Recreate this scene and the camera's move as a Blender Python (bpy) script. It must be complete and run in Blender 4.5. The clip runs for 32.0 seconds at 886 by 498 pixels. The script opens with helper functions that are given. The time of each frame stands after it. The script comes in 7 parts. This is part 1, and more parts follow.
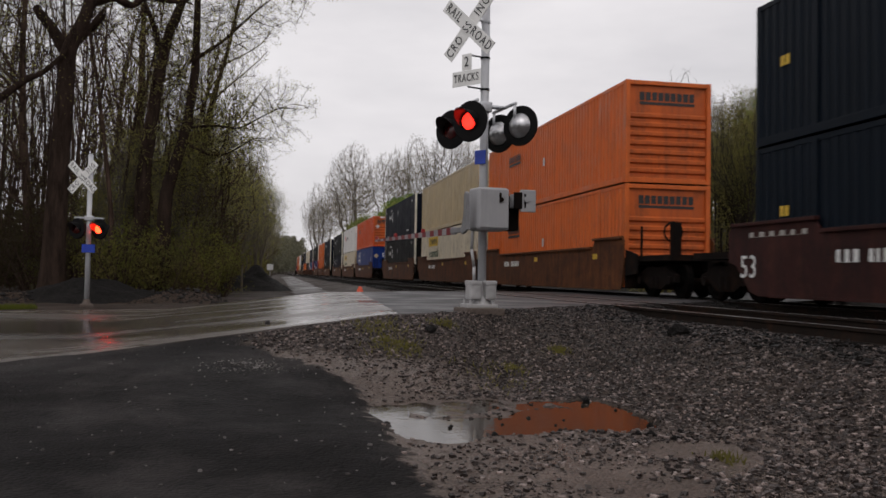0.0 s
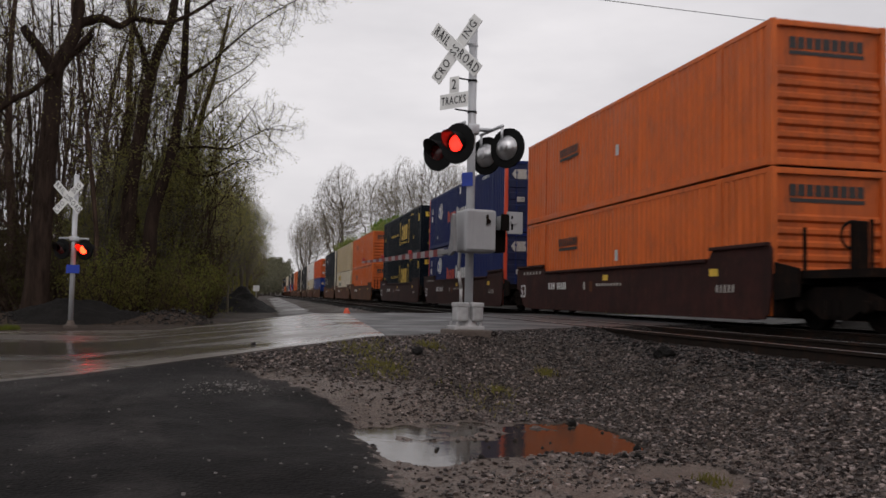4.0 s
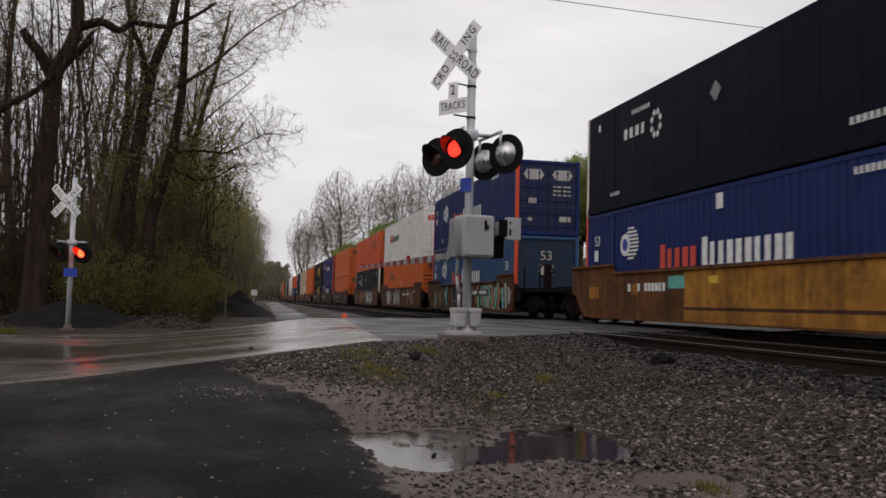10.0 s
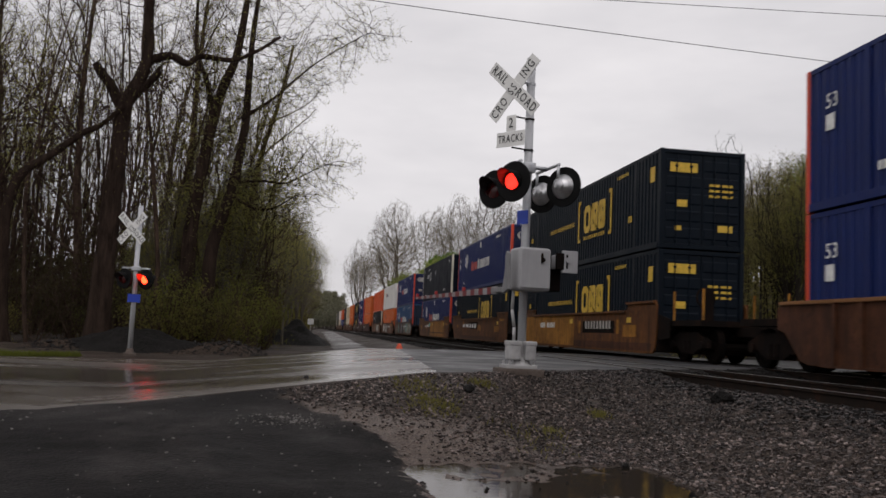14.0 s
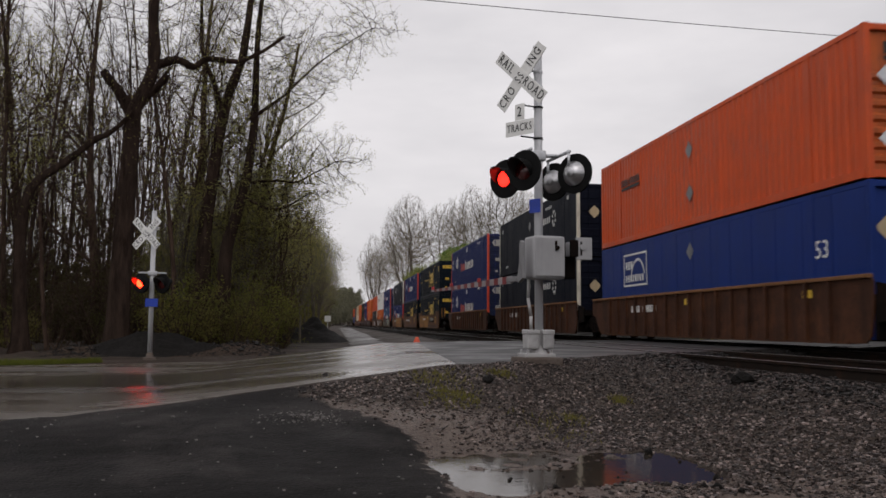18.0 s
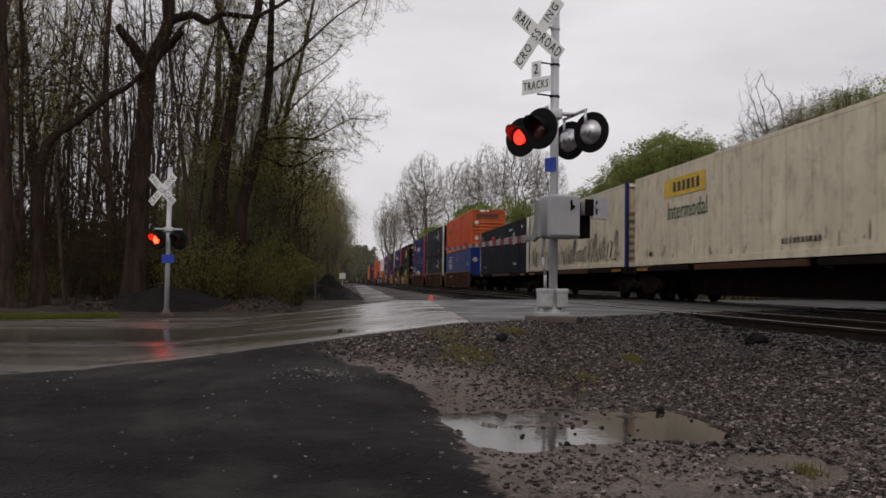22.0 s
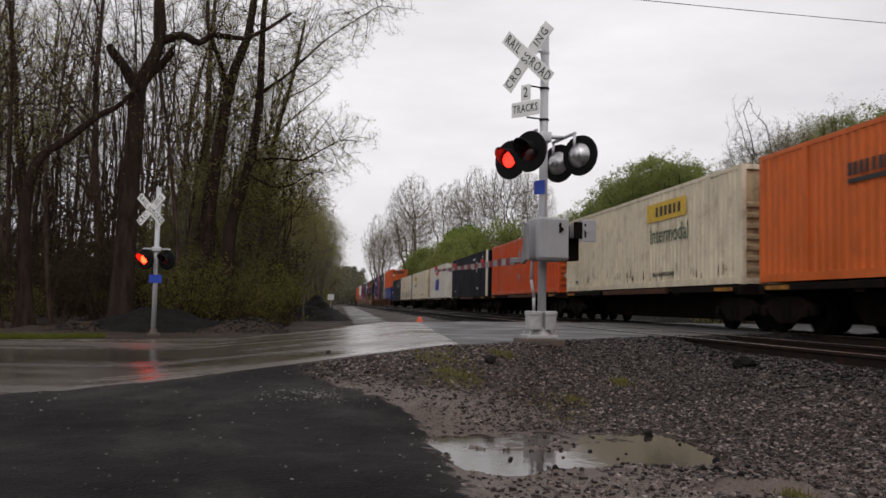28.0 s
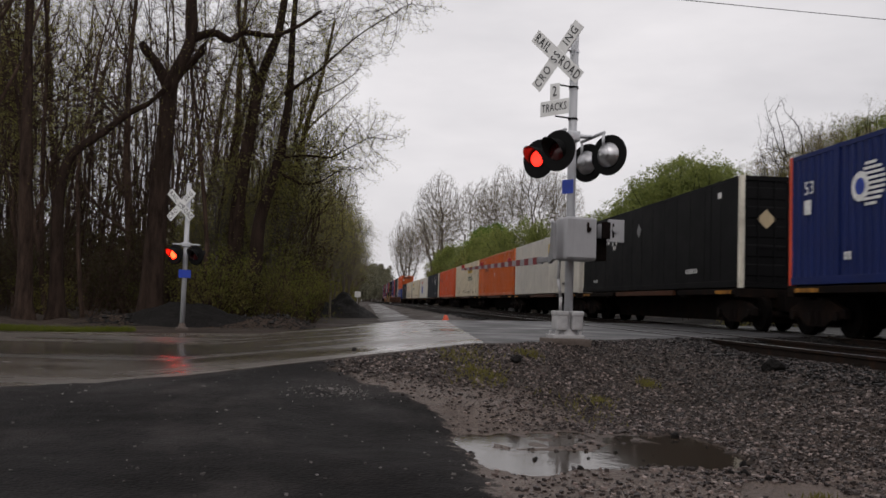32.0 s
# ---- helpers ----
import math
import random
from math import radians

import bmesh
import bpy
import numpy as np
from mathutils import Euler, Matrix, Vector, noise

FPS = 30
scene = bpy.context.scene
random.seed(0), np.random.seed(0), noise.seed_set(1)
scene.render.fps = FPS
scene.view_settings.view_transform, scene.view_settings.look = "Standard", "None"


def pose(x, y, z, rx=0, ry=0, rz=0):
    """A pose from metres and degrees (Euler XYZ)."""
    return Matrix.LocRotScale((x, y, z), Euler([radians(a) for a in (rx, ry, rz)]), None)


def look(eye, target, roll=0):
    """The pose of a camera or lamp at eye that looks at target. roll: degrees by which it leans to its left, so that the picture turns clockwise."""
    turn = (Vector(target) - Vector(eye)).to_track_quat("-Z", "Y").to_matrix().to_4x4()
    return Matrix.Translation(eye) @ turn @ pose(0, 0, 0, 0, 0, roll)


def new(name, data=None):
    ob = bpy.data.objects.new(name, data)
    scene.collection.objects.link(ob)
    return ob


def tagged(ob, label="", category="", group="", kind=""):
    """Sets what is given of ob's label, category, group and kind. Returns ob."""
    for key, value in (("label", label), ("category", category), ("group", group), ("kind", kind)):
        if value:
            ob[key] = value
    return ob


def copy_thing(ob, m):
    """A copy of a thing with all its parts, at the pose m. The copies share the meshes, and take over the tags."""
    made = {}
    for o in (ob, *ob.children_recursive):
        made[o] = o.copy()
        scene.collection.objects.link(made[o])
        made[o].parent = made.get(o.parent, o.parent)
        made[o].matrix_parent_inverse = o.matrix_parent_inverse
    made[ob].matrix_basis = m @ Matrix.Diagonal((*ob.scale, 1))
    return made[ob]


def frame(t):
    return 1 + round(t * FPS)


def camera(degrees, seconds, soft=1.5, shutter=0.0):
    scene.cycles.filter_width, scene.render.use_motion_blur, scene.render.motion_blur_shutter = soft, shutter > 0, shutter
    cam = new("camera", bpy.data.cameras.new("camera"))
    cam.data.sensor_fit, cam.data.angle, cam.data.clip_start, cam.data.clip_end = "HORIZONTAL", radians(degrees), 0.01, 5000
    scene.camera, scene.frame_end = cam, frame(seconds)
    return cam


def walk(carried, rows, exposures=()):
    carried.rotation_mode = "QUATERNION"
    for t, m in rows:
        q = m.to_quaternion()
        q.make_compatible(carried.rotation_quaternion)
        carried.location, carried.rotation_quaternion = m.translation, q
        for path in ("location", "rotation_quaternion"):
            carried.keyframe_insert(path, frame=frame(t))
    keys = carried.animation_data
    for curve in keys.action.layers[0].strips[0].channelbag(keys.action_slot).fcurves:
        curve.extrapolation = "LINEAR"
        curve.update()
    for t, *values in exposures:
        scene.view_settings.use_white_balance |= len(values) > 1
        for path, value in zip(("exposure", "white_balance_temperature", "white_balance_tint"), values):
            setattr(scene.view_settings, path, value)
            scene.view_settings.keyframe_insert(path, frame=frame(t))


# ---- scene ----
cam = camera(53.75, 32.0, soft=1.6, shutter=0.25)
EYE = (0.0, 0.0, 0.47)  # z = 0 is the top of the rails, y runs along the tracks

# seconds, then tilt, roll and heading of the hand-held camera, which stays on one spot
TURNS = [
    (0, 91.75, -1.00, -11.25),
    (0.5, 91.59, -0.94, -11.32),
    (1, 91.80, -1.07, -11.54),
    (1.5, 92.34, -1.46, -11.86),
    (2, 93.36, -1.68, -12.24),
    (2.5, 93.69, -1.73, -12.29),
    (3, 93.19, -1.74, -12.15),
    (3.5, 93.21, -1.35, -12.00),
    (5.5, 92.95, -0.92, -12.29),
    (6, 92.61, -1.16, -12.32),
    (6.5, 93.39, -1.29, -12.25),
    (7, 93.20, -1.22, -12.09),
    (7.5, 93.09, -1.30, -12.21),
    (8, 93.16, -1.04, -12.37),
    (8.5, 93.03, -1.11, -12.50),
    (9, 93.30, -1.50, -13.13),
    (9.5, 93.62, -1.40, -12.97),
    (10, 93.54, -1.44, -12.25),
    (10.5, 93.60, -1.50, -10.96),
    (11, 94.33, -1.12, -10.81),
    (11.5, 94.71, -1.38, -10.86),
    (12, 95.32, -2.02, -10.79),
    (12.5, 95.72, -1.82, -9.72),
    (13, 96.08, -1.70, -8.79),
    (13.5, 95.54, -1.75, -9.20),
    (14, 95.50, -2.60, -8.66),
    (14.5, 95.55, -1.90, -8.12),
    (16.5, 95.42, -1.12, -8.84),
    (17, 95.23, -0.71, -8.32),
    (17.5, 95.16, -0.40, -7.74),
    (18, 94.96, -0.30, -7.55),
    (18.5, 94.83, -0.49, -7.48),
    (19, 94.45, -0.33, -7.18),
    (19.5, 93.83, -0.52, -7.16),
    (20, 93.53, -0.45, -6.97),
    (20.5, 93.11, -0.60, -7.09),
    (21, 93.03, -0.62, -6.99),
    (21.5, 92.76, -0.65, -6.70),
    (22, 92.22, -0.78, -6.62),
    (22.5, 92.62, -0.84, -6.61),
    (23, 92.96, -0.91, -6.81),
    (23.5, 93.07, -0.89, -6.84),
    (24, 92.93, -0.98, -6.70),
    (24.5, 92.62, -1.01, -6.99),
    (25, 91.89, -0.81, -7.75),
    (25.5, 91.70, -0.39, -7.53),
    (27.5, 93.60, -1.25, -7.98),
    (28, 93.66, -1.11, -7.36),
    (28.5, 93.36, -1.21, -6.66),
    (29, 92.89, -1.49, -6.85),
    (29.5, 94.48, -1.51, -6.12),
    (30, 94.55, -1.89, -6.08),
    (30.5, 94.19, -2.17, -6.10),
    (31, 93.98, -1.77, -5.85),
    (31.5, 93.61, -1.93, -5.61),
    (32, 93.51, -1.87, -5.64),
]
# the film's own small swings of brightness: seconds, stops
EXPOSURES = [(t, e, 6550, 14) for t, e in (
    (0, 0.03), (1, 0.05), (2, 0.08), (3, 0.02), (6, 0.04), (7, 0.09), (8, 0.06), (9, 0.08), (10, 0.11), (11, 0.12), (12, 0.08), (12.6, -0.02), (13, -0.12), (13.5, -0.05), (14, 0.0), (17, 0.0),
    (20, -0.02), (22, -0.02), (24, 0.0), (25, 0.14), (26.5, 0.16), (28, 0.2), (29, 0.14), (29.6, 0.0), (30, -0.02), (31, 0.04), (32, 0.03))]
walk(cam, [(t, pose(*EYE, rx, ry, rz)) for t, rx, ry, rz in TURNS], EXPOSURES)

# ---- light: a bright overcast, rainy sky ----
world = bpy.data.worlds.new("overcast_sky")
scene.world = world
world.use_nodes = True
wn, wl = world.node_tree.nodes, world.node_tree.links
wn.clear()
w_out = wn.new("ShaderNodeOutputWorld")
w_bg = wn.new("ShaderNodeBackground")
w_sky = wn.new("ShaderNodeTexSky")
w_sky.sky_type = "NISHITA"
w_sky.sun_disc = False
w_sky.sun_elevation, w_sky.sun_rotation = radians(52), radians(150)
w_sky.air_density, w_sky.dust_density = 1.0, 4.0
w_tc = wn.new("ShaderNodeTexCoord")
w_map = wn.new("ShaderNodeMapping")
w_map.inputs["Scale"].default_value = (1.0, 1.0, 3.2)
w_noise = wn.new("ShaderNodeTexNoise")
w_noise.inputs["Scale"].default_value = 2.2
w_noise.inputs["Detail"].default_value = 5.0
w_noise.inputs["Roughness"].default_value = 0.55
w_ramp = wn.new("ShaderNodeValToRGB")
w_ramp.color_ramp.elements[0].position, w_ramp.color_ramp.elements[0].color = 0.30, (7.3, 7.3, 7.45, 1)
w_ramp.color_ramp.elements[1].position, w_ramp.color_ramp.elements[1].color = 0.72, (10.4, 10.3, 10.3, 1)
w_mix = wn.new("ShaderNodeMixRGB")
w_mix.inputs[0].default_value = 0.93  # cloud cover over the clear sky
wl.new(w_tc.outputs["Generated"], w_map.inputs["Vector"])
wl.new(w_map.outputs["Vector"], w_noise.inputs["Vector"])
wl.new(w_noise.outputs["Fac"], w_ramp.inputs["Fac"])
wl.new(w_sky.outputs["Color"], w_mix.inputs[1])
wl.new(w_ramp.outputs["Color"], w_mix.inputs[2])
wl.new(w_mix.outputs["Color"], w_bg.inputs["Color"])
w_bg.inputs["Strength"].default_value = 0.087
wl.new(w_bg.outputs["Background"], w_out.inputs["Surface"])
sun = new("sun", bpy.data.lights.new("sun", "SUN"))
sun.data.energy, sun.data.angle, sun.data.color = 0.5, radians(40), (1.0, 0.97, 0.93)
sun.matrix_world = look((-20, -30, 45), (0, 10, 0))
scene.view_settings.exposure = 0.0


# ---- materials ----
def shader(name):
    m = bpy.data.materials.new(name)
    m.use_nodes = True
    n, l = m.node_tree.nodes, m.node_tree.links
    return m, n, l, n["Principled BSDF"]


def mixed(n, l, fac, a, b, kind="MIX"):
    x = n.new("ShaderNodeMixRGB")
    x.blend_type = kind
    for socket, value in zip(x.inputs, (fac, a, b)):
        if hasattr(value, "links"):
            l.new(value, socket)
        elif isinstance(value, (int, float)):
            socket.default_value = value
        else:
            socket.default_value = (*value, 1)
    return x.outputs[0]


def grain(n, l, scale, detail=4.0, rough=0.6, stretch=(1, 1, 1), low=0.35, high=0.65, kind="Object"):
    tc, mp, no, rp = n.new("ShaderNodeTexCoord"), n.new("ShaderNodeMapping"), n.new("ShaderNodeTexNoise"), n.new("ShaderNodeMapRange")
    mp.inputs["Scale"].default_value = stretch
    no.inputs["Scale"].default_value, no.inputs["Detail"].default_value, no.inputs["Roughness"].default_value = scale, detail, rough
    rp.inputs["From Min"].default_value, rp.inputs["From Max"].default_value = low, high
    l.new(tc.outputs[kind], mp.inputs["Vector"])
    l.new(mp.outputs["Vector"], no.inputs["Vector"])
    l.new(no.outputs["Fac"], rp.inputs["Value"])
    return rp.outputs["Result"]


def bumped(n, l, bs, height, strength=0.3, distance=0.01):
    b = n.new("ShaderNodeBump")
    b.inputs["Strength"].default_value, b.inputs["Distance"].default_value = strength, distance
    l.new(height, b.inputs["Height"])
    l.new(b.outputs["Normal"], bs.inputs["Normal"])


def tone(c, k):
    return tuple(min(1.0, v * k) for v in c)


def paint(name, colour, rough=0.5, dirt=0.5, rust=0.0, metal=0.0, spec=0.28):
    """Weathered paint: blotches, vertical rain streaks, grime, some rust."""
    m, n, l, bs = shader(name)
    blot = grain(n, l, 0.9, 5, 0.65)
    streak = grain(n, l, 1.6, 6, 0.7, (3.5, 3.5, 0.25), 0.42, 0.75)
    speck = grain(n, l, 28, 3, 0.7, low=0.5, high=0.72)
    grime = tuple(0.38 * v + 0.05 * sum(colour) / 3 + 0.002 for v in colour)
    c = mixed(n, l, blot, tone(colour, 0.88), tone(colour, 1.08))
    f = n.new("ShaderNodeMath")
    f.operation = "MULTIPLY"
    f.inputs[1].default_value = dirt
    l.new(streak, f.inputs[0])
    c = mixed(n, l, f.outputs[0], c, grime)
    if rust:
        g = n.new("ShaderNodeMath")
        g.operation = "MULTIPLY"
        g.inputs[1].default_value = rust
        l.new(grain(n, l, 2.3, 8, 0.75, (1, 1, 0.6), 0.5, 0.66), g.inputs[0])
        c = mixed(n, l, g.outputs[0], c, (0.11, 0.045, 0.02))
    l.new(c, bs.inputs["Base Color"])
    r = n.new("ShaderNodeMapRange")
    r.inputs["To Min"].default_value, r.inputs["To Max"].default_value = (rough - 0.12, rough + 0.2) if spec > 0.2 else (rough - 0.03, rough + 0.08)
    l.new(blot, r.inputs["Value"])
    l.new(r.outputs[0], bs.inputs["Roughness"])
    bs.inputs["Metallic"].default_value = metal
    bs.inputs["Specular IOR Level"].default_value = spec
    bumped(n, l, bs, speck, 0.12, 0.004)
    return m


def car_paint(name, colour, dark, bright, streaks=0.8, spots=0.5):
    """Old railcar paint: large faded patches, dark vertical drips of oil and soot, bright rust blooms."""
    m, n, l, bs = shader(name)
    patch = grain(n, l, 0.8, 6, 0.7, (1, 1, 1.6), 0.38, 0.62)
    c = mixed(n, l, patch, tone(colour, 0.6), tone(colour, 1.12))
    for k, (g, to) in ((spots, (grain(n, l, 2.1, 8, 0.75, (1, 1, 0.7), 0.52, 0.64), bright)),
                       (streaks, (grain(n, l, 1.5, 6, 0.72, (3.0, 3.0, 0.35), 0.46, 0.66), dark)),
                       (0.45, (grain(n, l, 5.5, 6, 0.75, (1, 1, 0.8), 0.54, 0.62), tone(dark, 0.7)))):
        f = n.new("ShaderNodeMath")
        f.operation = "MULTIPLY"
        f.inputs[1].default_value = k
        l.new(g, f.inputs[0])
        c = mixed(n, l, f.outputs[0], c, to)
    l.new(c, bs.inputs["Base Color"])
    bs.inputs["Roughness"].default_value = 0.68
    bs.inputs["Specular IOR Level"].default_value = 0.2
    bumped(n, l, bs, grain(n, l, 18, 4, 0.7), 0.15, 0.006)
    return m


def flat(name, colour, rough=0.6, metal=0.0, var=0.15):
    m, n, l, bs = shader(name)
    g = grain(n, l, 6, 4)
    l.new(mixed(n, l, g, tone(colour, 1 - var), tone(colour, 1 + var)), bs.inputs["Base Color"])
    bs.inputs["Roughness"].default_value, bs.inputs["Metallic"].default_value = rough, metal
    return m


def glow(name, colour, strength):
    m, n, l, bs = shader(name)
    bs.inputs["Base Color"].default_value = (*colour, 1)
    bs.inputs["Emission Color"].default_value = (*colour, 1)
    bs.inputs["Emission Strength"].default_value = strength
    return m


def soil_layers(n, l, dark, light, scale=9.0, gloss=(0.35, 0.8), pebbles=0.5, smear=None):
    """Colour, roughness and height of wet ground: two scales of colour, pebbles, damp patches."""
    big, small = grain(n, l, 0.35, 6, 0.6), grain(n, l, scale, 6, 0.7, low=0.3, high=0.7)
    c = mixed(n, l, small, dark, light)
    c = mixed(n, l, big, c, mixed(n, l, 0.55, c, tone(dark, 0.8)))
    if smear:
        c = mixed(n, l, grain(n, l, 1.1, 7, 0.68, (1, 0.7, 1), low=0.48, high=0.70), c, smear)
        c = mixed(n, l, grain(n, l, 0.6, 5, 0.6, (0.6, 1.2, 1), low=0.50, high=0.64), c, tone(dark, 0.8))
    h = small
    if pebbles:
        tc, vo = n.new("ShaderNodeTexCoord"), n.new("ShaderNodeTexVoronoi")
        vo.inputs["Scale"].default_value = scale * 2.4
        l.new(tc.outputs["Object"], vo.inputs["Vector"])
        hs = n.new("ShaderNodeSeparateColor")
        l.new(vo.outputs["Color"], hs.inputs[0])
        c = mixed(n, l, pebbles, c, mixed(n, l, hs.outputs[0], tone(dark, 0.7), tone(light, 1.35)))
        inv = n.new("ShaderNodeMath")
        inv.operation = "SUBTRACT"
        inv.inputs[0].default_value = 1.0
        l.new(vo.outputs["Distance"], inv.inputs[1])
        h = inv.outputs[0]
    r = n.new("ShaderNodeMapRange")
    r.inputs["To Min"].default_value, r.inputs["To Max"].default_value = gloss
    l.new(big, r.inputs["Value"])
    return c, r.outputs[0], h


def soil(name, dark, light, scale=9.0, gloss=(0.35, 0.8), bump=0.6, dist=0.03, pebbles=True, spec=0.16):
    m, n, l, bs = shader(name)
    c, r, h = soil_layers(n, l, dark, light, scale, gloss, 0.5 if pebbles else 0)
    l.new(c, bs.inputs["Base Color"])
    l.new(r, bs.inputs["Roughness"])
    bs.inputs["Specular IOR Level"].default_value = spec
    bumped(n, l, bs, h, bump, dist)
    return m


def mixed_ground(name):
    """Soil, dark asphalt, sandy mud and oily track bed, run into one another by the mesh's cover layer with ragged borders."""
    m, n, l, bs = shader(name)
    at, sp = n.new("ShaderNodeAttribute"), n.new("ShaderNodeSeparateColor")
    at.attribute_name = "cover"
    l.new(at.outputs["Color"], sp.inputs[0])
    c, r, h = soil_layers(n, l, (0.016, 0.0125, 0.0105), (0.066, 0.050, 0.040), 11, (0.5, 0.9))
    layers = ((1, 0.5, soil_layers(n, l, (0.046, 0.0345, 0.0285), (0.150, 0.117, 0.098), 22, (0.20, 0.65), 0.45, (0.155, 0.123, 0.105))),
              (2, 0.2, soil_layers(n, l, (0.0045, 0.004, 0.0036), (0.013, 0.011, 0.0097), 12, (0.6, 0.9))),
              (0, 0.42, soil_layers(n, l, (0.0052, 0.0045, 0.0044), (0.0155, 0.0135, 0.0128), 17, (0.6, 0.95), 0.35, (0.054, 0.048, 0.046))))
    ragged = grain(n, l, 5.0, 6, 0.7, low=0.3, high=0.7)
    for k, amount, (c2, r2, h2) in layers:
        ad, rg = n.new("ShaderNodeMath"), n.new("ShaderNodeMapRange")
        ad.operation = "MULTIPLY_ADD"
        l.new(ragged, ad.inputs[0])
        ad.inputs[1].default_value = amount
        l.new(sp.outputs[k], ad.inputs[2])
        rg.interpolation_type = "SMOOTHSTEP"
        rg.inputs["From Min"].default_value, rg.inputs["From Max"].default_value = 0.5 + amount / 2 - 0.09, 0.5 + amount / 2 + 0.09
        l.new(ad.outputs[0], rg.inputs["Value"])
        f = rg.outputs[0]
        c, r, h = mixed(n, l, f, c, c2), mixed(n, l, f, r, r2), mixed(n, l, f, h, h2)
    l.new(c, bs.inputs["Base Color"])
    l.new(r, bs.inputs["Roughness"])
    bs.inputs["Specular IOR Level"].default_value = 0.10
    bumped(n, l, bs, h, 0.6, 0.022)
    return m


def wet_road(name, dark, light, gloss=(0.06, 0.4), stretch=(0.25, 1.0, 1.0)):
    m, n, l, bs = shader(name)
    film = grain(n, l, 0.7, 5, 0.6, stretch, 0.36, 0.62)
    fine = grain(n, l, 40, 3, 0.7)
    stain = grain(n, l, 0.5, 6, 0.65, stretch, 0.4, 0.66)
    c = mixed(n, l, fine, dark, light)
    c = mixed(n, l, stain, c, tone(dark, 0.7))
    l.new(c, bs.inputs["Base Color"])
    r = n.new("ShaderNodeMapRange")
    r.inputs["To Min"].default_value, r.inputs["To Max"].default_value = gloss
    l.new(film, r.inputs["Value"])
    l.new(r.outputs[0], bs.inputs["Roughness"])
    bumped(n, l, bs, fine, 0.10, 0.004)
    return m


def leafy(name, a, b, through_light=0.55):
    m, n, l, bs = shader(name)
    oi, ge = n.new("ShaderNodeObjectInfo"), n.new("ShaderNodeNewGeometry")
    c = mixed(n, l, ge.outputs["Random Per Island"], a, b)
    c = mixed(n, l, mixed(n, l, oi.outputs["Random"], (0, 0, 0), (0.5, 0.5, 0.5)), c, tone(a, 0.75))
    l.new(c, bs.inputs["Base Color"])
    bs.inputs["Roughness"].default_value = 0.6
    bs.inputs["Specular IOR Level"].default_value = 0.2
    if through_light:
        tr, mx = n.new("ShaderNodeBsdfTranslucent"), n.new("ShaderNodeMixShader")
        l.new(mixed(n, l, 0.5, c, tone(b, 1.3)), tr.inputs["Color"])
        mx.inputs[0].default_value = through_light
        l.new(bs.outputs[0], mx.inputs[1])
        l.new(tr.outputs[0], mx.inputs[2])
        l.new(mx.outputs[0], n["Material Output"].inputs["Surface"])
    return m


def bark(name, a, b):
    m, n, l, bs = shader(name)
    oi = n.new("ShaderNodeObjectInfo")
    c = mixed(n, l, grain(n, l, 5, 6, 0.7, (1, 1, 0.2)), a, b)
    c = mixed(n, l, mixed(n, l, oi.outputs["Random"], (0, 0, 0), (0.6, 0.6, 0.6)), c, tone(a, 0.8))
    l.new(c, bs.inputs["Base Color"])
    bs.inputs["Roughness"].default_value = 0.9
    bs.inputs["Specular IOR Level"].default_value = 0.06
    bumped(n, l, bs, grain(n, l, 9, 5, 0.7, (1, 1, 0.25)), 0.7, 0.03)
    return m


M = {}
M["orange"] = paint("orange_paint", (0.60, 0.125, 0.022), 0.45, 0.45, 0.25)
M["red_orange"] = paint("red_orange_paint", (0.60, 0.085, 0.018), 0.45, 0.35, 0.15)
M["blue"] = paint("blue_paint", (0.0095, 0.0205, 0.100), 0.5, 0.35, 0.05, spec=0.16)
M["light_blue"] = paint("faded_blue_paint", (0.022, 0.070, 0.165), 0.5, 0.45, 0.1)
# both blue end paints hold grime and the rear end's shade in their colour
M["blue_end"] = paint("grimy_shaded_blue_paint", (0.0065, 0.013, 0.052), 0.55, 0.7, 0.1)
M["light_blue_end"] = paint("grimy_shaded_faded_blue_paint", (0.0095, 0.024, 0.052), 0.55, 0.7, 0.15)
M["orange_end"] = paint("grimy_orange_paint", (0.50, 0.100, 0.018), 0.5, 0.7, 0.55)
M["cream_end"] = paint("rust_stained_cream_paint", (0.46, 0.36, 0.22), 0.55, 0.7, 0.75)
M["royal"] = paint("royal_blue_paint", (0.009, 0.030, 0.165), 0.45, 0.3, spec=0.14)
M["navy"] = paint("navy_paint", (0.0064, 0.0080, 0.0155), 0.55, 0.25, spec=0.045)
M["black"] = paint("black_paint", (0.0085, 0.0085, 0.0090), 0.55, 0.25, spec=0.05)
M["teal"] = paint("dark_teal_paint", (0.0030, 0.0068, 0.0125), 0.5, 0.35, spec=0.12)
M["white"] = paint("white_paint", (0.73, 0.715, 0.685), 0.5, 0.16, 0.06)
M["ivory"] = paint("aged_ivory_paint", (0.67, 0.635, 0.560), 0.5, 0.3, 0.2)
M["cream"] = paint("cream_paint", (0.66, 0.580, 0.430), 0.5, 0.35, 0.45)
M["tan"] = paint("tan_paint", (0.50, 0.40, 0.25), 0.5, 0.4, 0.2)
M["redpost"] = paint("red_post_paint", (0.60, 0.07, 0.03), 0.45, 0.3)
M["whitepost"] = paint("white_post_paint", (0.70, 0.66, 0.55), 0.5, 0.5, 0.3)
M["maroon"] = car_paint("maroon_car_paint", (0.040, 0.0105, 0.0085), (0.010, 0.0055, 0.005), (0.075, 0.026, 0.014), 0.6, 0.45)
M["brown"] = car_paint("brown_car_paint", (0.112, 0.037, 0.0105), (0.020, 0.009, 0.0055), (0.17, 0.062, 0.018), 0.75, 0.5)
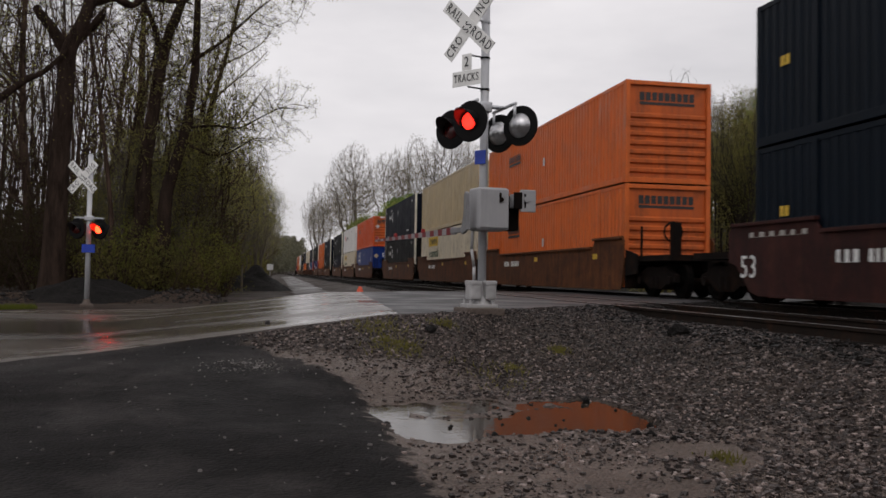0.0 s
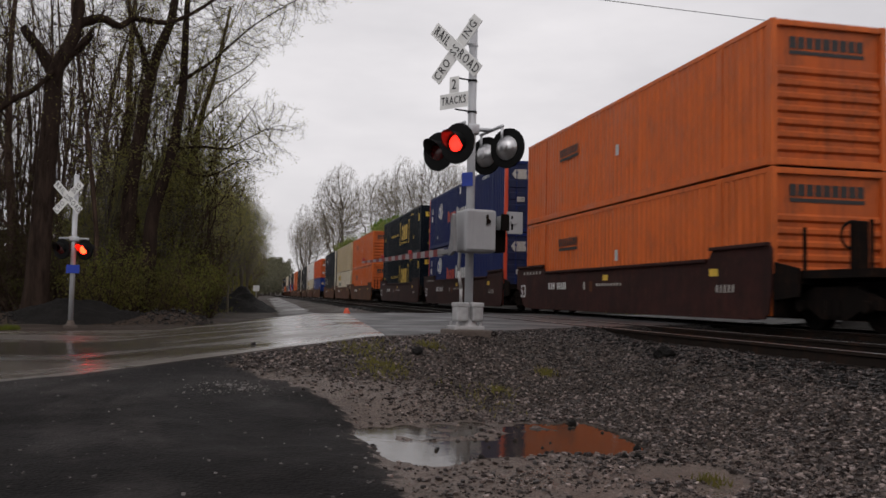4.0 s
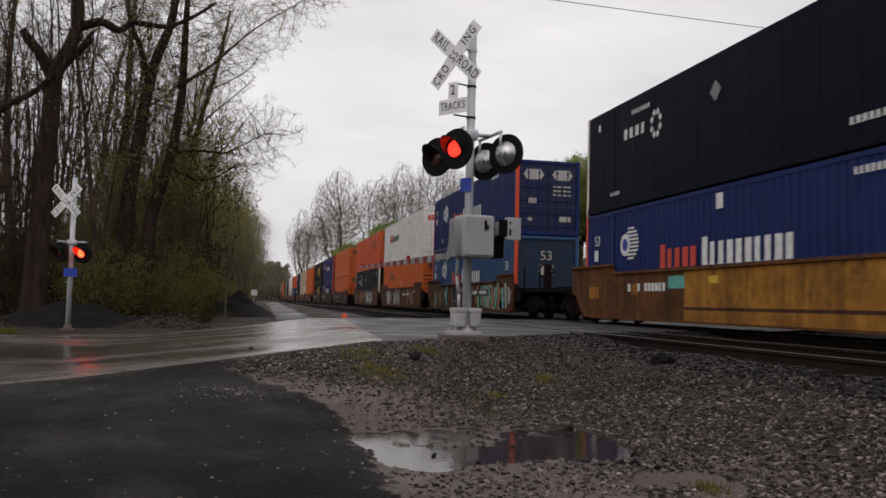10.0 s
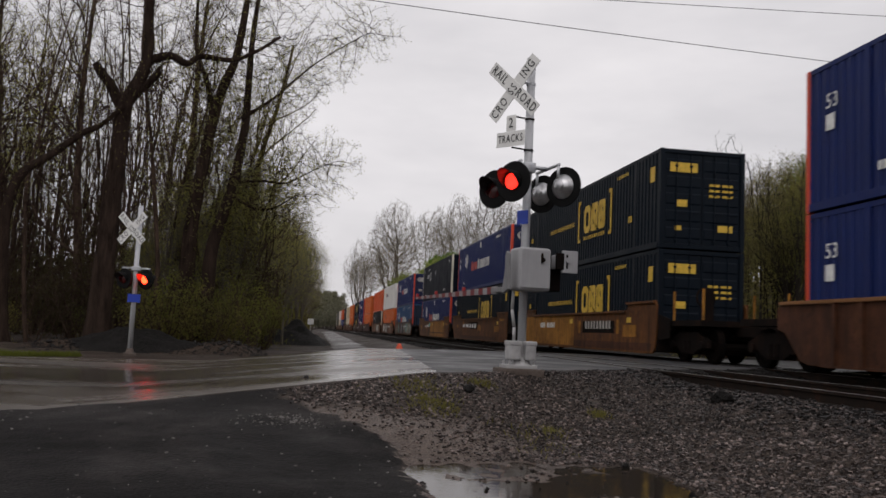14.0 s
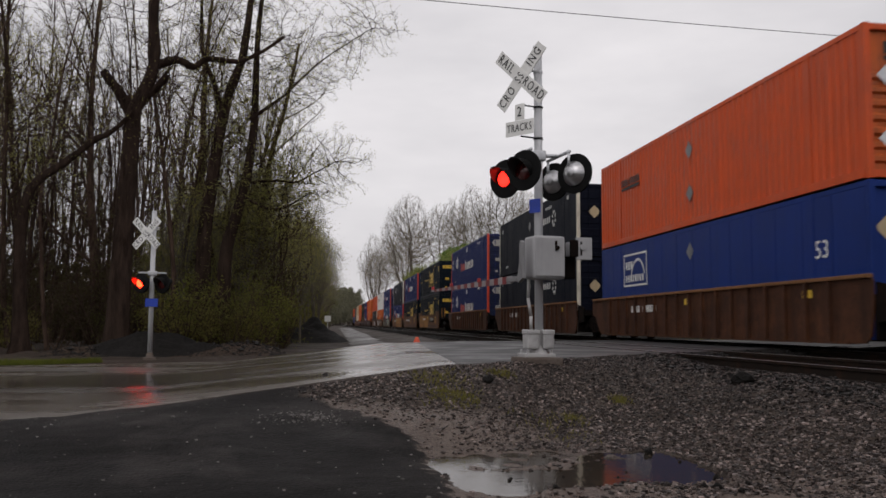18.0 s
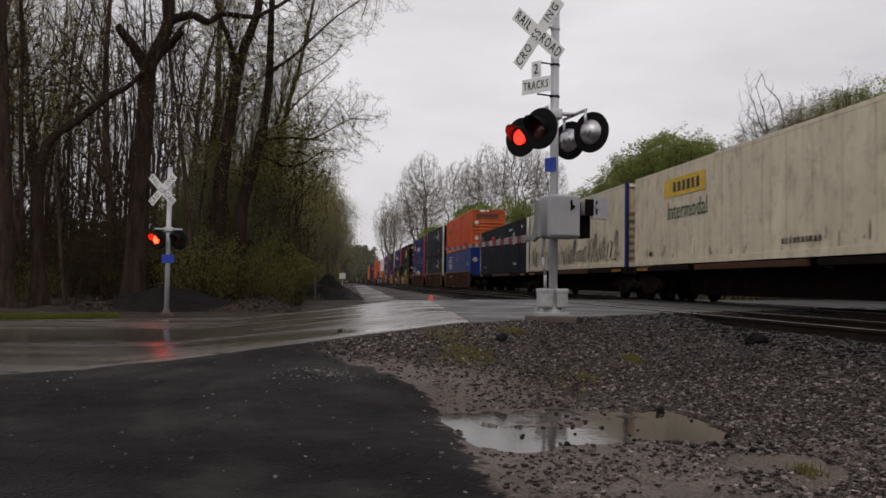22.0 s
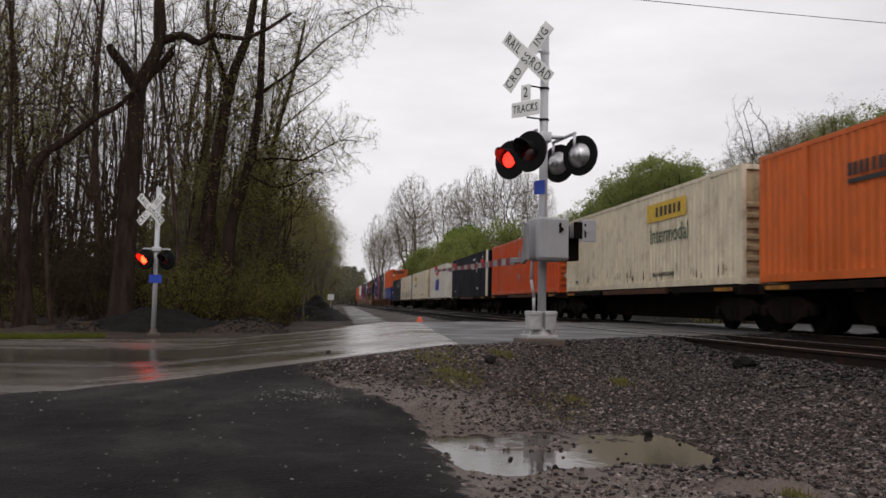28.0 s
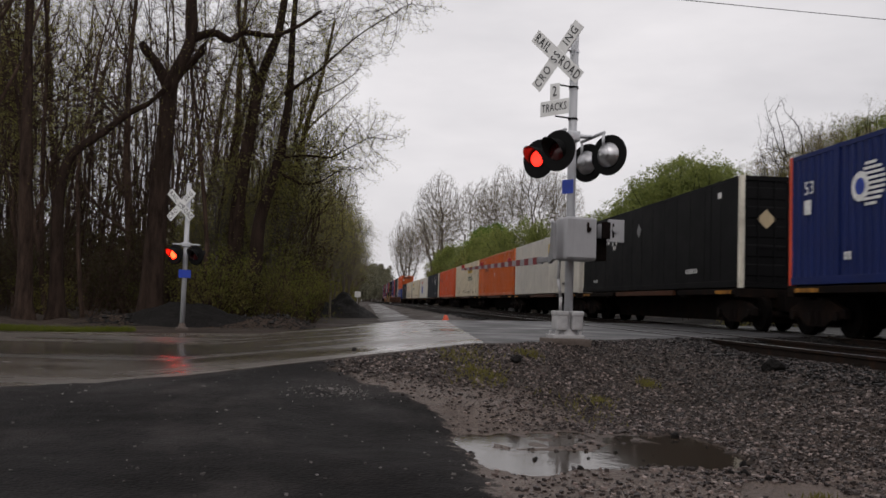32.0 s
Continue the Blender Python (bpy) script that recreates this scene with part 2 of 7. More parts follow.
M["rust"] = car_paint("rusty_car_paint", (0.074, 0.028, 0.0135), (0.018, 0.0085, 0.006), (0.125, 0.050, 0.018), 0.65, 0.4)
M["ochre"] = car_paint("ochre_brown_car_paint", (0.125, 0.046, 0.0125), (0.022, 0.011, 0.006), (0.24, 0.105, 0.024), 0.75, 0.5)
M["chord"] = paint("ochre_rust_paint", (0.21, 0.095, 0.035), 0.65, 0.5, 0.5)
M["mustard"] = car_paint("mustard_car_paint", (0.36, 0.160, 0.024), (0.045, 0.020, 0.008), (0.19, 0.070, 0.018), 0.6, 0.4)
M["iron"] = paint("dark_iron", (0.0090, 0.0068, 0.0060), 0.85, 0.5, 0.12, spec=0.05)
M["steel"] = flat("worn_steel", (0.55, 0.54, 0.53), 0.28, 0.95)
M["silver"] = paint("aluminium_paint", (0.52, 0.53, 0.55), 0.42, 0.3, 0.03, 0.2)
M["galv"] = flat("galvanised_steel", (0.50, 0.51, 0.53), 0.4, 0.6)
M["signwhite"] = flat("white_sign_sheet", (0.72, 0.72, 0.70), 0.5, var=0.06)
M["signblack"] = flat("black_sign_ink", (0.015, 0.015, 0.017), 0.5)
M["signblue"] = flat("blue_sign_sheet", (0.01, 0.05, 0.42), 0.45)
M["lampblack"] = flat("matt_black_enamel", (0.007, 0.007, 0.007), 0.8)
M["lampblack"].node_tree.nodes["Principled BSDF"].inputs["Specular IOR Level"].default_value = 0.12
M["hoodinner"] = flat("glossy_black_hood", (0.03, 0.03, 0.03), 0.28)
M["armwhite"] = flat("grey_white_reflective_sheet", (0.25, 0.245, 0.25), 0.5)
M["boxgrey"] = paint("dull_aluminium_paint", (0.36, 0.36, 0.37), 0.45, 0.3, 0.02)
M["housing"] = flat("dull_grey_housing", (0.20, 0.20, 0.205), 0.5, 0.2)
M["lamphousing"] = flat("polished_lamp_housing", (0.46, 0.46, 0.47), 0.30, 0.85, 0.25)
M["palestone"] = leafy("pale_grey_stone", (0.05, 0.045, 0.042), (0.26, 0.245, 0.235), 0.0)
M["lensdark"] = flat("unlit_red_lens", (0.05, 0.004, 0.004), 0.2)
M["lit"] = glow("lit_red_lamp", (1.0, 0.022, 0.012), 3.0)
M["litfar"] = glow("lit_red_lamp_far", (1.0, 0.012, 0.003), 30.0)
M["markwhite"] = flat("white_lettering", (0.70, 0.70, 0.68), 0.6)
M["markyellow"] = flat("yellow_lettering", (0.62, 0.40, 0.04), 0.6)
M["markred"] = flat("red_lettering", (0.55, 0.06, 0.03), 0.6)
M["markblack"] = flat("dark_lettering", (0.02, 0.018, 0.018), 0.6)
M["markblue"] = flat("blue_lettering", (0.01, 0.04, 0.28), 0.6)
M["markgreen"] = flat("green_lettering", (0.02, 0.07, 0.04), 0.6)
M["markteal"] = flat("teal_spray_paint", (0.10, 0.36, 0.30), 0.6)
M["spraygrey"] = flat("grey_white_spray_paint", (0.36, 0.34, 0.31), 0.6)
M["sprayviolet"] = flat("violet_spray_paint", (0.05, 0.03, 0.06), 0.6)
M["sprayorange"] = flat("orange_spray_paint", (0.32, 0.13, 0.05), 0.6)
M["armred"] = flat("red_reflective_sheet", (0.15, 0.016, 0.018), 0.5)
M["concrete"] = soil("foundation_concrete", (0.085, 0.066, 0.056), (0.165, 0.135, 0.115), 14, (0.4, 0.7), 0.3, 0.01, False)
M["conered"] = flat("orange_plastic", (0.55, 0.065, 0.018), 0.45)
M["ground"] = mixed_ground("wet_mixed_ground")
M["asphalt"] = soil("dark_asphalt_millings", (0.0045, 0.0044, 0.0045), (0.027, 0.0245, 0.0225), 13, (0.55, 0.9), 1.0, 0.05, spec=0.09)
for name_, key_, k_ in (("ballast_stone", "stone", 1.12), ("dirty_ballast_stone", "stonedark", 0.66)):
    m_, n_, l_, b_ = shader(name_)
    g_, p_ = n_.new("ShaderNodeNewGeometry"), n_.new("ShaderNodeMath")
    p_.operation = "POWER"
    p_.inputs[1].default_value = 4.2
    l_.new(g_.outputs["Random Per Island"], p_.inputs[0])
    grey_ = mixed(n_, l_, p_.outputs[0], tone((0.013, 0.0098, 0.0090), k_), tone((0.30, 0.245, 0.225), k_))
    brown_ = mixed(n_, l_, p_.outputs[0], tone((0.023, 0.0160, 0.0138), k_), tone((0.215, 0.163, 0.142), k_))
    l_.new(mixed(n_, l_, grain(n_, l_, 60, 3), grey_, brown_), b_.inputs["Base Color"])
    b_.inputs["Roughness"].default_value = 0.5
    b_.inputs["Specular IOR Level"].default_value = 0.3
    M[key_] = m_
M["litter"] = soil("brown_leaf_litter", (0.020, 0.0150, 0.0120), (0.105, 0.075, 0.057), 13, (0.6, 0.9), 1.0, 0.05, spec=0.12)
M["path"] = soil("pale_wet_gravel_path", (0.024, 0.020, 0.0175), (0.080, 0.069, 0.060), 7, (0.22, 0.75), 0.4, 0.02, spec=0.4)
M["bed"] = soil("oily_track_bed", (0.0045, 0.004, 0.0036), (0.016, 0.0135, 0.012), 12, (0.6, 0.9), 1.0, 0.05, spec=0.07)
M["darkstone"] = leafy("dark_rubble", (0.004, 0.0036, 0.0033), (0.020, 0.017, 0.0155), 0.0)
M["road"] = wet_road("wet_worn_asphalt", (0.075, 0.064, 0.054), (0.140, 0.122, 0.105), (0.05, 0.36))
M["apron"] = wet_road("wet_crossing_asphalt", (0.017, 0.017, 0.018), (0.038, 0.037, 0.037), (0.40, 0.70), (1, 1, 1))
M["tie"] = bark("weathered_tie_wood", (0.005, 0.0040, 0.0034), (0.014, 0.011, 0.009))
M["rockdark"] = soil("black_wet_rock", (0.006, 0.0055, 0.005), (0.020, 0.018, 0.017), 20, (0.5, 0.8), 0.6, 0.02, False, 0.1)
M["casting"] = flat("bright_cast_aluminium", (0.38, 0.375, 0.375), 0.5, 0.1)
M["bark"] = bark("grey_brown_bark", (0.0350, 0.0232, 0.0180), (0.1250, 0.0835, 0.0625))
M["barkgrey"] = bark("grey_bank_bark", (0.0210, 0.0174, 0.0144), (0.0600, 0.0510, 0.0420))
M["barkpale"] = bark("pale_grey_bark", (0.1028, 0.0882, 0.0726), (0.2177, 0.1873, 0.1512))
M["barkdark"] = bark("dark_wet_bark", (0.0181, 0.0120, 0.0095), (0.0675, 0.0456, 0.0350))
M["leaf"] = leafy("young_leaves", (0.085, 0.098, 0.016), (0.22, 0.20, 0.045))
M["leafbrown"] = leafy("budding_leaves", (0.075, 0.062, 0.024), (0.16, 0.125, 0.05))
M["leafolive"] = leafy("olive_brush_leaves", (0.0600, 0.0690, 0.0170), (0.1500, 0.1500, 0.0390))
M["leafmoss"] = leafy("moss_green_leaves", (0.0880, 0.0990, 0.0215), (0.2080, 0.2000, 0.0470))
# distance haze is painted into this paler, greyer leaf colour
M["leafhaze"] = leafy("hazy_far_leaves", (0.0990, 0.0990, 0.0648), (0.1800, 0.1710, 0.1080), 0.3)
M["leafdim"] = leafy("dull_brush_leaves", (0.0330, 0.0268, 0.0134), (0.0860, 0.0690, 0.0315))
M["leafbud"] = leafy("pale_buds", (0.1540, 0.1309, 0.0693), (0.3080, 0.2541, 0.1309))
M["leafbank"] = leafy("yellow_green_spring_leaves", (0.0978, 0.0920, 0.0253), (0.2185, 0.1898, 0.0575))
M["leafyellow"] = leafy("yellow_budding_leaves", (0.1760, 0.1760, 0.0400), (0.3840, 0.3600, 0.1040), 0.65)
M["leaffresh"] = leafy("fresh_green_leaves", (0.110, 0.150, 0.036), (0.25, 0.275, 0.080))
M["leaflush"] = leafy("bright_spring_leaves", (0.060, 0.125, 0.016), (0.14, 0.22, 0.035))
M["weed"] = leafy("yellowish_weeds", (0.085, 0.082, 0.022), (0.20, 0.18, 0.05))
M["grass"] = leafy("grass_blades", (0.05, 0.075, 0.010), (0.15, 0.165, 0.025))
m_, n_, l_, b_ = shader("muddy_puddle_water")
b_.inputs["Base Color"].default_value = (0.034, 0.025, 0.017, 1)
b_.inputs["Roughness"].default_value = 0.06
b_.inputs["IOR"].default_value = 1.33
b_.inputs["Specular IOR Level"].default_value = 0.42
bumped(n_, l_, b_, grain(n_, l_, 11, 3), 0.035, 0.01)
M["water"] = m_


# ---- mesh tools ----
class Geo:
    """Vertices and faces of one part."""

    def __init__(self):
        self.v, self.f, self.k = [], [], []

    def add(self, verts, faces, k=0):
        o = len(self.v)
        self.v.extend(verts)
        self.f.extend([tuple(i + o for i in f) for f in faces])
        self.k.extend([k] * len(faces))

    def box(self, x0, x1, y0, y1, z0, z1, k=0):
        self.add([(x, y, z) for z in (z0, z1) for y in (y0, y1) for x in (x0, x1)],
                 [(0, 2, 3, 1), (4, 5, 7, 6), (0, 1, 5, 4), (2, 6, 7, 3), (0, 4, 6, 2), (1, 3, 7, 5)], k)

    def cbox(self, x0, x1, y0, y1, z0, z1, c=0.02):
        """A box with chamfered edges."""
        bm = bmesh.new()
        bmesh.ops.create_cube(bm, size=1.0)
        for v in bm.verts:
            v.co = Vector(((x0 + x1) / 2 + v.co.x * (x1 - x0), (y0 + y1) / 2 + v.co.y * (y1 - y0), (z0 + z1) / 2 + v.co.z * (z1 - z0)))
        bmesh.ops.bevel(bm, geom=bm.edges[:], offset=c, segments=2, affect="EDGES", profile=0.6)
        bm.verts.index_update()
        self.add([tuple(v.co) for v in bm.verts], [tuple(v.index for v in f.verts) for f in bm.faces])
        bm.free()

    def cyl(self, a, b, r0, r1=None, n=10, caps=True, k=0):
        r1 = r0 if r1 is None else r1
        a, b = Vector(a), Vector(b)
        d = (b - a).normalized()
        u = d.orthogonal().normalized()
        w = d.cross(u)
        ring = [(math.cos(2 * math.pi * i / n), math.sin(2 * math.pi * i / n)) for i in range(n)]
        vs = [tuple(p + (u * c + w * s) * r) for p, r in ((a, r0), (b, r1)) for c, s in ring]
        fs = [(i, (i + 1) % n, n + (i + 1) % n, n + i) for i in range(n)]
        if caps:
            fs += [tuple(range(n - 1, -1, -1)), tuple(range(n, 2 * n))]
        self.add(vs, fs, k)

    def lathe(self, centre, axis, profile, n=20):
        """profile: (distance along the axis, radius) pairs."""
        c, d = Vector(centre), Vector(axis).normalized()
        u = d.orthogonal().normalized()
        w = d.cross(u)
        vs = [tuple(c + d * t + (u * math.cos(2 * math.pi * i / n) + w * math.sin(2 * math.pi * i / n)) * r) for t, r in profile for i in range(n)]
        fs = [(j * n + i, j * n + (i + 1) % n, (j + 1) * n + (i + 1) % n, (j + 1) * n + i) for j in range(len(profile) - 1) for i in range(n)]
        self.add(vs, fs)

    def prism(self, outline, x0, x1):
        """An outline of (y, z) pairs, pushed from x0 to x1."""
        n = len(outline)
        self.add([(x, y, z) for x in (x0, x1) for y, z in outline],
                 [tuple(range(n - 1, -1, -1)), tuple(range(n, 2 * n))] + [(i, (i + 1) % n, n + (i + 1) % n, n + i) for i in range(n)])

    def moved(self, m):
        self.v = [tuple(m @ Vector(p)) for p in self.v]
        return self


def to_mesh(name, geo, mats, smooth=False):
    me = bpy.data.meshes.new(name)
    me.from_pydata(geo.v, [], geo.f)
    for m in mats if isinstance(mats, (list, tuple)) else [mats]:
        me.materials.append(m)
    if any(geo.k):
        me.polygons.foreach_set("material_index", geo.k)
    if smooth:
        me.polygons.foreach_set("use_smooth", [True] * len(me.polygons))
    me.update()
    return me


def part(name, geo, material, parent, label="", smooth=False):
    ob = new(name, to_mesh(name, geo, material, smooth))
    ob.parent = parent
    if label:
        ob["label"] = label
    return ob


def thing(name, label, category, m=None, group="", kind=""):
    ob = new(name)
    ob.empty_display_size = 0.2
    if m is not None:
        ob.matrix_basis = m
    return tagged(ob, label, category, group, kind)


def lettering(text, size, depth=0.004, spread=1.0):
    """Letters in the built-in font, as a Geo in the XZ plane that faces -Y, centred."""
    cu = bpy.data.curves.new("letters", "FONT")
    cu.body, cu.size, cu.extrude, cu.align_x, cu.align_y = text, size, depth / 2, "CENTER", "CENTER"
    cu.space_character, cu.resolution_u = spread, 2
    tmp = bpy.data.objects.new("letters", cu)
    me = bpy.data.meshes.new_from_object(tmp)
    g = Geo()
    g.add([(v.co.x, -v.co.z, v.co.y) for v in me.vertices], [tuple(p.vertices) for p in me.polygons])
    bpy.data.objects.remove(tmp)
    bpy.data.curves.remove(cu)
    bpy.data.meshes.remove(me)
    return g


def step(a, b, x):
    t = min(1.0, max(0.0, (x - a) / (b - a)))
    return t * t * (3 - 2 * t)


# ---- the lie of the land ----
NEAR_TRACK, FAR_TRACK = 6.85, 11.07
BEND, RADIUS = 320.0, 700.0


def on_track(s, x):
    """Place and heading (degrees) on the line at distance x from the eye's own line, s metres along; it bends right far off."""
    if s < BEND:
        return x, s, 0.0
    a = (s - BEND) / (RADIUS - x)
    r = RADIUS - x
    return RADIUS - r * math.cos(a), BEND + r * math.sin(a), -math.degrees(a)


def road_near(x):
    return 10.7 + 0.52 * x if x < 2 else 11.74 + 0.85 * (x - 2)


def road_far(x):
    return 24.5 + 0.5 * x


def road_height(x):
    if x < 1.6:
        return max(-0.5, -0.06 - 0.105 * (1.6 - x))
    return -0.06 + 0.035 * step(1.6, 5.5, x)


PUDDLES = ((1.24, 6.30, 0.37, 0.54, 0.046), (0.97, 7.00, 0.13, 0.56, 0.034), (1.72, 6.36, 0.56, 0.44, 0.040), (2.48, 6.60, 0.58, 0.62, 0.046),
           (2.84, 7.05, 0.24, 0.62, 0.026))
WATER = -0.652


def ground_height(x, y):
    n1 = noise.noise(Vector((x * 0.9, y * 0.9, 0.3)))
    n2 = noise.noise(Vector((x * 4.1, y * 4.1, 1.7)))
    n3 = noise.noise(Vector((x * 11.0, y * 8.0, 4.2)))
    yn, yf = road_near(x), road_far(x)
    zr = road_height(x)
    low = -0.64 + 0.46 * step(2.9, 5.2, x)
    fore = low + (zr - low) * step(yn - 4.0, yn, y)
    past = -0.5 + 0.33 * step(0.5, 5.0, x)
    k = step(yf, yf + 3.0, y)
    z = fore if y < yn else zr + (past - zr) * k
    on_road = yn < y < yf
    if 4.8 < x < 13.4:
        bed = -0.16 - 0.45 * step(12.9, 13.4, x) - 0.10 * step(8.1, 8.9, x) * (1 - step(9.0, 9.8, x))
        q = step(yn - 2.2, yn, y) if y < yn else 0.0 if not on_road else 1 - step(yf - 0.5, yf + 0.2, y)
        bed = bed + (-0.028 - bed) * q
        z = z + (bed - z) * step(4.8, 5.5, x)
    elif x >= 13.4:
        z = -0.6 + 0.30 * max(0.0, min(x, 46) - 19)
        if on_road:
            z = -0.05
    if not on_road:
        z += 0.035 * n1 * step(0.5, 6.0, abs(y - 0)) + 0.014 * n2
        if x < 4.5:
            z += 0.02 * math.exp(-((x - 3.05) ** 2 + (y - 12.2) ** 2) / 1.3)
        if y < 9.5:
            z += 0.035 * (1 - step(0.62, 0.95, x + 0.05 * n2))
        for cx, cy, rx, ry, d in PUDDLES:
            q = 1 - ((x - cx) / rx) ** 2 - ((y - cy) / ry) ** 2 + 0.30 * n2 + 0.22 * n3
            if q > -0.6:
                z = min(z, z * 0.25 - 0.64 * 0.75) if q > 0 else z
                z -= d * max(0.0, q) ** 0.6 * (1 + 0.45 * n3)
    else:
        z += 0.008 * n1
    if x < -7 and y > 24:
        z += 0.25 * n1
    return z


def spaced(*runs):
    """Rising coordinates from (start, stop, step) runs."""
    out = []
    for a, b, d in runs:
        k = max(1, round((b - a) / d))
        out += [a + (b - a) * i / k for i in range(k)]
    return out + [runs[-1][1]]


def spread_out(first, last, d, grow):
    out, x = [], first
    while x < last:
        x += d
        d *= grow
        out.append(x)
    return out


def build_ground():
    xs = [-v for v in reversed(spread_out(12, 900, 1.5, 1.22))] + spaced((-12, -4, 0.5), (-4, 0.4, 0.1), (0.4, 3.6, 0.05), (3.6, 6, 0.1), (6, 20, 0.35)) + spread_out(20, 900, 1.5, 1.2)
    ys = [2 - v for v in reversed(spread_out(0, 400, 1.0, 1.3))] + spaced((2, 4.5, 0.1), (4.5, 8.2, 0.05), (8.2, 13, 0.1), (13, 32, 0.4)) + spread_out(32, 2600, 1.5, 1.14)
    g = Geo()
    nx = len(xs)
    g.v = [(x, y, ground_height(x, y)) for y in ys for x in xs]
    g.f = [(j * nx + i, j * nx + i + 1, (j + 1) * nx + i + 1, (j + 1) * nx + i) for j in range(len(ys) - 1) for i in range(nx - 1)]
    g.k = [0] * len(g.f)
    me = to_mesh("ground", g, M["ground"], True)
    cover = me.color_attributes.new("cover", "FLOAT_COLOR", "POINT")
    one = lambda v: max(0.0, min(1.0, v))
    values = []
    for x, y, z in g.v:
        wob = 0.12 * noise.noise(Vector((x * 2.3, y * 2.3, 5)))
        big = noise.noise(Vector((x * 0.8, y * 0.8, 9)))
        edge = 0.84 - 1.1 * step(7.9, 9.7, y) + 0.8 * wob + 0.05 * noise.noise(Vector((x * 6, y * 6, 2)))
        pad = one(0.5 + min(edge - x, road_near(x) + 0.1 - y, x + 14, y + 12) * 1.6)
        mud = one(0.5 + min(3.0 - (x + 0.42 * (y - 6.0) + 2.0 * wob + 0.9 * big), y - 3.0, 9.2 - y, x + 3) * 0.7)
        bed = one(0.5 + min(x - 5.05, (21.0 + 1.5 * big - x) * 0.3, y + 30) * 2.5)
        values += (pad, mud, bed, 1.0)
    cover.data.foreach_set("color", values)
    tagged(new("ground", me), "wet gravelly soil with a dark asphalt patch", "ground", kind="structure")


def build_road():
    """The worn wet road and the darker crossing apron beside it, two sheets a little above the soil."""
    for name, x0, x1, mat, label in (("road", -90.0, None, "road", "wet worn grey road with shining rain film"),
                                     ("road_apron", None, 60.0, "apron", "dark wet asphalt apron over the rail crossing")):
        g = Geo()
        rows, cols = 34, 90
        for j in range(rows + 1):
            v = j / rows
            for i in range(cols + 1):
                u = i / cols
                # the seam between both surfaces runs slightly askew
                seam = 1.72 + 0.9 * v
                x = x0 + (seam - x0) * (1 - (1 - u) ** 3) if x1 is None else seam + (x1 - seam) * u ** 2.2
                ya, yb = road_near(x) + 0.10 * noise.noise(Vector((x * 1.7, 3, 0))) - 0.06, road_far(x) + 0.3 * noise.noise(Vector((x, 9, 0)))
                y = ya + (yb - ya) * v
                g.v.append((x, y, ground_height(x, min(max(y, road_near(x) + 0.25), road_far(x) - 0.25)) + 0.014 - (0.05 if j in (0, rows) else 0)))
        w = cols + 1
        g.f = [(j * w + i, j * w + i + 1, (j + 1) * w + i + 1, (j + 1) * w + i) for j in range(rows) for i in range(cols)]
        g.k = [0] * len(g.f)
        tagged(new(name, to_mesh(name, g, M[mat], True)), label, "road", kind="structure")


def build_path():
    """A pale wet service path beside the line, past the road."""
    g = Geo()
    rows, cols = 70, 14
    for j in range(rows + 1):
        v = (j / rows) ** 1.8
        for i in range(cols + 1):
            u = i / cols
            y = road_far(2.0) + 0.6 + 150 * v
            x = 0.75 + 0.010 * y + (1.35 + 0.004 * y) * u + 0.55 * noise.noise(Vector((u * 2, y * 0.33, 7)))
            edge = 0.035 if i in (0, cols) or j in (0, rows) else 0.0
            g.v.append((x, y, ground_height(x, y) + 0.022 - edge))
    w = cols + 1
    g.f = [(j * w + i, j * w + i + 1, (j + 1) * w + i + 1, (j + 1) * w + i) for j in range(rows) for i in range(cols)]
    g.k = [0] * len(g.f)
    tagged(new("service_path", to_mesh("service_path", g, M["path"], True)), "pale wet gravel service path beside the line", "path", kind="structure")


def build_puddles():
    g = Geo()
    g.add([(0.55, 5.74, WATER), (3.4, 5.74, WATER), (3.4, 8.3, WATER), (0.55, 8.3, WATER)], [(0, 1, 2, 3)])
    tagged(new("puddle_water", to_mesh("puddle_water", g, M["water"])), "shallow muddy puddle water mirroring the sky", "puddle", kind="structure")


def stone_cloud(name, label, mat, count, place, size, seed):
    """Loose broken stones, each a small skewed octahedron, half sunk."""
    rng = random.Random(seed)
    g = Geo()
    faces = [(0, 2, 3, 1), (4, 5, 7, 6), (0, 1, 5, 4), (2, 6, 7, 3), (0, 4, 6, 2), (1, 3, 7, 5)]
    done = 0
    while done < count:
        p = place(rng)
        if p is None:
            continue
        x, y, z = p
        s = size(rng)
        a = rng.uniform(0, 6.28)
        c, d = math.cos(a), math.sin(a)
        rx, ry, rz = (s * rng.uniform(0.55, 1.0) for _ in range(3))
        rz *= 0.75
        vs = []
        for vx, vy, vz in [(px * rx, py * ry, pz * rz) for pz in (-0.7, 0.7) for py in (-0.7, 0.7) for px in (-0.7, 0.7)]:
            vx, vy, vz = vx + rng.uniform(-0.35, 0.35) * s, vy + rng.uniform(-0.35, 0.35) * s, vz + rng.uniform(-0.3, 0.3) * s
            vs.append((x + vx * c - vy * d, y + vx * d + vy * c, z + vz + 0.2 * s))
        g.add(vs, faces)
        done += 1
    return tagged(new(name, to_mesh(name, g, mat)), label, "gravel", kind="stuff")


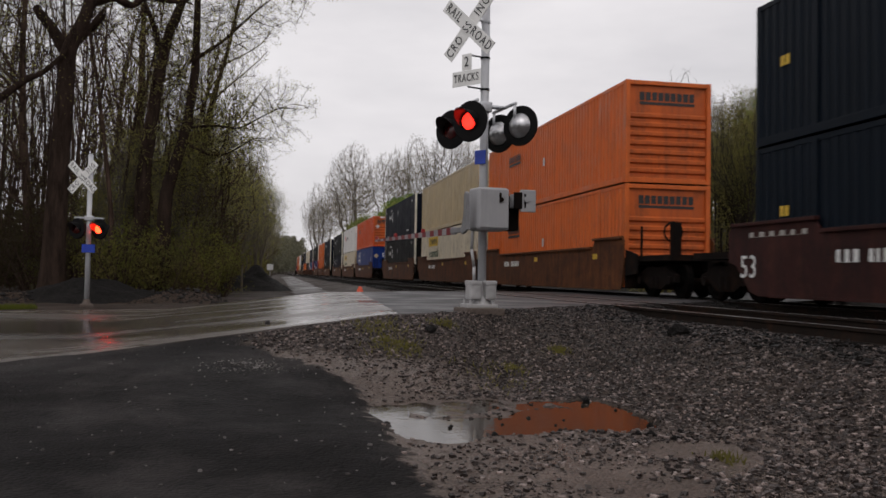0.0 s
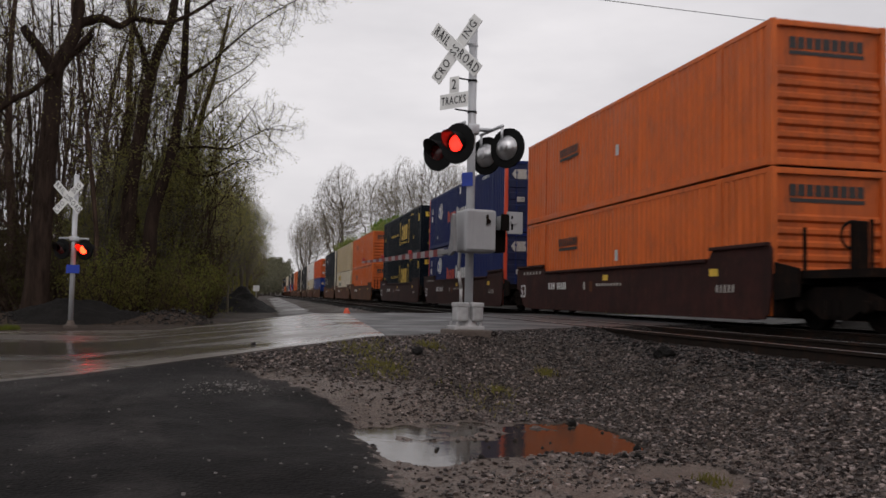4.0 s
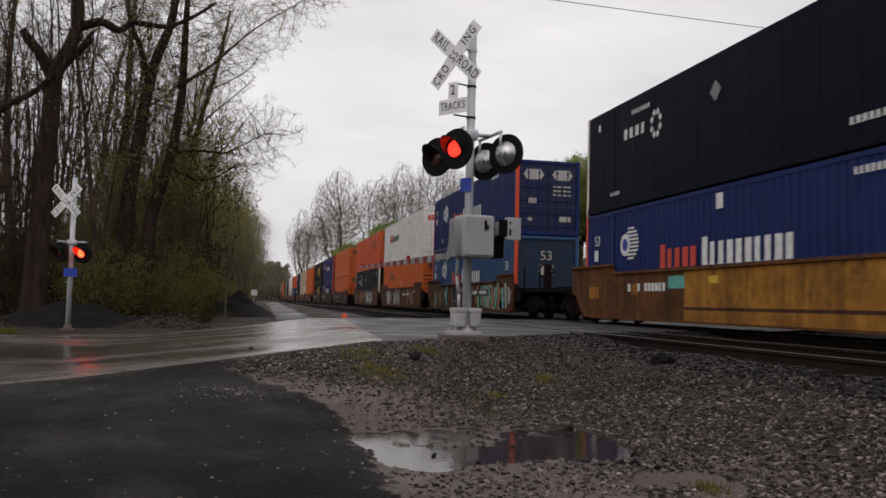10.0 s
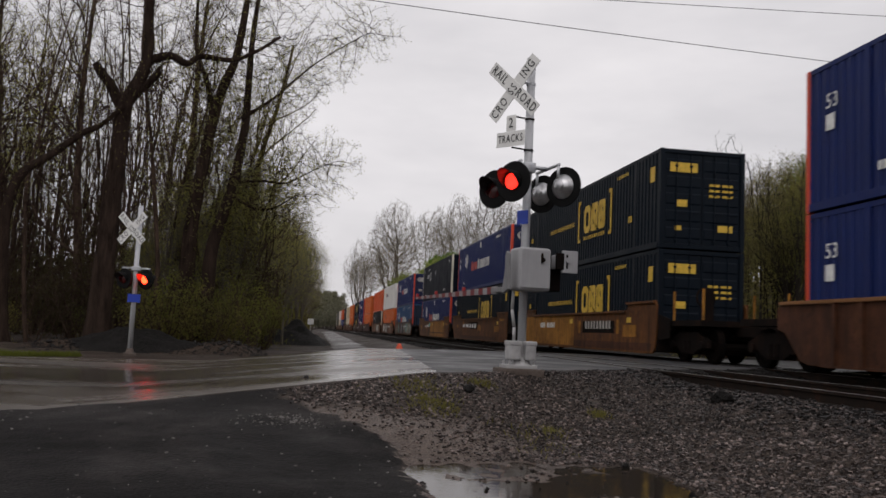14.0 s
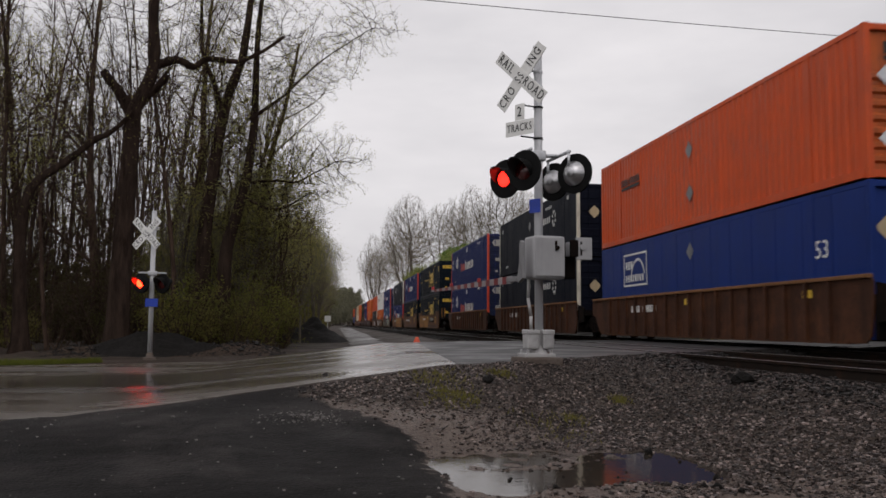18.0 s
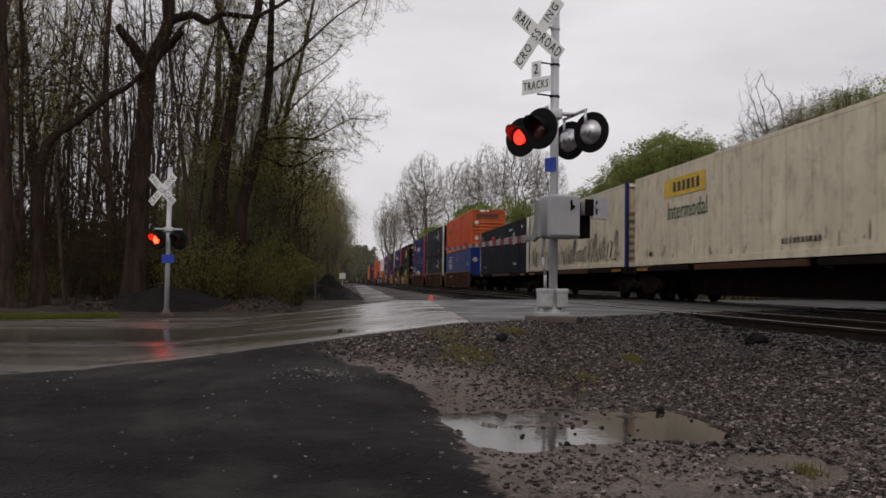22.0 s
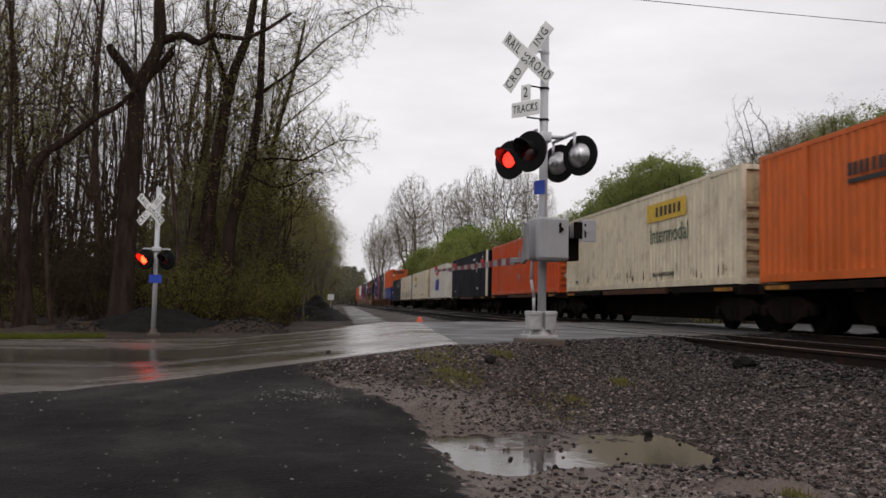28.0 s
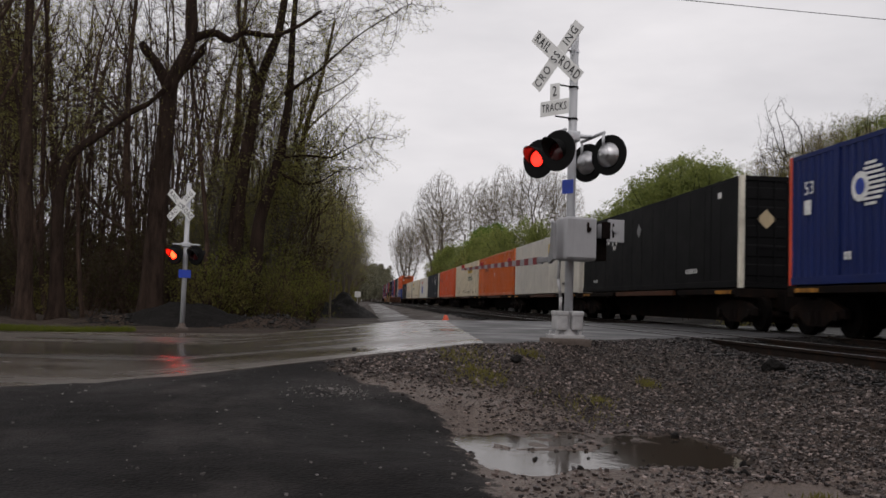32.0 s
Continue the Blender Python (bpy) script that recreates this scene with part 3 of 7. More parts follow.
def build_stones():
    def shoulder(rng):
        x, y = rng.uniform(-1.6, 6.0), 3.6 + 13 * rng.random() ** 1.5
        edge = 0.84 - 1.1 * step(7.9, 9.7, y)
        if y > road_near(x) - 0.1 or x < edge + rng.gauss(0.1, 0.12) or rng.random() > 0.22 + 0.78 * max(step(1.4, 3.0, x + 0.30 * (y - 6.5)), 0.85 * step(8.7, 9.7, y)):
            return None
        z = ground_height(x, y)
        return None if z < WATER + 0.004 and rng.random() > 0.03 else (x, y, z)

    def bed(rng):
        x, y = rng.uniform(4.8, 13.3), 6 + 75 * rng.random() ** 1.6
        return None if road_near(x) - 0.1 < y < road_far(x) + 0.2 else (x, y, ground_height(x, y))

    def pad(rng):
        x, y = rng.uniform(-3.6, 0.8), rng.uniform(3.6, 10)
        if rng.random() < 0.5:
            x, y = rng.gauss(-0.15, 0.20), rng.gauss(8.5, 0.14)
        return None if y > road_near(x) else (x, y, ground_height(x, y))

    def dirty(p):
        return p[0] + 0.30 * (p[1] - 8) + 0.8 * noise.noise(Vector((p[0] * 0.9, p[1] * 0.9, 3))) + 0.35 * noise.noise(Vector((p[0] * 5, p[1] * 5, 3))) > 4.3

    def pale(rng):
        p = shoulder(rng)
        return None if p is None or dirty(p) else p

    def dark(rng):
        p = shoulder(rng)
        return p if p is not None and dirty(p) else None

    stone_cloud("gravel", "grey and brown broken gravel stones, wet", M["stone"], 44000, pale, lambda r: 0.005 + 0.021 * r.random() ** 2.2, 1)
    stone_cloud("gravel", "dark oily gravel stones beside the track", M["stonedark"], 24000, dark, lambda r: 0.006 + 0.022 * r.random() ** 2.0, 6)
    stone_cloud("track_ballast", "dark crushed ballast between the tracks", M["darkstone"], 13000, bed, lambda r: r.uniform(0.025, 0.05), 2)
    stone_cloud("scattered_stones", "few pale stones on the dark asphalt", M["palestone"], 560, pad, lambda r: 0.005 + 0.013 * r.random() ** 2, 3)


def swept(profile, x, s0, s1, z):
    g = Geo()
    pts = [s0]
    while pts[-1] < s1:
        pts.append(pts[-1] + (20 if pts[-1] < BEND - 20 else 8))
    n = len(profile)
    for s in pts:
        for px, pz in profile:
            a, b, h = on_track(s, x + px)
            g.v.append((a, b, z + pz))
    g.f = [(j * n + i, j * n + (i + 1) % n, (j + 1) * n + (i + 1) % n, (j + 1) * n + i) for j in range(len(pts) - 1) for i in range(n)]
    g.k = [0] * len(g.f)
    return g


RAIL = [(-0.037, 0.0), (0.037, 0.0), (0.037, -0.035), (0.010, -0.05), (0.010, -0.14), (0.07, -0.165), (-0.07, -0.165), (-0.010, -0.14), (-0.010, -0.05), (-0.037, -0.035)]


def build_tracks():
    tie = Geo()
    tie.cbox(-1.3, 1.3, -0.115, 0.115, -0.20, -0.145, 0.012)
    tie_mesh = to_mesh("tie", tie, M["tie"])
    for c, label in ((NEAR_TRACK, "empty railway track with worn steel rails on dark ties"), (FAR_TRACK, "railway track under the passing train")):
        t = thing("railway_track", label, "railway track", kind="structure")
        for dx in (-0.7545, 0.7545):
            rail = part("rail", swept(RAIL, c + dx, -60, 620, -0.002), M["railsteel"], t, "rusty steel rail")
            part("running_surface", swept([(-0.030, 0.0), (0.030, 0.0), (0.030, -0.004), (-0.030, -0.004)], c + dx, -60, 620, 0.0), M["steel"], rail, "polished rail head")
        rest = Geo()
        s, singles = -20.0, 0
        while s < 420:
            x, y, h = on_track(s, c)
            if not road_near(x) - 0.2 < y < road_far(x) + 0.2:
                if -4 < s < 150 and singles < 290:
                    ob = new("tie", tie_mesh)
                    ob.parent, ob.location = t, (x, y, random.uniform(-0.012, 0.0))
                    singles += 1
                else:
                    b = Geo()
                    b.box(-1.3, 1.3, -0.115, 0.115, -0.20, -0.145)
                    b.moved(pose(x, y, 0, 0, 0, h))
                    rest.add(b.v, b.f)
            s += 0.53
        ob = part("distant_ties", rest, M["tie"], t)
        ob["kind"] = "stuff"


# ---- crossing signals ----
def crossbuck(parent, x, y, z, size=1.113, wide=0.20, roll=0.0, yaw=0.0):
    about = Matrix.Translation((x, y, 0)) @ pose(0, 0, 0, 0, 0, yaw) @ Matrix.Translation((-x, -y, 0))
    for ang, word in ((-45 + roll, "RAIL ROAD"), (45 + roll, "CROSSING")):
        g = Geo()
        off = 0.012 if ang < 0 else 0.0
        g.cbox(-size / 2, size / 2, -0.006, 0.006, -wide / 2, wide / 2, 0.004)
        turn = about @ Matrix.Translation((x, y - off, z)) @ pose(0, 0, 0, 0, -ang, 0)
        blade = part("crossbuck_blade", g.moved(turn), M["signwhite"], parent, "white crossbuck blade with black words")
        for wx, w in ((-0.345, "RAIL"), (0.315, "ROAD")) if ang < 0 else ((-0.36, "CRO"), (-0.02, "SS"), (0.345, "ING")):
            t = lettering(w, wide * 0.98, 0.004, 1.25)
            lift = -0.010 - (0.013 if w == "SS" else 0)
            k = about @ Matrix.Translation((x, y - off + lift, z)) @ pose(0, 0, 0, 0, -ang, 0) @ Matrix.Translation((wx * size / 1.113, 0, 0)) @ Matrix.Diagonal((0.72, 1, 1, 1))
            part("lettering", t.moved(k), M["signblack"], blade)
    for dz in (-0.10, 0.12):
        g = Geo()
        g.cyl((0, 0, z + dz), (x, y + 0.01, z + dz), 0.018, n=8)
        g.lathe((0, 0, z + dz - 0.03), (0, 0, 1), [(0, 0.070), (0.035, 0.070)], 12)
        part("sign_bracket", g, M["galv"], parent)


def lamp_head(parent, at, facing, unit, r=0.285, turn=0.0):
    """A flashing light: round black background, hood, dark lens, and the bulb that shows when lit."""
    f = -1 if facing else 1
    ax = (0, f, 0)
    g = Geo()
    g.lathe((0, 0, 0), ax, [(0.0, 0.0), (0.0, r), (0.02, r + 0.005), (0.03, r - 0.01), (0.03, 0.12), (0.03, 0.0)], 28)
    head = part("lamp_background", g, M["lampblack"], parent, "round black lamp background")
    head.matrix_basis = pose(*at, 0, 0, turn)
    h = Geo()
    n = 18
    for i in range(n):
        a0, a1 = math.radians(-35 + 250 * i / n), math.radians(-35 + 250 * (i + 1) / n)
        q = lambda a: 0.03 + 0.27 * max(0.0, 0.40 + 0.60 * math.sin(a)) ** 0.9
        for rr in (0.152, 0.145):
            vs = [(rr * math.cos(a), f * e, rr * math.sin(a)) for a, e in ((a0, 0.03), (a1, 0.03), (a1, q(a1)), (a0, q(a0)))]
            h.add(vs, [(0, 1, 2, 3)], 0 if rr > 0.15 else 1)
    part("hood", h, (M["lampblack"], M["hoodinner"]), head, "black lamp hood", True)
    le = Geo()
    le.lathe((0, 0, 0), ax, [(0.032, 0.14), (0.05, 0.13), (0.05, 0.0)], 20)
    part("lens", le, M["lensdark"], head, "dark red lens", True)
    b = Geo()
    b.lathe((0, 0, 0), (0, -f, 0), [(0.0, 0.176), (0.012, 0.178), (0.020, 0.166), (0.05, 0.150), (0.085, 0.120), (0.105, 0.086), (0.108, 0.080), (0.130, 0.076), (0.138, 0.060), (0.142, 0.0)], 28)
    part("reflector_housing", b, M["lamphousing"], head, "grey metal lamp housing", True)
    if not unit:
        return None
    bu = Geo()
    bu.lathe((0, 0, 0), ax, [(-0.006, 0.0), (-0.006, 0.118), (0.006, 0.112), (0.014, 0.06), (0.016, 0.0)], 20)
    bulb = part("lit_bulb", bu, M["lit"], head, "glowing red lamp light", True)
    bulb["seat"] = (0.0, f * 0.056, 0.0)
    bulb["dark"] = (0.0, f * 0.012, 0.0)
    bulb.location = bulb["seat"]
    return bulb


def pole_parts(t, z0, z1, r=0.062):
    g = Geo()
    g.cyl((0, 0, z0), (0, 0, z1), r, r * 0.98, 18)
    g.lathe((0, 0, z1), (0, 0, 1), [(0, r), (0.02, r + 0.012), (0.05, r * 0.8), (0.06, 0)], 14)
    part("mast", g, M["silver"], t, "aluminium-painted mast", True)


def build_near_signal():
    t = thing("crossing_signal", "silver crossing signal mast with crossbuck, flashing lights and gate", "crossing signal", pose(3.005, 12.24, 0.0, 0, 0, -50.0), "crossing signals")
    pole_parts(t, 0.06, 4.52)
    crossbuck(t, -0.103, -0.269, 4.051, roll=2.0)
    s = Geo()
    s.cbox(-0.374, 0.130, -0.288, -0.278, 3.195, 3.415, 0.004)
    s.cbox(-0.205, -0.035, -0.288, -0.278, 3.419, 3.655, 0.004)
    plate = part("track_count_sign", s, M["signwhite"], t, "white plate reading 2 TRACKS")
    part("lettering", lettering("TRACKS", 0.165, spread=1.15).moved(Matrix.Translation((-0.122, -0.292, 3.305)) @ Matrix.Diagonal((0.66, 1, 1, 1))), M["signblack"], plate)
    part("lettering", lettering("2", 0.21).moved(Matrix.Translation((-0.12, -0.292, 3.535)) @ Matrix.Diagonal((0.8, 1, 1, 1))), M["signblack"], plate)
    for dz in (3.18, 3.64):
        g = Geo()
        g.cyl((0, 0, dz), (-0.10, -0.28, dz), 0.012, n=8)
        g.lathe((0, 0, dz - 0.025), (0, 0, 1), [(0, 0.070), (0.03, 0.070)], 12)
        part("sign_bracket", g, M["lampblack"], t)
    # lamp arms run along the road's edge; the heads are aimed along the road, one pair each way
    across = pose(0, 0, 0, 0, 0, -31.6)
    g = Geo()
    g.cbox(-0.09, 0.09, -0.09, 0.09, 2.84, 2.99, 0.02)
    for y in (-0.27, 0.31):
        g.cyl((0, 0, 2.93), (0, y, 2.93), 0.03, n=10)
        g.cyl((-0.40, y, 2.93), (0.40, y, 2.93), 0.024, n=10)
        for x in (-0.38, 0.38):
            g.cyl((x, y, 2.93), (x, y, 2.70), 0.022, n=8)
    part("lamp_crossarm", g.moved(across), M["galv"], t, "grey lamp crossarm", True)
    bulbs = [lamp_head(t, at, True, True) for at in ((-0.51, -0.103, 2.623), (0.137, -0.501, 2.623))]
    for at in ((-0.118, 0.532, 2.62), (0.529, 0.134, 2.62)):
        lamp_head(t, at, False, False)
    b = Geo()
    b.cbox(-0.09, 0.09, -0.105, -0.09, 2.08, 2.28, 0.004)
    part("blue_sign", b.moved(pose(0, 0, 0, 0, 0, 4.8)), M["signblue"], t, "small blue notice plate")
    # gate machine, counterweight and base boxes, turned to the gate's own direction
    own = pose(0, 0, 0, 0, 0, 58.8) @ Matrix.Translation((-0.07, 0.0, 0.0))
    b = Geo()
    b.cbox(-0.195, 0.285, -0.46, -0.08, 1.11, 1.715, 0.05)
    box = part("gate_machine", b.moved(own), M["boxgrey"], t, "silver gate machine box", True)
    b = Geo()
    b.cbox(-0.170, 0.262, -0.475, -0.457, 1.15, 1.685, 0.008)
    part("machine_door", b.moved(own), M["boxgrey"], box)
    b = Geo()
    b.cyl((0.13, -0.475, 1.60), (0.13, -0.495, 1.60), 0.018, n=8)
    b.cbox(0.118, 0.142, -0.50, -0.478, 1.50, 1.64, 0.005)
    b.cyl((0.15, -0.475, 1.545), (0.15, -0.50, 1.545), 0.03, n=8)
    part("door_latch", b.moved(own), M["iron"], box)
    b = Geo()
    b.cbox(0.30, 0.60, -0.10, 0.14, 1.14, 1.64, 0.02)
    b.cyl((0.30, -0.1, 1.45), (0.40, -0.1, 1.45), 0.06, n=12)
    part("counterweight_arm", b.moved(own), M["iron"], t, "dark counterweight bracket")
    b = Geo()
    b.cbox(0.52, 0.76, -0.32, -0.27, 1.40, 1.72, 0.012)
    b.cbox(0.44, 0.60, -0.28, -0.10, 1.46, 1.66, 0.01)
    b.cyl((0.60, -0.35, 1.58), (0.60, -0.30, 1.58), 0.04, n=10)
    weight = part("counterweight", b.moved(own), M["boxgrey"], t, "grey counterweight plates")
    b = Geo()
    b.cbox(0.42, 0.545, -0.325, -0.285, 1.44, 1.68, 0.01)
    b.cbox(0.575, 0.60, -0.328, -0.315, 1.46, 1.66, 0.004)
    part("slot", b.moved(own), M["iron"], weight, "dark bolted slot")
    for k, x in enumerate((-0.165, 0.065)):
        b = Geo()
        b.cbox(x, x + 0.17, -0.17, 0.06, 0.14, 0.38, 0.03)
        b.cbox(x - 0.008, x + 0.178, -0.178, 0.068, 0.34, 0.41, 0.02)
        part("junction_box", b.moved(own), M["casting"], t, "bright cast junction box")
    b = Geo()
    b.cbox(-0.20, 0.26, -0.16, 0.16, 0.022, 0.075, 0.012)
    for x in (-0.15, 0.21):
        for y in (-0.12, 0.12):
            b.cyl((x, y, 0.02), (x, y, 0.13), 0.018, n=8)
    b.lathe((0.07, 0.0, 0.07), (0, 0, 1), [(0, 0.15), (0.05, 0.13), (0.12, 0.085), (0.30, 0.075)], 16)
    part("base_flange", b.moved(own), M["casting"], t, "bolted base flange")
    b = Geo()
    b.cbox(-0.26, 0.32, -0.28, 0.28, -0.40, 0.024, 0.03)
    part("foundation", b.moved(own), M["concrete"], t, "concrete foundation block")
    pipe = Geo()
    pts = [(-0.10, -0.12, 0.40), (-0.11, -0.14, 0.60), (-0.16, -0.16, 0.85), (-0.15, -0.17, 1.15)]
    for a, c in zip(pts, pts[1:]):
        pipe.cyl(a, c, 0.024, n=8)
    part("conduit", pipe.moved(own), M["casting"], t, "bent grey conduit", True)
    # lowered gate: support channel and striped arm with three small lamps
    b = Geo()
    b.cbox(-0.350, -0.292, -0.20, 0.22, 1.085, 1.155, 0.01)
    b.prism([(-0.40, 1.12), (-0.22, 1.06), (-0.19, 1.12), (-0.24, 1.24), (-0.28, 1.36), (-0.285, 1.60), (-0.32, 1.65), (-0.365, 1.62), (-0.385, 1.30)], -0.34, -0.29)
    part("arm_bracket", b.moved(own), M["housing"], t, "dull grey arm bracket")
    L, k = 4.25, 23
    for i in range(k):
        b = Geo()
        y0 = 0.05 + i * L / k
        b.box(-0.335, -0.305, y0, y0 + L / k - 0.004, 1.065 + 0.001 * i, 1.17 - 0.002 * i)
        m = M["armred"] if i % 2 else M["armwhite"]
        part("gate_arm_stripe", b.moved(own), m, t, "red stripe of the gate arm" if i % 2 else "white stripe of the gate arm")
    for i, y in enumerate((1.5, 3.0, 4.2)):
        b = Geo()
        b.cbox(-0.345, -0.295, y, y + 0.06, 1.155 - 0.009 * y, 1.225 - 0.009 * y, 0.012)
        part("arm_lamp", b.moved(own), M["armlamp"], t, "small red gate-arm lamp")
    return bulbs


def build_far_signal():
    t = thing("crossing_signal", "silver crossing signal mast with crossbuck across the wet road", "crossing signal", pose(-4.66, 24.26, -0.49, 0, 0, 11.0), "crossing signals")
    pole_parts(t, 0.05, 3.93, 0.065)
    crossbuck(t, -0.18, -0.16, 3.36, 1.05, 0.20, yaw=-35.0)
    g = Geo()
    g.cbox(-0.36, 0.36, -0.05, 0.05, 2.29, 2.33, 0.01)
    g.cbox(-0.12, 0.12, -0.10, 0.10, 2.24, 2.36, 0.02)
    part("lamp_crossarm", g, M["galv"], t, "grey lamp crossarm")
    bulbs = [lamp_head(t, (x, -0.16, 2.02), True, True, 0.26, -44) for x in (-0.27, 0.27)]
    for bulb in bulbs:
        bulb.data.materials[0] = M["litfar"]
    for x in (-0.27, 0.27):
        lamp_head(t, (x, 0.16, 2.02), False, False, 0.26, -44)
    b = Geo()
    b.cbox(-0.16, 0.16, -0.10, -0.085, 1.40, 1.62, 0.004)
    part("blue_sign", b, M["signblue"], t, "small blue notice plate")
    b = Geo()
    b.cbox(-0.17, 0.17, -0.17, 0.17, -0.1, 0.06, 0.015)
    b.lathe((0, 0, 0.05), (0, 0, 1), [(0, 0.12), (0.05, 0.10), (0.14, 0.075)], 14)
    part("foundation", b, M["concrete"], t, "pale concrete foot")
    return bulbs


# ---- the train ----
CW, CH, CL = 2.60, 2.93, 15.68


def bars(x, y0, z0, n, w, h, gap=0.2, cap=False):
    """A word that is not spelt out: n upright blocks, first at y0, running towards -y (left to right as seen from the road)."""
    g = Geo()
    foot = min(0.006, h * 0.2)
    for i in range(n):
        top = z0 + h * (1.25 if cap and i == 0 else 1.0)
        a = y0 - i * w
        e = a - w * min(0.97, (1 - gap) * (1.0, 0.86, 0.94, 0.78, 1.0)[(i * 3 + n) % 5])
        o = len(g.v)
        g.v += [(x - 0.004, p, q) for q in (z0, z0 + foot, top) for p in (a, e)]
        g.f += [(o, o + 1, o + 3, o + 2), (o + 2, o + 3, o + 5, o + 4)]
        g.k += [0, 0]
        if i:
            g.f.append((o - 5, o, o + 2, o - 3))
            g.k.append(0)
    return g


def pieces(g):
    """The loose shapes of a Geo, each as a Geo of its own."""
    root = list(range(len(g.v)))

    def find(i):
        while root[i] != i:
            i = root[i]
        return i
    for f in g.f:
        for i in f[1:]:
            root[find(i)] = find(f[0])
    out = []
    for r in sorted({find(f[0]) for f in g.f}):
        ids = [i for i in range(len(g.v)) if find(i) == r]
        at = {v: k for k, v in enumerate(ids)}
        b = Geo()
        b.add([g.v[i] for i in ids], [tuple(at[i] for i in f) for f in g.f if f[0] in at])
        out.append(b)
    return out


def scrawl(g, x, y, z, w, h, r, rng):
    """One sprayed letter: a wavering line of loops, as a flat ribbon."""
    ph, k = rng.uniform(0, 6.28), rng.choice((1.0, 1.5, 2.0))
    lean = rng.uniform(-0.15, 0.25)
    pts = []
    for i in range(15):
        f = i / 14
        up = 0.5 - 0.5 * math.cos(f * 6.283 * k + ph * 0.3)
        side = f + 0.30 * math.sin(f * 6.283 * k * 1.3 + ph)
        pts.append((y - w * side - lean * up * h, z + h * up + 0.05 * math.sin(9 * f + ph)))
    o = len(g.v)
    for i, p in enumerate(pts):
        q, t = pts[max(0, i - 1)], pts[min(14, i + 1)]
        d = Vector((t[0] - q[0], t[1] - q[1])).normalized() * r
        g.v += [(x, p[0] - d.y, p[1] + d.x), (x, p[0] + d.y, p[1] - d.x)]
    for i in range(14):
        g.f.append((o + 2 * i, o + 2 * i + 1, o + 2 * i + 3, o + 2 * i + 2))
        g.k.append(0)


def corrugated(x, y0, y1, z0, z1, pitch=0.29, depth=0.035, sign=-1):
    g = Geo()
    n = max(1, round((y1 - y0) / pitch))
    p = (y1 - y0) / n
    ys = []
    for i in range(n):
        a = y0 + i * p
        ys += [(a, 0), (a + 0.36 * p, 0), (a + 0.5 * p, 1), (a + 0.86 * p, 1)]
    ys.append((y1, 0))
    for yy, d in ys:
        g.v += [(x - sign * depth * d, yy, z0), (x - sign * depth * d, yy, z1)]
    for i in range(len(ys) - 1):
        f = (2 * i, 2 * i + 1, 2 * i + 3, 2 * i + 2)
        g.f.append(f if sign < 0 else f[::-1])
        g.k.append(0)
    return g


STYLES = {
    "orange": dict(body="orange", side="corr", rear="ribs", post="orange", mark="dark_word", at=3.5, word="orange corrugated shipping container with a dark name mark"),
    "red_orange": dict(body="red_orange", side="corr", rear="doors", post="red_orange", mark="dark_word", at=11.45, word="red-orange corrugated shipping container with a dark name mark"),
    "orange_plain": dict(body="red_orange", side="corr", rear="ribs", post="red_orange", mark="dark_diamonds", word="bright orange shipping container with diamond placards"),
    "teal": dict(body="teal", side="corr", rear="doors", post="teal", mark="yellow_brackets", word="dark teal shipping container with yellow block lettering"),
    "blue": dict(body="blue", side="corr", rear="doors", post="redpost", mark="striped_oval", word="blue corrugated shipping container with white and red lettering"),
    "light_blue": dict(body="light_blue", side="corr", rear="sheet", post="redpost", mark="striped_oval", word="faded blue corrugated shipping container with red posts"),
    "navy": dict(body="navy", side="plate", rear="doors", post="whitepost", mark="diamond_ring", word="dark navy smooth-sided shipping container with white end posts"),
    "navy_rear": dict(body="navy", side="plate", rear="doors", post="whitepost", mark="diamond_ring", at=10.2, word="dark navy smooth-sided shipping container with white end posts"),
    "cream_rear": dict(body="cream", side="corr", rear="ribs", post="cream", mark="yellow_panel", at=9.35, word="cream shipping container with a yellow panel and dark lettering"),
    "black": dict(body="black", side="plate", rear="doors", post="whitepost", mark="diamond_ring", word="black smooth-sided shipping container with white end posts"),
    "white": dict(body="white", side="corr", rear="doors", post="white", mark="red_dark_word", word="white ribbed shipping container with red and dark lettering"),
    "royal": dict(body="royal", side="plate", rear="sheet", post="royal", mark="white_frame", word="royal blue shipping container with a white framed mark"),
    "cream": dict(body="cream", side="plate", rear="doors", post="cream", mark="yellow_panel", word="cream shipping container with a yellow panel and dark lettering"),
    "cream_tagged": dict(body="cream", side="plate", rear="ribs", post="blue", mark="scrawl", word="stained cream shipping container with scrawled paint"),
    "cream_plate": dict(body="ivory", side="plate", rear="doors", post="ivory", mark="yellow_strip", at=9.36, word="pale riveted shipping container with a yellow name strip"),
    "tan": dict(body="tan", side="corr", rear="ribs", post="tan", mark="none", word="tan corrugated shipping container"),
    "reefer": dict(body="ivory", side="flat", rear="doors", post="ivory", mark="bird_and_blocks", word="white insulated shipping container with blue and red marks", length=11.75),
}
MADE = {}


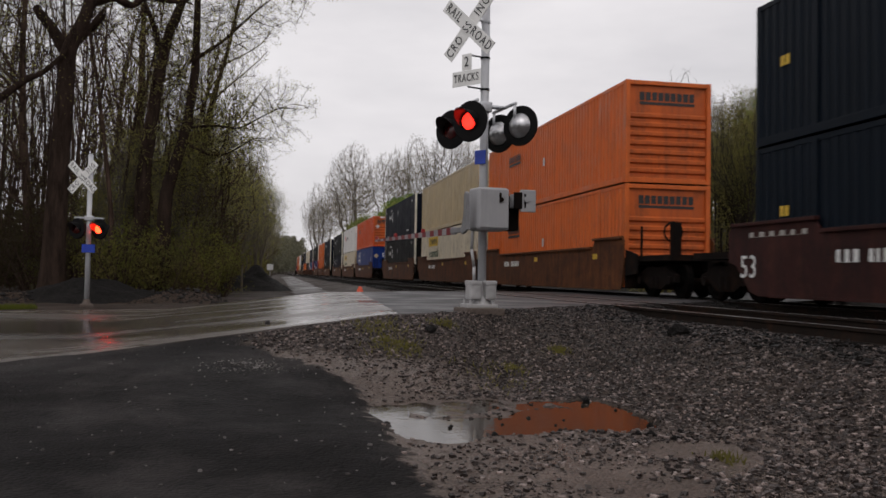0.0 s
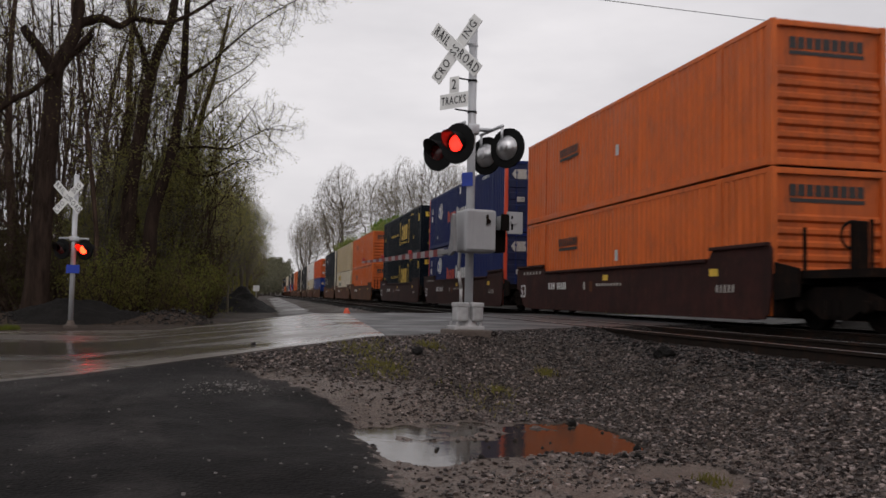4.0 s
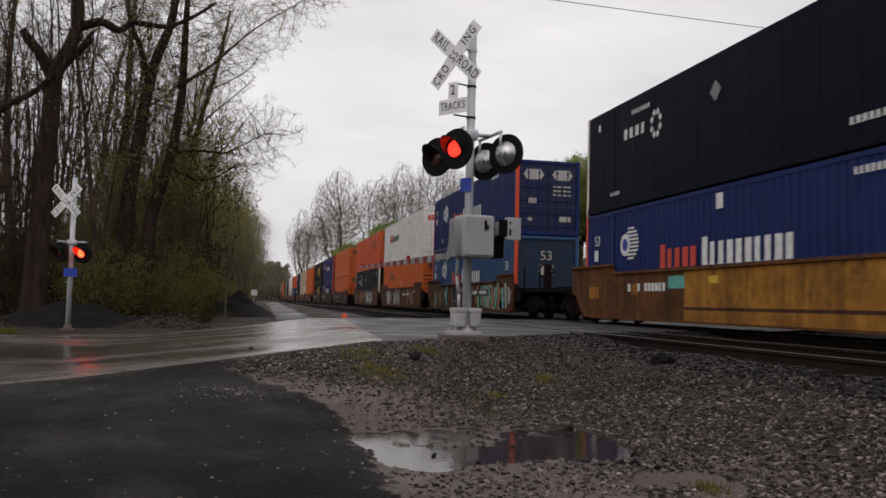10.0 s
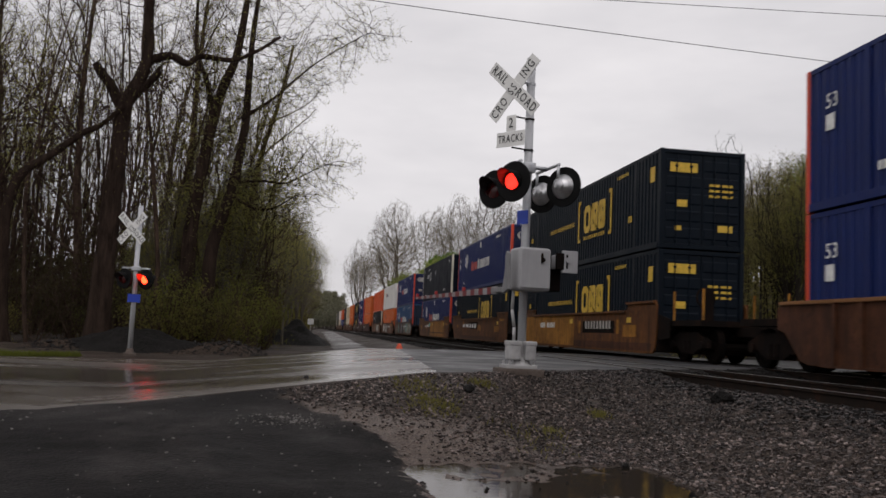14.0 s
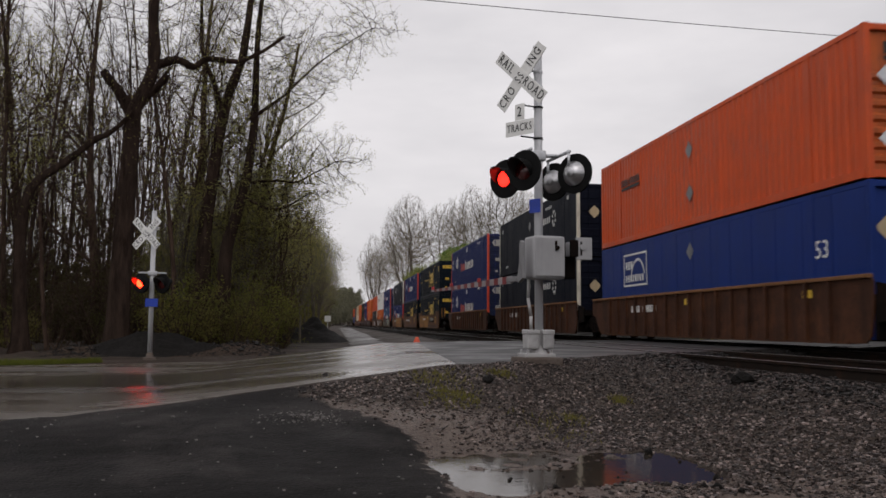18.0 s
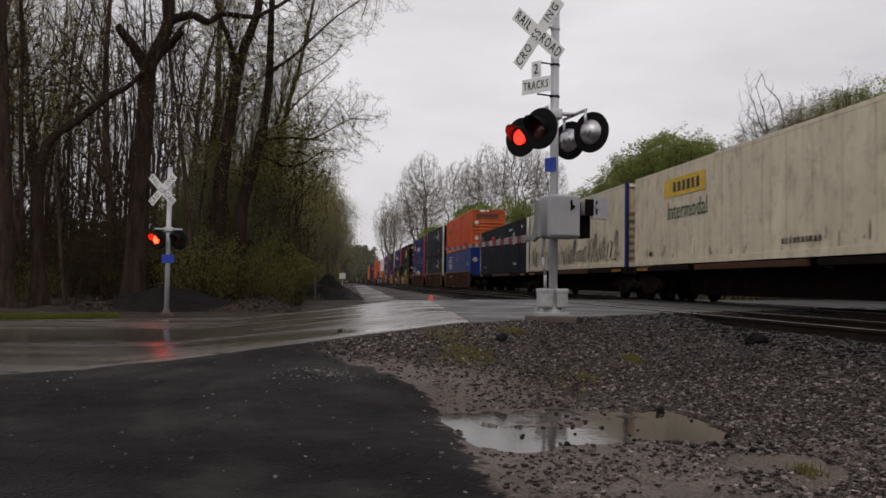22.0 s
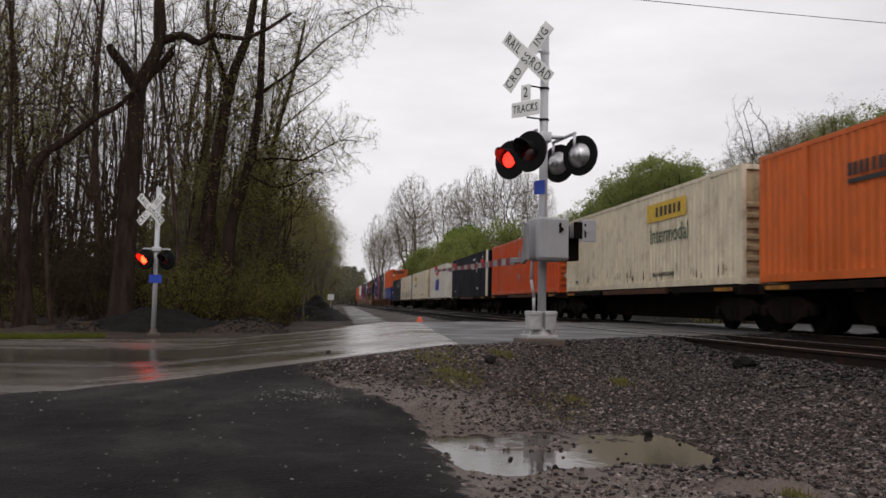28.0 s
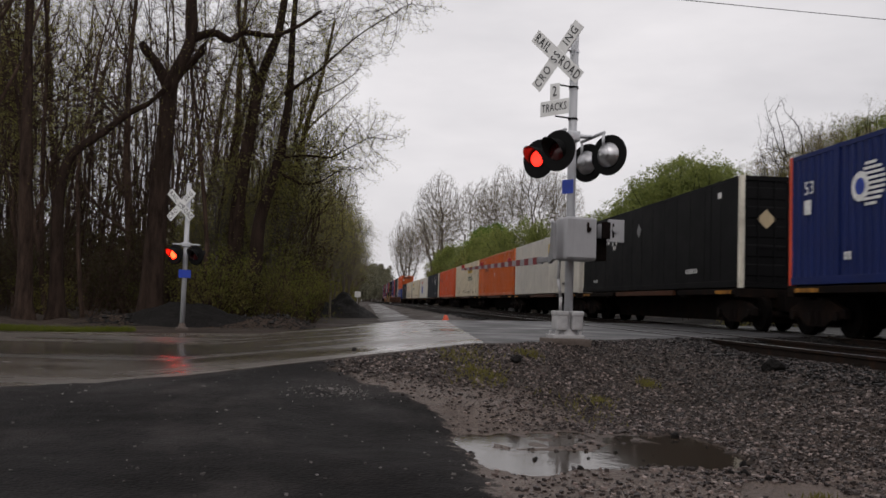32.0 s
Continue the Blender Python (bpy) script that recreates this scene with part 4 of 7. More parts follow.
def container_marks(t, kind, L, hx, at):
    """Painted marks on the road side; at: metres from the leading end to the main mark."""
    x = -hx - 0.006
    h2 = L / 2
    y0 = h2 - at

    def add(nm, g, m, lab=""):
        if nm != "name_mark":
            return part(nm, g, M[m], t, lab)
        for b in pieces(g):  # every joined shape of the mark by itself
            part("mark_block", b, M[m], t, lab)

    def diamond(y, z, r=0.24):
        d = Geo()
        d.prism([(y - r, z), (y, z - r), (y + r, z), (y, z + r)], x - 0.005, x)
        add("diamond_placard", d, "housing", "grey diamond placard")

    if kind == "dark_word":
        g = bars(x, y0, 1.98, 9, 0.19, 0.25, 0.3)
        g.box(x - 0.004, x, y0 - 1.66, y0, 1.83, 1.92)
        add("name_mark", g, "markblack", "dark name mark")
        add("placard", bars(x, y0 - 4.6, 1.35, 1, 0.32, 0.3), "silver")
    if kind == "dark_diamonds":
        g = bars(x, h2 - 2.2, 1.90, 9, 0.195, 0.22, 0.3)
        g.box(x - 0.004, x, h2 - 3.9, h2 - 2.2, 1.76, 1.85)
        add("name_mark", g, "markblack", "dark name mark")
        diamond(h2 - 7.75, 2.1)
        diamond(h2 - 7.75, 0.9)
        add("reflector_tape", bars(x, h2 - 0.5, 0.06, 34, 0.42, 0.07, 0.45), "markwhite", "row of pale reflector dashes")
    if kind == "yellow_brackets":
        yc = h2 - 8.6
        for k in range(3):
            g = Geo()
            a = yc - k * 0.80
            c = (0.16, 0.06, 0.10)[k]
            ring = [(a - c, 1.14), (a - 0.72 + c, 1.14), (a - 0.72, 1.14 + c), (a - 0.72, 2.14 - c), (a - 0.72 + c, 2.14), (a - c, 2.14), (a, 2.14 - c), (a, 1.14 + c)]
            inner = [(a - 0.36 + (p - a + 0.36) * 0.42, 1.64 + (q - 1.64) * 0.52) for p, q in ring]
            n = len(ring)
            g.add([(x - 0.004, p, q) for p, q in ring + inner], [(i, (i + 1) % n, n + (i + 1) % n, n + i) for i in range(n) if k != 1 or i not in (1, 5)])
            if k:
                g.add([(x - 0.004, p, q) for p, q in ((a - 0.08, 1.86), (a - 0.30, 2.06), (a - 0.64, 1.42), (a - 0.42, 1.22))], [(0, 1, 2, 3)])
            add("logo_block", g, "markyellow", "yellow logo block")
        for y, s in ((h2 - 7.95, -1), (h2 - 11.5, 1)):
            g = Geo()
            g.box(x - 0.004, x, y - 0.07, y + 0.07, 0.85, 2.40)
            g.box(x - 0.004, x, min(y, y + s * 0.22), max(y, y + s * 0.22), 2.28, 2.40)
            g.box(x - 0.004, x, min(y, y + s * 0.22), max(y, y + s * 0.22), 0.85, 0.97)
            add("logo_bracket", g, "markyellow", "yellow bracket")
        add("small_lettering", bars(x, h2 - 4.1, 1.55, 16, 0.21, 0.16, 0.45), "markyellow")
        add("small_lettering", bars(x, h2 - 8.6, 0.90, 10, 0.235, 0.13, 0.4), "markyellow")
        add("number_mark", bars(x, -h2 + 3.6, 2.55, 8, 0.13, 0.11, 0.4), "markyellow")
        add("placard", bars(x, -h2 + 0.75, 2.0, 1, 0.5, 0.45), "markyellow")
        add("number_mark", bars(x, -h2 + 2.5, 1.0, 2, 0.16, 0.2), "markyellow")
        add("number_mark", bars(x, h2 - 0.9, 1.5, 2, 0.16, 0.2), "markyellow")
    if kind == "striped_oval":
        yc = h2 - 3.1
        for i in range(9):
            g = Geo()
            z = 1.52 + 0.10 * i
            w = 0.60 * math.sqrt(max(0.05, 1 - ((i - 4) / 4.6) ** 2))
            g.box(x - 0.004, x, yc - w, yc + 0.3 * w, z, z + 0.055)
            add("logo_stripe", g, "markwhite")
        d = Geo()
        d.cyl((x - 0.005, yc + 0.25, 1.92), (x, yc + 0.25, 1.92), 0.30, n=20)
        add("logo_disc", d, "markwhite", "white disc mark")
        d = Geo()
        d.cyl((x - 0.008, yc + 0.25, 1.92), (x - 0.004, yc + 0.25, 1.92), 0.17, n=16)
        add("logo_centre", d, "markblue")
        add("name_mark", bars(x, h2 - 4.95, 1.22, 5, 0.38, 0.46, 0.3, True), "markred", "red lettering blocks")
        add("name_mark", bars(x, h2 - 7.0, 1.22, 10, 0.35, 0.50, 0.32, True), "markwhite", "white lettering blocks")
        add("placard", bars(x, h2 - 7.6, 2.42, 1, 0.42, 0.34), "markwhite")
        add("number_mark", bars(x, -h2 + 3.6, 2.55, 8, 0.14, 0.13, 0.4), "markwhite")
        add("length_mark", lettering("53", 0.42).moved(Matrix.Translation((x, h2 - 0.9, 2.12)) @ pose(0, 0, 0, 0, 0, -90)), "markwhite")
        add("placard", bars(x, h2 - 0.7, 1.55, 1, 0.42, 0.32), "markwhite")
        if t["label"].startswith("faded"):
            add("length_mark", lettering("53", 0.50).moved(Matrix.Translation((x, -h2 + 1.05, 1.75)) @ pose(0, 0, 0, 0, 0, -90)), "markwhite")
            add("placard", bars(x, -h2 + 1.3, 0.95, 1, 0.5, 0.42), "markwhite")
        add("number_mark", bars(x, h2 - 2.3, 0.5, 2, 0.14, 0.16), "markwhite")
    if kind == "diamond_ring":
        add("name_mark", bars(x, y0, 1.84, 4, 0.36, 0.28, 0.42), "markwhite", "white lettering blocks")
        yc, zc = y0 - 1.93, 1.95
        for a in (45, 135, 225, 315):
            for b in (-1, 1):
                g = Geo()
                u, w = yc + 0.25 * math.cos(radians(a + 22 * b)), zc + 0.30 * math.sin(radians(a + 22 * b))
                g.prism([(u - 0.09, w), (u, w - 0.10), (u + 0.09, w), (u, w + 0.10)], x - 0.004, x)
                add("logo_diamond", g, "markwhite")
        add("number_mark", bars(x, y0 - 0.5, 2.45, 7, 0.16, 0.12, 0.45), "markwhite")
        add("number_mark", bars(x, -h2 + 3.7, 0.46, 6, 0.16, 0.13, 0.4), "markwhite")
        add("number_mark", bars(x, h2 - 1.8, 0.40, 5, 0.13, 0.10, 0.4), "markwhite")
        diamond(h2 - 7.54, 2.1)
        add("number_mark", bars(x, h2 - 0.9, 2.4, 1, 0.2, 0.2), "markwhite")
        add("number_mark", bars(x, -h2 + 1.4, 2.45, 1, 0.35, 0.16), "markwhite")
    if kind == "red_dark_word":
        add("name_mark", bars(x, h2 - 2.86, 1.60, 3, 0.46, 0.52, 0.3), "markred", "red lettering blocks")
        add("name_mark", bars(x, h2 - 4.3, 1.60, 9, 0.30, 0.38, 0.38), "markblack", "dark lettering blocks")
        add("number_mark", bars(x, -h2 + 5.4, 2.4, 8, 0.15, 0.12, 0.4), "markblack")
        add("placard", bars(x, -h2 + 5.0, 0.8, 1, 0.3, 0.36), "silver")
    if kind == "white_frame":
        y0 = h2 - 2.35
        g = Geo()
        for a, b, c, d in ((y0 - 2.1, y0, 1.50, 1.56), (y0 - 2.1, y0, 2.50, 2.56), (y0 - 0.06, y0, 1.56, 2.50), (y0 - 2.1, y0 - 2.04, 1.56, 2.50)):
            g.box(x - 0.004, x, a, b, c, d)
        add("logo_frame", g, "markwhite", "white frame mark")
        add("name_mark", bars(x, y0 - 0.2, 2.05, 3, 0.22, 0.26), "markwhite")
        add("name_mark", bars(x, y0 - 0.2, 1.65, 8, 0.21, 0.22, 0.3), "markwhite")
        g = Geo()
        for i in range(10):
            a0, a1 = radians(20 + 14 * i), radians(20 + 14 * (i + 1))
            g.add([(x - 0.004, y0 - 1.3 - r * 0.75 * math.cos(a), 1.62 + r * 0.85 * math.sin(a)) for a, r in ((a0, 0.80), (a1, 0.80), (a1, 0.90), (a0, 0.90))], [(3, 2, 1, 0)])
        add("logo_arc", g, "markwhite")
        diamond(h2 - 7.7, 2.26)
        add("length_mark", lettering("53", 0.52).moved(Matrix.Translation((x, -h2 + 1.6, 1.75)) @ pose(0, 0, 0, 0, 0, -90)), "markwhite")
    if kind == "yellow_panel":
        add("name_panel", bars(x, y0, 2.02, 1, 3.52, 0.55, 0.0), "markyellow", "yellow name panel")
        add("name_mark", bars(x - 0.006, y0 - 0.75, 2.15, 6, 0.34, 0.29, 0.35), "markblack")
        add("lettering", lettering("Intermodal", 0.74).moved(Matrix.Translation((x, y0 - 1.72, 1.58)) @ pose(0, 0, 0, 0, 0, -90) @ Matrix.Diagonal((0.90, 1, 1, 1))), "markgreen", "dark green word Intermodal")
        add("number_mark", bars(x, -h2 + 5.8, 0.35, 10, 0.17, 0.12, 0.4), "markblack")
        add("placard", bars(x, h2 - 1.4, 0.3, 2, 0.18, 0.14), "markblack")
    if kind == "yellow_strip":
        add("name_panel", bars(x, y0, 2.02, 1, 3.45, 0.53, 0.0), "markyellow", "yellow name strip")
        add("name_mark", bars(x - 0.006, y0 - 0.6, 2.14, 6, 0.40, 0.28, 0.35), "markblack")
        add("number_mark", bars(x, -h2 + 3.0, 0.4, 8, 0.15, 0.12, 0.4), "markblack")
        rng = random.Random(8)
        for i in range(16):
            g = Geo()
            yy, zz = rng.uniform(-h2 + 1, h2 - 1), rng.choice((0.8, 1.35, 2.0))
            g.cyl((x - 0.008, yy, zz), (x, yy, zz), 0.05, n=8)
            add("rivet_patch", g, "silver")
    if kind == "scrawl":
        rng = random.Random(5)
        g = Geo()
        y = h2 - 0.7
        while y > -h2 + 1.2:
            w, hh, zz = rng.uniform(0.25, 0.55), rng.uniform(0.45, 1.1), rng.uniform(0.18, 0.32)
            scrawl(g, x - 0.003, y, zz, w, hh, 0.020, rng)
            y -= w * 1.05
        ob = add("sprayed_scrawl", g, "markblack", "dark sprayed scrawl")
        ob["kind"] = "stuff"
        g = Geo()
        for row in range(2):
            for i in range(5):
                scrawl(g, x - 0.003, h2 - 3.9 - i * 0.42 - row * 0.3, 1.95 - 0.55 * row, 0.36, 0.42, 0.035, rng)
        ob = add("red_scrawl", g, "markred", "red sprayed scrawl")
        ob["kind"] = "stuff"
    if kind == "bird_and_blocks":
        ya = h2 - 4.42
        for i in range(3):
            a = ya - i * 0.92
            g = Geo()
            lean = (0.18, 0.0, 0.0)[i]
            ring = [(a, 0.70), (a - 0.78, 0.70), (a - 0.78 + lean, 1.70), (a - lean, 1.70)]
            g.prism(ring, x - 0.004, x)
            add("logo_block", g, "markblue", "blue logo block")
        yc = ya - 1.35
        g = Geo()
        g.prism([(yc + 1.40, 2.20), (yc + 0.1, 2.06), (yc, 1.86), (yc - 0.1, 2.06), (yc - 1.40, 2.20), (yc - 1.30, 2.42), (yc - 0.12, 2.30), (yc, 2.46), (yc + 0.12, 2.30), (yc + 1.30, 2.42)], x - 0.004, x)
        add("winged_mark", g, "markred", "red winged mark")
        add("number_mark", bars(x, h2 - 0.8, 0.5, 1, 0.25, 0.3), "markyellow")


def container(style):
    """A steel box: posts, rails, sheet sides, roof and two ends; y = +L/2 leads, the doors or ribs are at -L/2."""
    if style in MADE:
        return copy_thing(MADE[style], Matrix.Identity(4))
    st = STYLES[style]
    L, hx, h2 = st.get("length", CL), CW / 2, st.get("length", CL) / 2
    t = thing("shipping_container", st["word"], "shipping container", group="containers on the train")
    body = M[st["body"]]
    # rear-end paints: stains, and for the blue boxes painted-in shade too
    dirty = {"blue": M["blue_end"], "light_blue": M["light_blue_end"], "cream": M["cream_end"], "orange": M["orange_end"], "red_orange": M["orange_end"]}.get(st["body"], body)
    for x in (-hx, hx - 0.13):
        for y, m in ((-h2, st["post"] if x < 0 or st["post"] == "whitepost" else st["body"]), (h2 - 0.13, st["post"])):
            g = Geo()
            g.cbox(x, x + 0.13, y, y + 0.13, 0.0, CH, 0.012)
            part("corner_post", g, M[m], t, "pale end post" if m == "whitepost" else "")
    for x in (-hx + 0.01, hx - 0.09):
        for z0, z1 in ((0.02, 0.19), (CH - 0.11, CH - 0.005)):
            g = Geo()
            out = (-0.028 if x < 0 else 0.028) if z0 < 1 else 0.0
            g.cbox(x + min(0, out), x + 0.08 + max(0, out), -h2 + 0.13, h2 - 0.13, z0, z1, 0.01)
            part("side_rail", g, body, t)
    lift = [h2 - 1.97, -h2 + 1.97] if L > 13 else []
    for sx in (-1, 1):
        x = sx * (hx - 0.012)
        if st["side"] == "corr":
            g = corrugated(x, -h2 + 0.13, h2 - 0.13, 0.17, CH - 0.11, 0.27, 0.034, sx)
        elif st["side"] == "plate":
            g = Geo()
            n = 14
            for i in range(n if sx < 0 else 0):
                a = -h2 + 0.13 + (L - 0.26) * i / n
                b = -h2 + 0.13 + (L - 0.26) * (i + 1) / n
                pg = Geo()
                pg.box(x - 0.004, x + 0.004, a + 0.010, b - 0.010, 0.192, CH - 0.115)
                part("side_panel", pg, body, t)
            g.box(min(x - sx * 0.006, x - sx * 0.03), max(x - sx * 0.006, x - sx * 0.03), -h2 + 0.13, h2 - 0.13, 0.17, CH - 0.11)
        else:
            g = Geo()
            g.box(min(x, x - sx * 0.04), max(x, x - sx * 0.04), -h2 + 0.13, h2 - 0.13, 0.17, CH - 0.11)
        part("side_wall", g, M["rust"] if st["side"] == "plate" and sx < 0 and st["body"] in ("cream", "ivory") else body, t)
        for y in lift:
            g = Geo()
            g.cbox(min(x - sx * 0.05, x + sx * 0.016), max(x - sx * 0.05, x + sx * 0.016), y - 0.09, y + 0.09, 0.05, CH - 0.02, 0.01)
            part("lift_post", g, body, t)
    if st["body"] == "cream":
        rng, g = random.Random(len(style)), Geo()
        for i in range(34):
            y, z, w, d = rng.uniform(-h2 + 0.3, h2 - 0.3), 0.19 + abs(rng.gauss(0.02, 0.12)), rng.uniform(0.006, 0.016), rng.uniform(0.06, 0.36)
            g.prism([(y - w, z), (y - w * 1.3, z + d * 0.5), (y - w * 0.3, z + d), (y + w * 0.4, z + d), (y + w, z + d * 0.4), (y + w * 0.8, z)], -hx + 0.002, -hx + 0.01)
        part("rust_drip", g, M["rust"], t, "dark rust drips along the lower edge")
    g = Geo()
    g.box(-hx + 0.09, hx - 0.09, -h2 + 0.05, h2 - 0.05, CH - 0.06, CH - 0.03)
    for i in range(int(L / 0.6)):
        y = -h2 + 0.4 + 0.6 * i
        g.box(-hx + 0.12, hx - 0.12, y - 0.12, y + 0.12, CH - 0.03, CH - 0.015)
    part("roof", g, body, t)
    g = Geo()
    g.box(-hx + 0.09, hx - 0.09, -h2 + 0.05, h2 - 0.05, 0.08, 0.14)
    part("floor_pan", g, M["iron"], t)
    g = Geo()
    g.box(-hx + 0.13, hx - 0.13, h2 - 0.06, h2 - 0.03, 0.02, CH - 0.01)
    part("front_wall", g, body, t)
    ye = -h2
    for z0, z1 in ((0.02, 0.16), (CH - 0.13, CH - 0.01)):
        g = Geo()
        g.cbox(-hx + 0.13, hx - 0.13, ye + 0.01, ye + 0.10, z0, z1, 0.01)
        part("end_rail", g, body, t)
    if st["rear"] != "doors":
        g = Geo()
        g.box(-hx + 0.13, hx - 0.13, ye + 0.09, ye + 0.11, 0.16, CH - 0.13)
        z = 0.28
        while st["rear"] == "ribs" and z < CH - 0.85:
            rg = Geo()
            rg.prism([(ye + 0.092, z), (ye + 0.035, z + 0.05), (ye + 0.035, z + 0.13), (ye + 0.092, z + 0.18)], -hx + 0.14, hx - 0.14)
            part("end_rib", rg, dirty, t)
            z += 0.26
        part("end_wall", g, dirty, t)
        if "dark" in st["mark"]:
            g = Geo()
            for i in range(9):
                g.box(-0.86 + i * 0.19, -0.71 + i * 0.19, ye + 0.08, ye + 0.09, CH - 0.56, CH - 0.32)
            g.box(-0.86, 0.83, ye + 0.08, ye + 0.09, CH - 0.68, CH - 0.60)
            part("name_mark", g, M["markblack"], t)
        if style == "royal":
            part("length_mark", lettering("53", 0.58).moved(Matrix.Translation((-0.12, ye + 0.084, 2.10))), M["markwhite"], t)
            d = Geo()
            d.add([(-1.16, ye + 0.08, 2.05), (-0.93, ye + 0.08, 1.82), (-0.70, ye + 0.08, 2.05), (-0.93, ye + 0.08, 2.28)], [(0, 1, 2, 3)])
            part("diamond_placard", d, M["tan"], t, "dull brown diamond placard")
            d = Geo()
            d.cyl((0.75, ye + 0.07, 0.5), (0.75, ye + 0.07, 2.0), 0.025, n=6)
            part("grab_bar", d, M["galv"], t)
        if style == "light_blue":
            part("length_mark", lettering("53", 0.52).moved(Matrix.Translation((0.0, ye + 0.084, 2.15))), M["spraygrey"], t)
            d = Geo()
            d.box(-0.3, 0.3, ye + 0.078, ye + 0.088, 1.42, 1.80)
            part("placard", d, M["spraygrey"], t)
        if style == "orange_plain":
            g = Geo()
            g.box(-0.62, -0.22, ye + 0.002, ye + 0.008, CH - 0.16, CH + 0.0 - 0.02)
            g.box(-0.08, 0.06, ye + 0.002, ye + 0.008, CH - 0.16, CH - 0.02)
            g.box(0.70, 0.90, ye + 0.024, ye + 0.030, 0.62, 0.95)
            part("placard", g, M["signwhite"], t)
            for x, z in ((-0.85, 1.95), (-0.85, 0.75)):
                d = Geo()
                d.add([(x - 0.2, ye + 0.03, z), (x, ye + 0.03, z - 0.2), (x + 0.2, ye + 0.03, z), (x, ye + 0.03, z + 0.2)], [(0, 1, 2, 3)])
                part("diamond_placard", d, M["galv"], t)
    else:
        for sx in (-1, 1):
            g = Geo()
            a, b = (-hx + 0.14, -0.01) if sx < 0 else (0.01, hx - 0.14)
            g.box(a, b, ye + 0.05, ye + 0.09, 0.17, CH - 0.14)
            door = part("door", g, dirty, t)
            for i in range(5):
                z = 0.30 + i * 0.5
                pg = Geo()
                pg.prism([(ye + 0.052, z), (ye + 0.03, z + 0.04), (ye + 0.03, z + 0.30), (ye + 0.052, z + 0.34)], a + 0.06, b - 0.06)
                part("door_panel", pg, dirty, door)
            for rx in ((a + b) / 2 - 0.22, (a + b) / 2 + 0.22):
                r = Geo()
                r.cyl((rx, ye + 0.015, 0.10), (rx, ye + 0.015, CH - 0.08), 0.018, n=6)
                for z in (0.25, 0.95, 1.6, 2.4):
                    r.box(rx - 0.05, rx + 0.05, ye + 0.0, ye + 0.035, z, z + 0.06)
                r.box(rx - 0.02, rx + 0.28, ye - 0.005, ye + 0.01, 1.05, 1.09)
                part("lock_rod", r, M["galv"] if st["body"] in ("white", "cream", "ivory") else body, door)
            if st["mark"] in ("striped_oval", "diamond_ring", "yellow_brackets"):
                m = "markyellow" if st["mark"] == "yellow_brackets" else "spraygrey"
                k = Geo()
                c = (a + b) / 2
                if st["mark"] == "striped_oval":
                    k.prism([(c - 0.42, CH - 0.56), (c - 0.28, CH - 0.76), (c + 0.28, CH - 0.76), (c + 0.42, CH - 0.56), (c + 0.28, CH - 0.36), (c - 0.28, CH - 0.36)], ye + 0.020, ye + 0.026)
                    k.v = [(p[1], p[0], p[2]) for p in k.v]
                elif st["mark"] == "diamond_ring":
                    if sx > 0:
                        for i in range(4):
                            k.box(a + 0.05 + 0.15 * i, a + 0.15 + 0.15 * i, ye + 0.018, ye + 0.024, CH - 0.90, CH - 0.74)
                        for d in range(4):
                            u, w = c + 0.32 + 0.13 * math.cos(1.571 * d), CH - 0.82 + 0.15 * math.sin(1.571 * d)
                            k.add([(u - 0.07, ye + 0.016, w), (u, ye + 0.016, w - 0.07), (u + 0.07, ye + 0.016, w), (u, ye + 0.016, w + 0.07)], [(0, 1, 2, 3)])
                    else:
                        d = Geo()
                        d.add([(c - 0.26, ye + 0.016, 1.80), (c, ye + 0.016, 1.54), (c + 0.26, ye + 0.016, 1.80), (c, ye + 0.016, 2.06)], [(0, 1, 2, 3)])
                        part("diamond_placard", d, M["tan"], door, "dull brown diamond placard")
                elif sx < 0:
                    k.box(c - 0.42, c + 0.42, ye + 0.018, ye + 0.024, CH - 0.68, CH - 0.40)
                if k.v:
                    part("door_mark", k, M[m], door)
                k = Geo()
                if st["mark"] == "diamond_ring":
                    pass
                elif sx < 0:
                    k.box(c - 0.20, c + 0.12, ye + 0.018, ye + 0.024, 1.24, 1.44)
                    k.box(c - 0.25, c - 0.05, ye + 0.018, ye + 0.024, 0.55, 0.68)
                else:
                    for j in range(3):
                        for i in range(2):
                            k.box(c - 0.38 + i * 0.40, c - 0.06 + i * 0.40, ye + 0.018, ye + 0.024, 1.56 + 0.16 * j, 1.63 + 0.16 * j)
                    k.box(c - 0.1, c + 0.35, ye + 0.018, ye + 0.024, 0.55, 0.75)
                for piece in pieces(k):
                    part("door_label", piece, M[m], door)
                if st["mark"] == "striped_oval" and sx < 0:
                    part("width_mark", lettering("110", 0.15).moved(Matrix.Translation((c - 0.04, ye + 0.014, 1.34))), M["markblack"], door)
            elif st["mark"] in ("yellow_panel", "yellow_strip"):
                k = Geo()
                k.box(a + (0.25 if sx < 0 else 0.0), b, ye + 0.016, ye + 0.026, CH - 0.92, CH - 0.52)
                part("door_panel", k, M["markyellow"], door, "yellow name panel")
                k = Geo()
                for i in range(3 if sx > 0 else 1):
                    e = 0.12 + 0.34 * i if sx > 0 else -0.28
                    k.box(e, e + 0.22, ye + 0.010, ye + 0.016, CH - 0.84, CH - 0.60)
                part("door_mark", k, M["markblack"], door)
            elif st["mark"] in ("red_dark_word", "dark_word", "bird_and_blocks"):
                k = Geo()
                c = (a + b) / 2
                m = {"red_dark_word": "markred", "dark_word": "markblack", "bird_and_blocks": "markblue"}[st["mark"]]
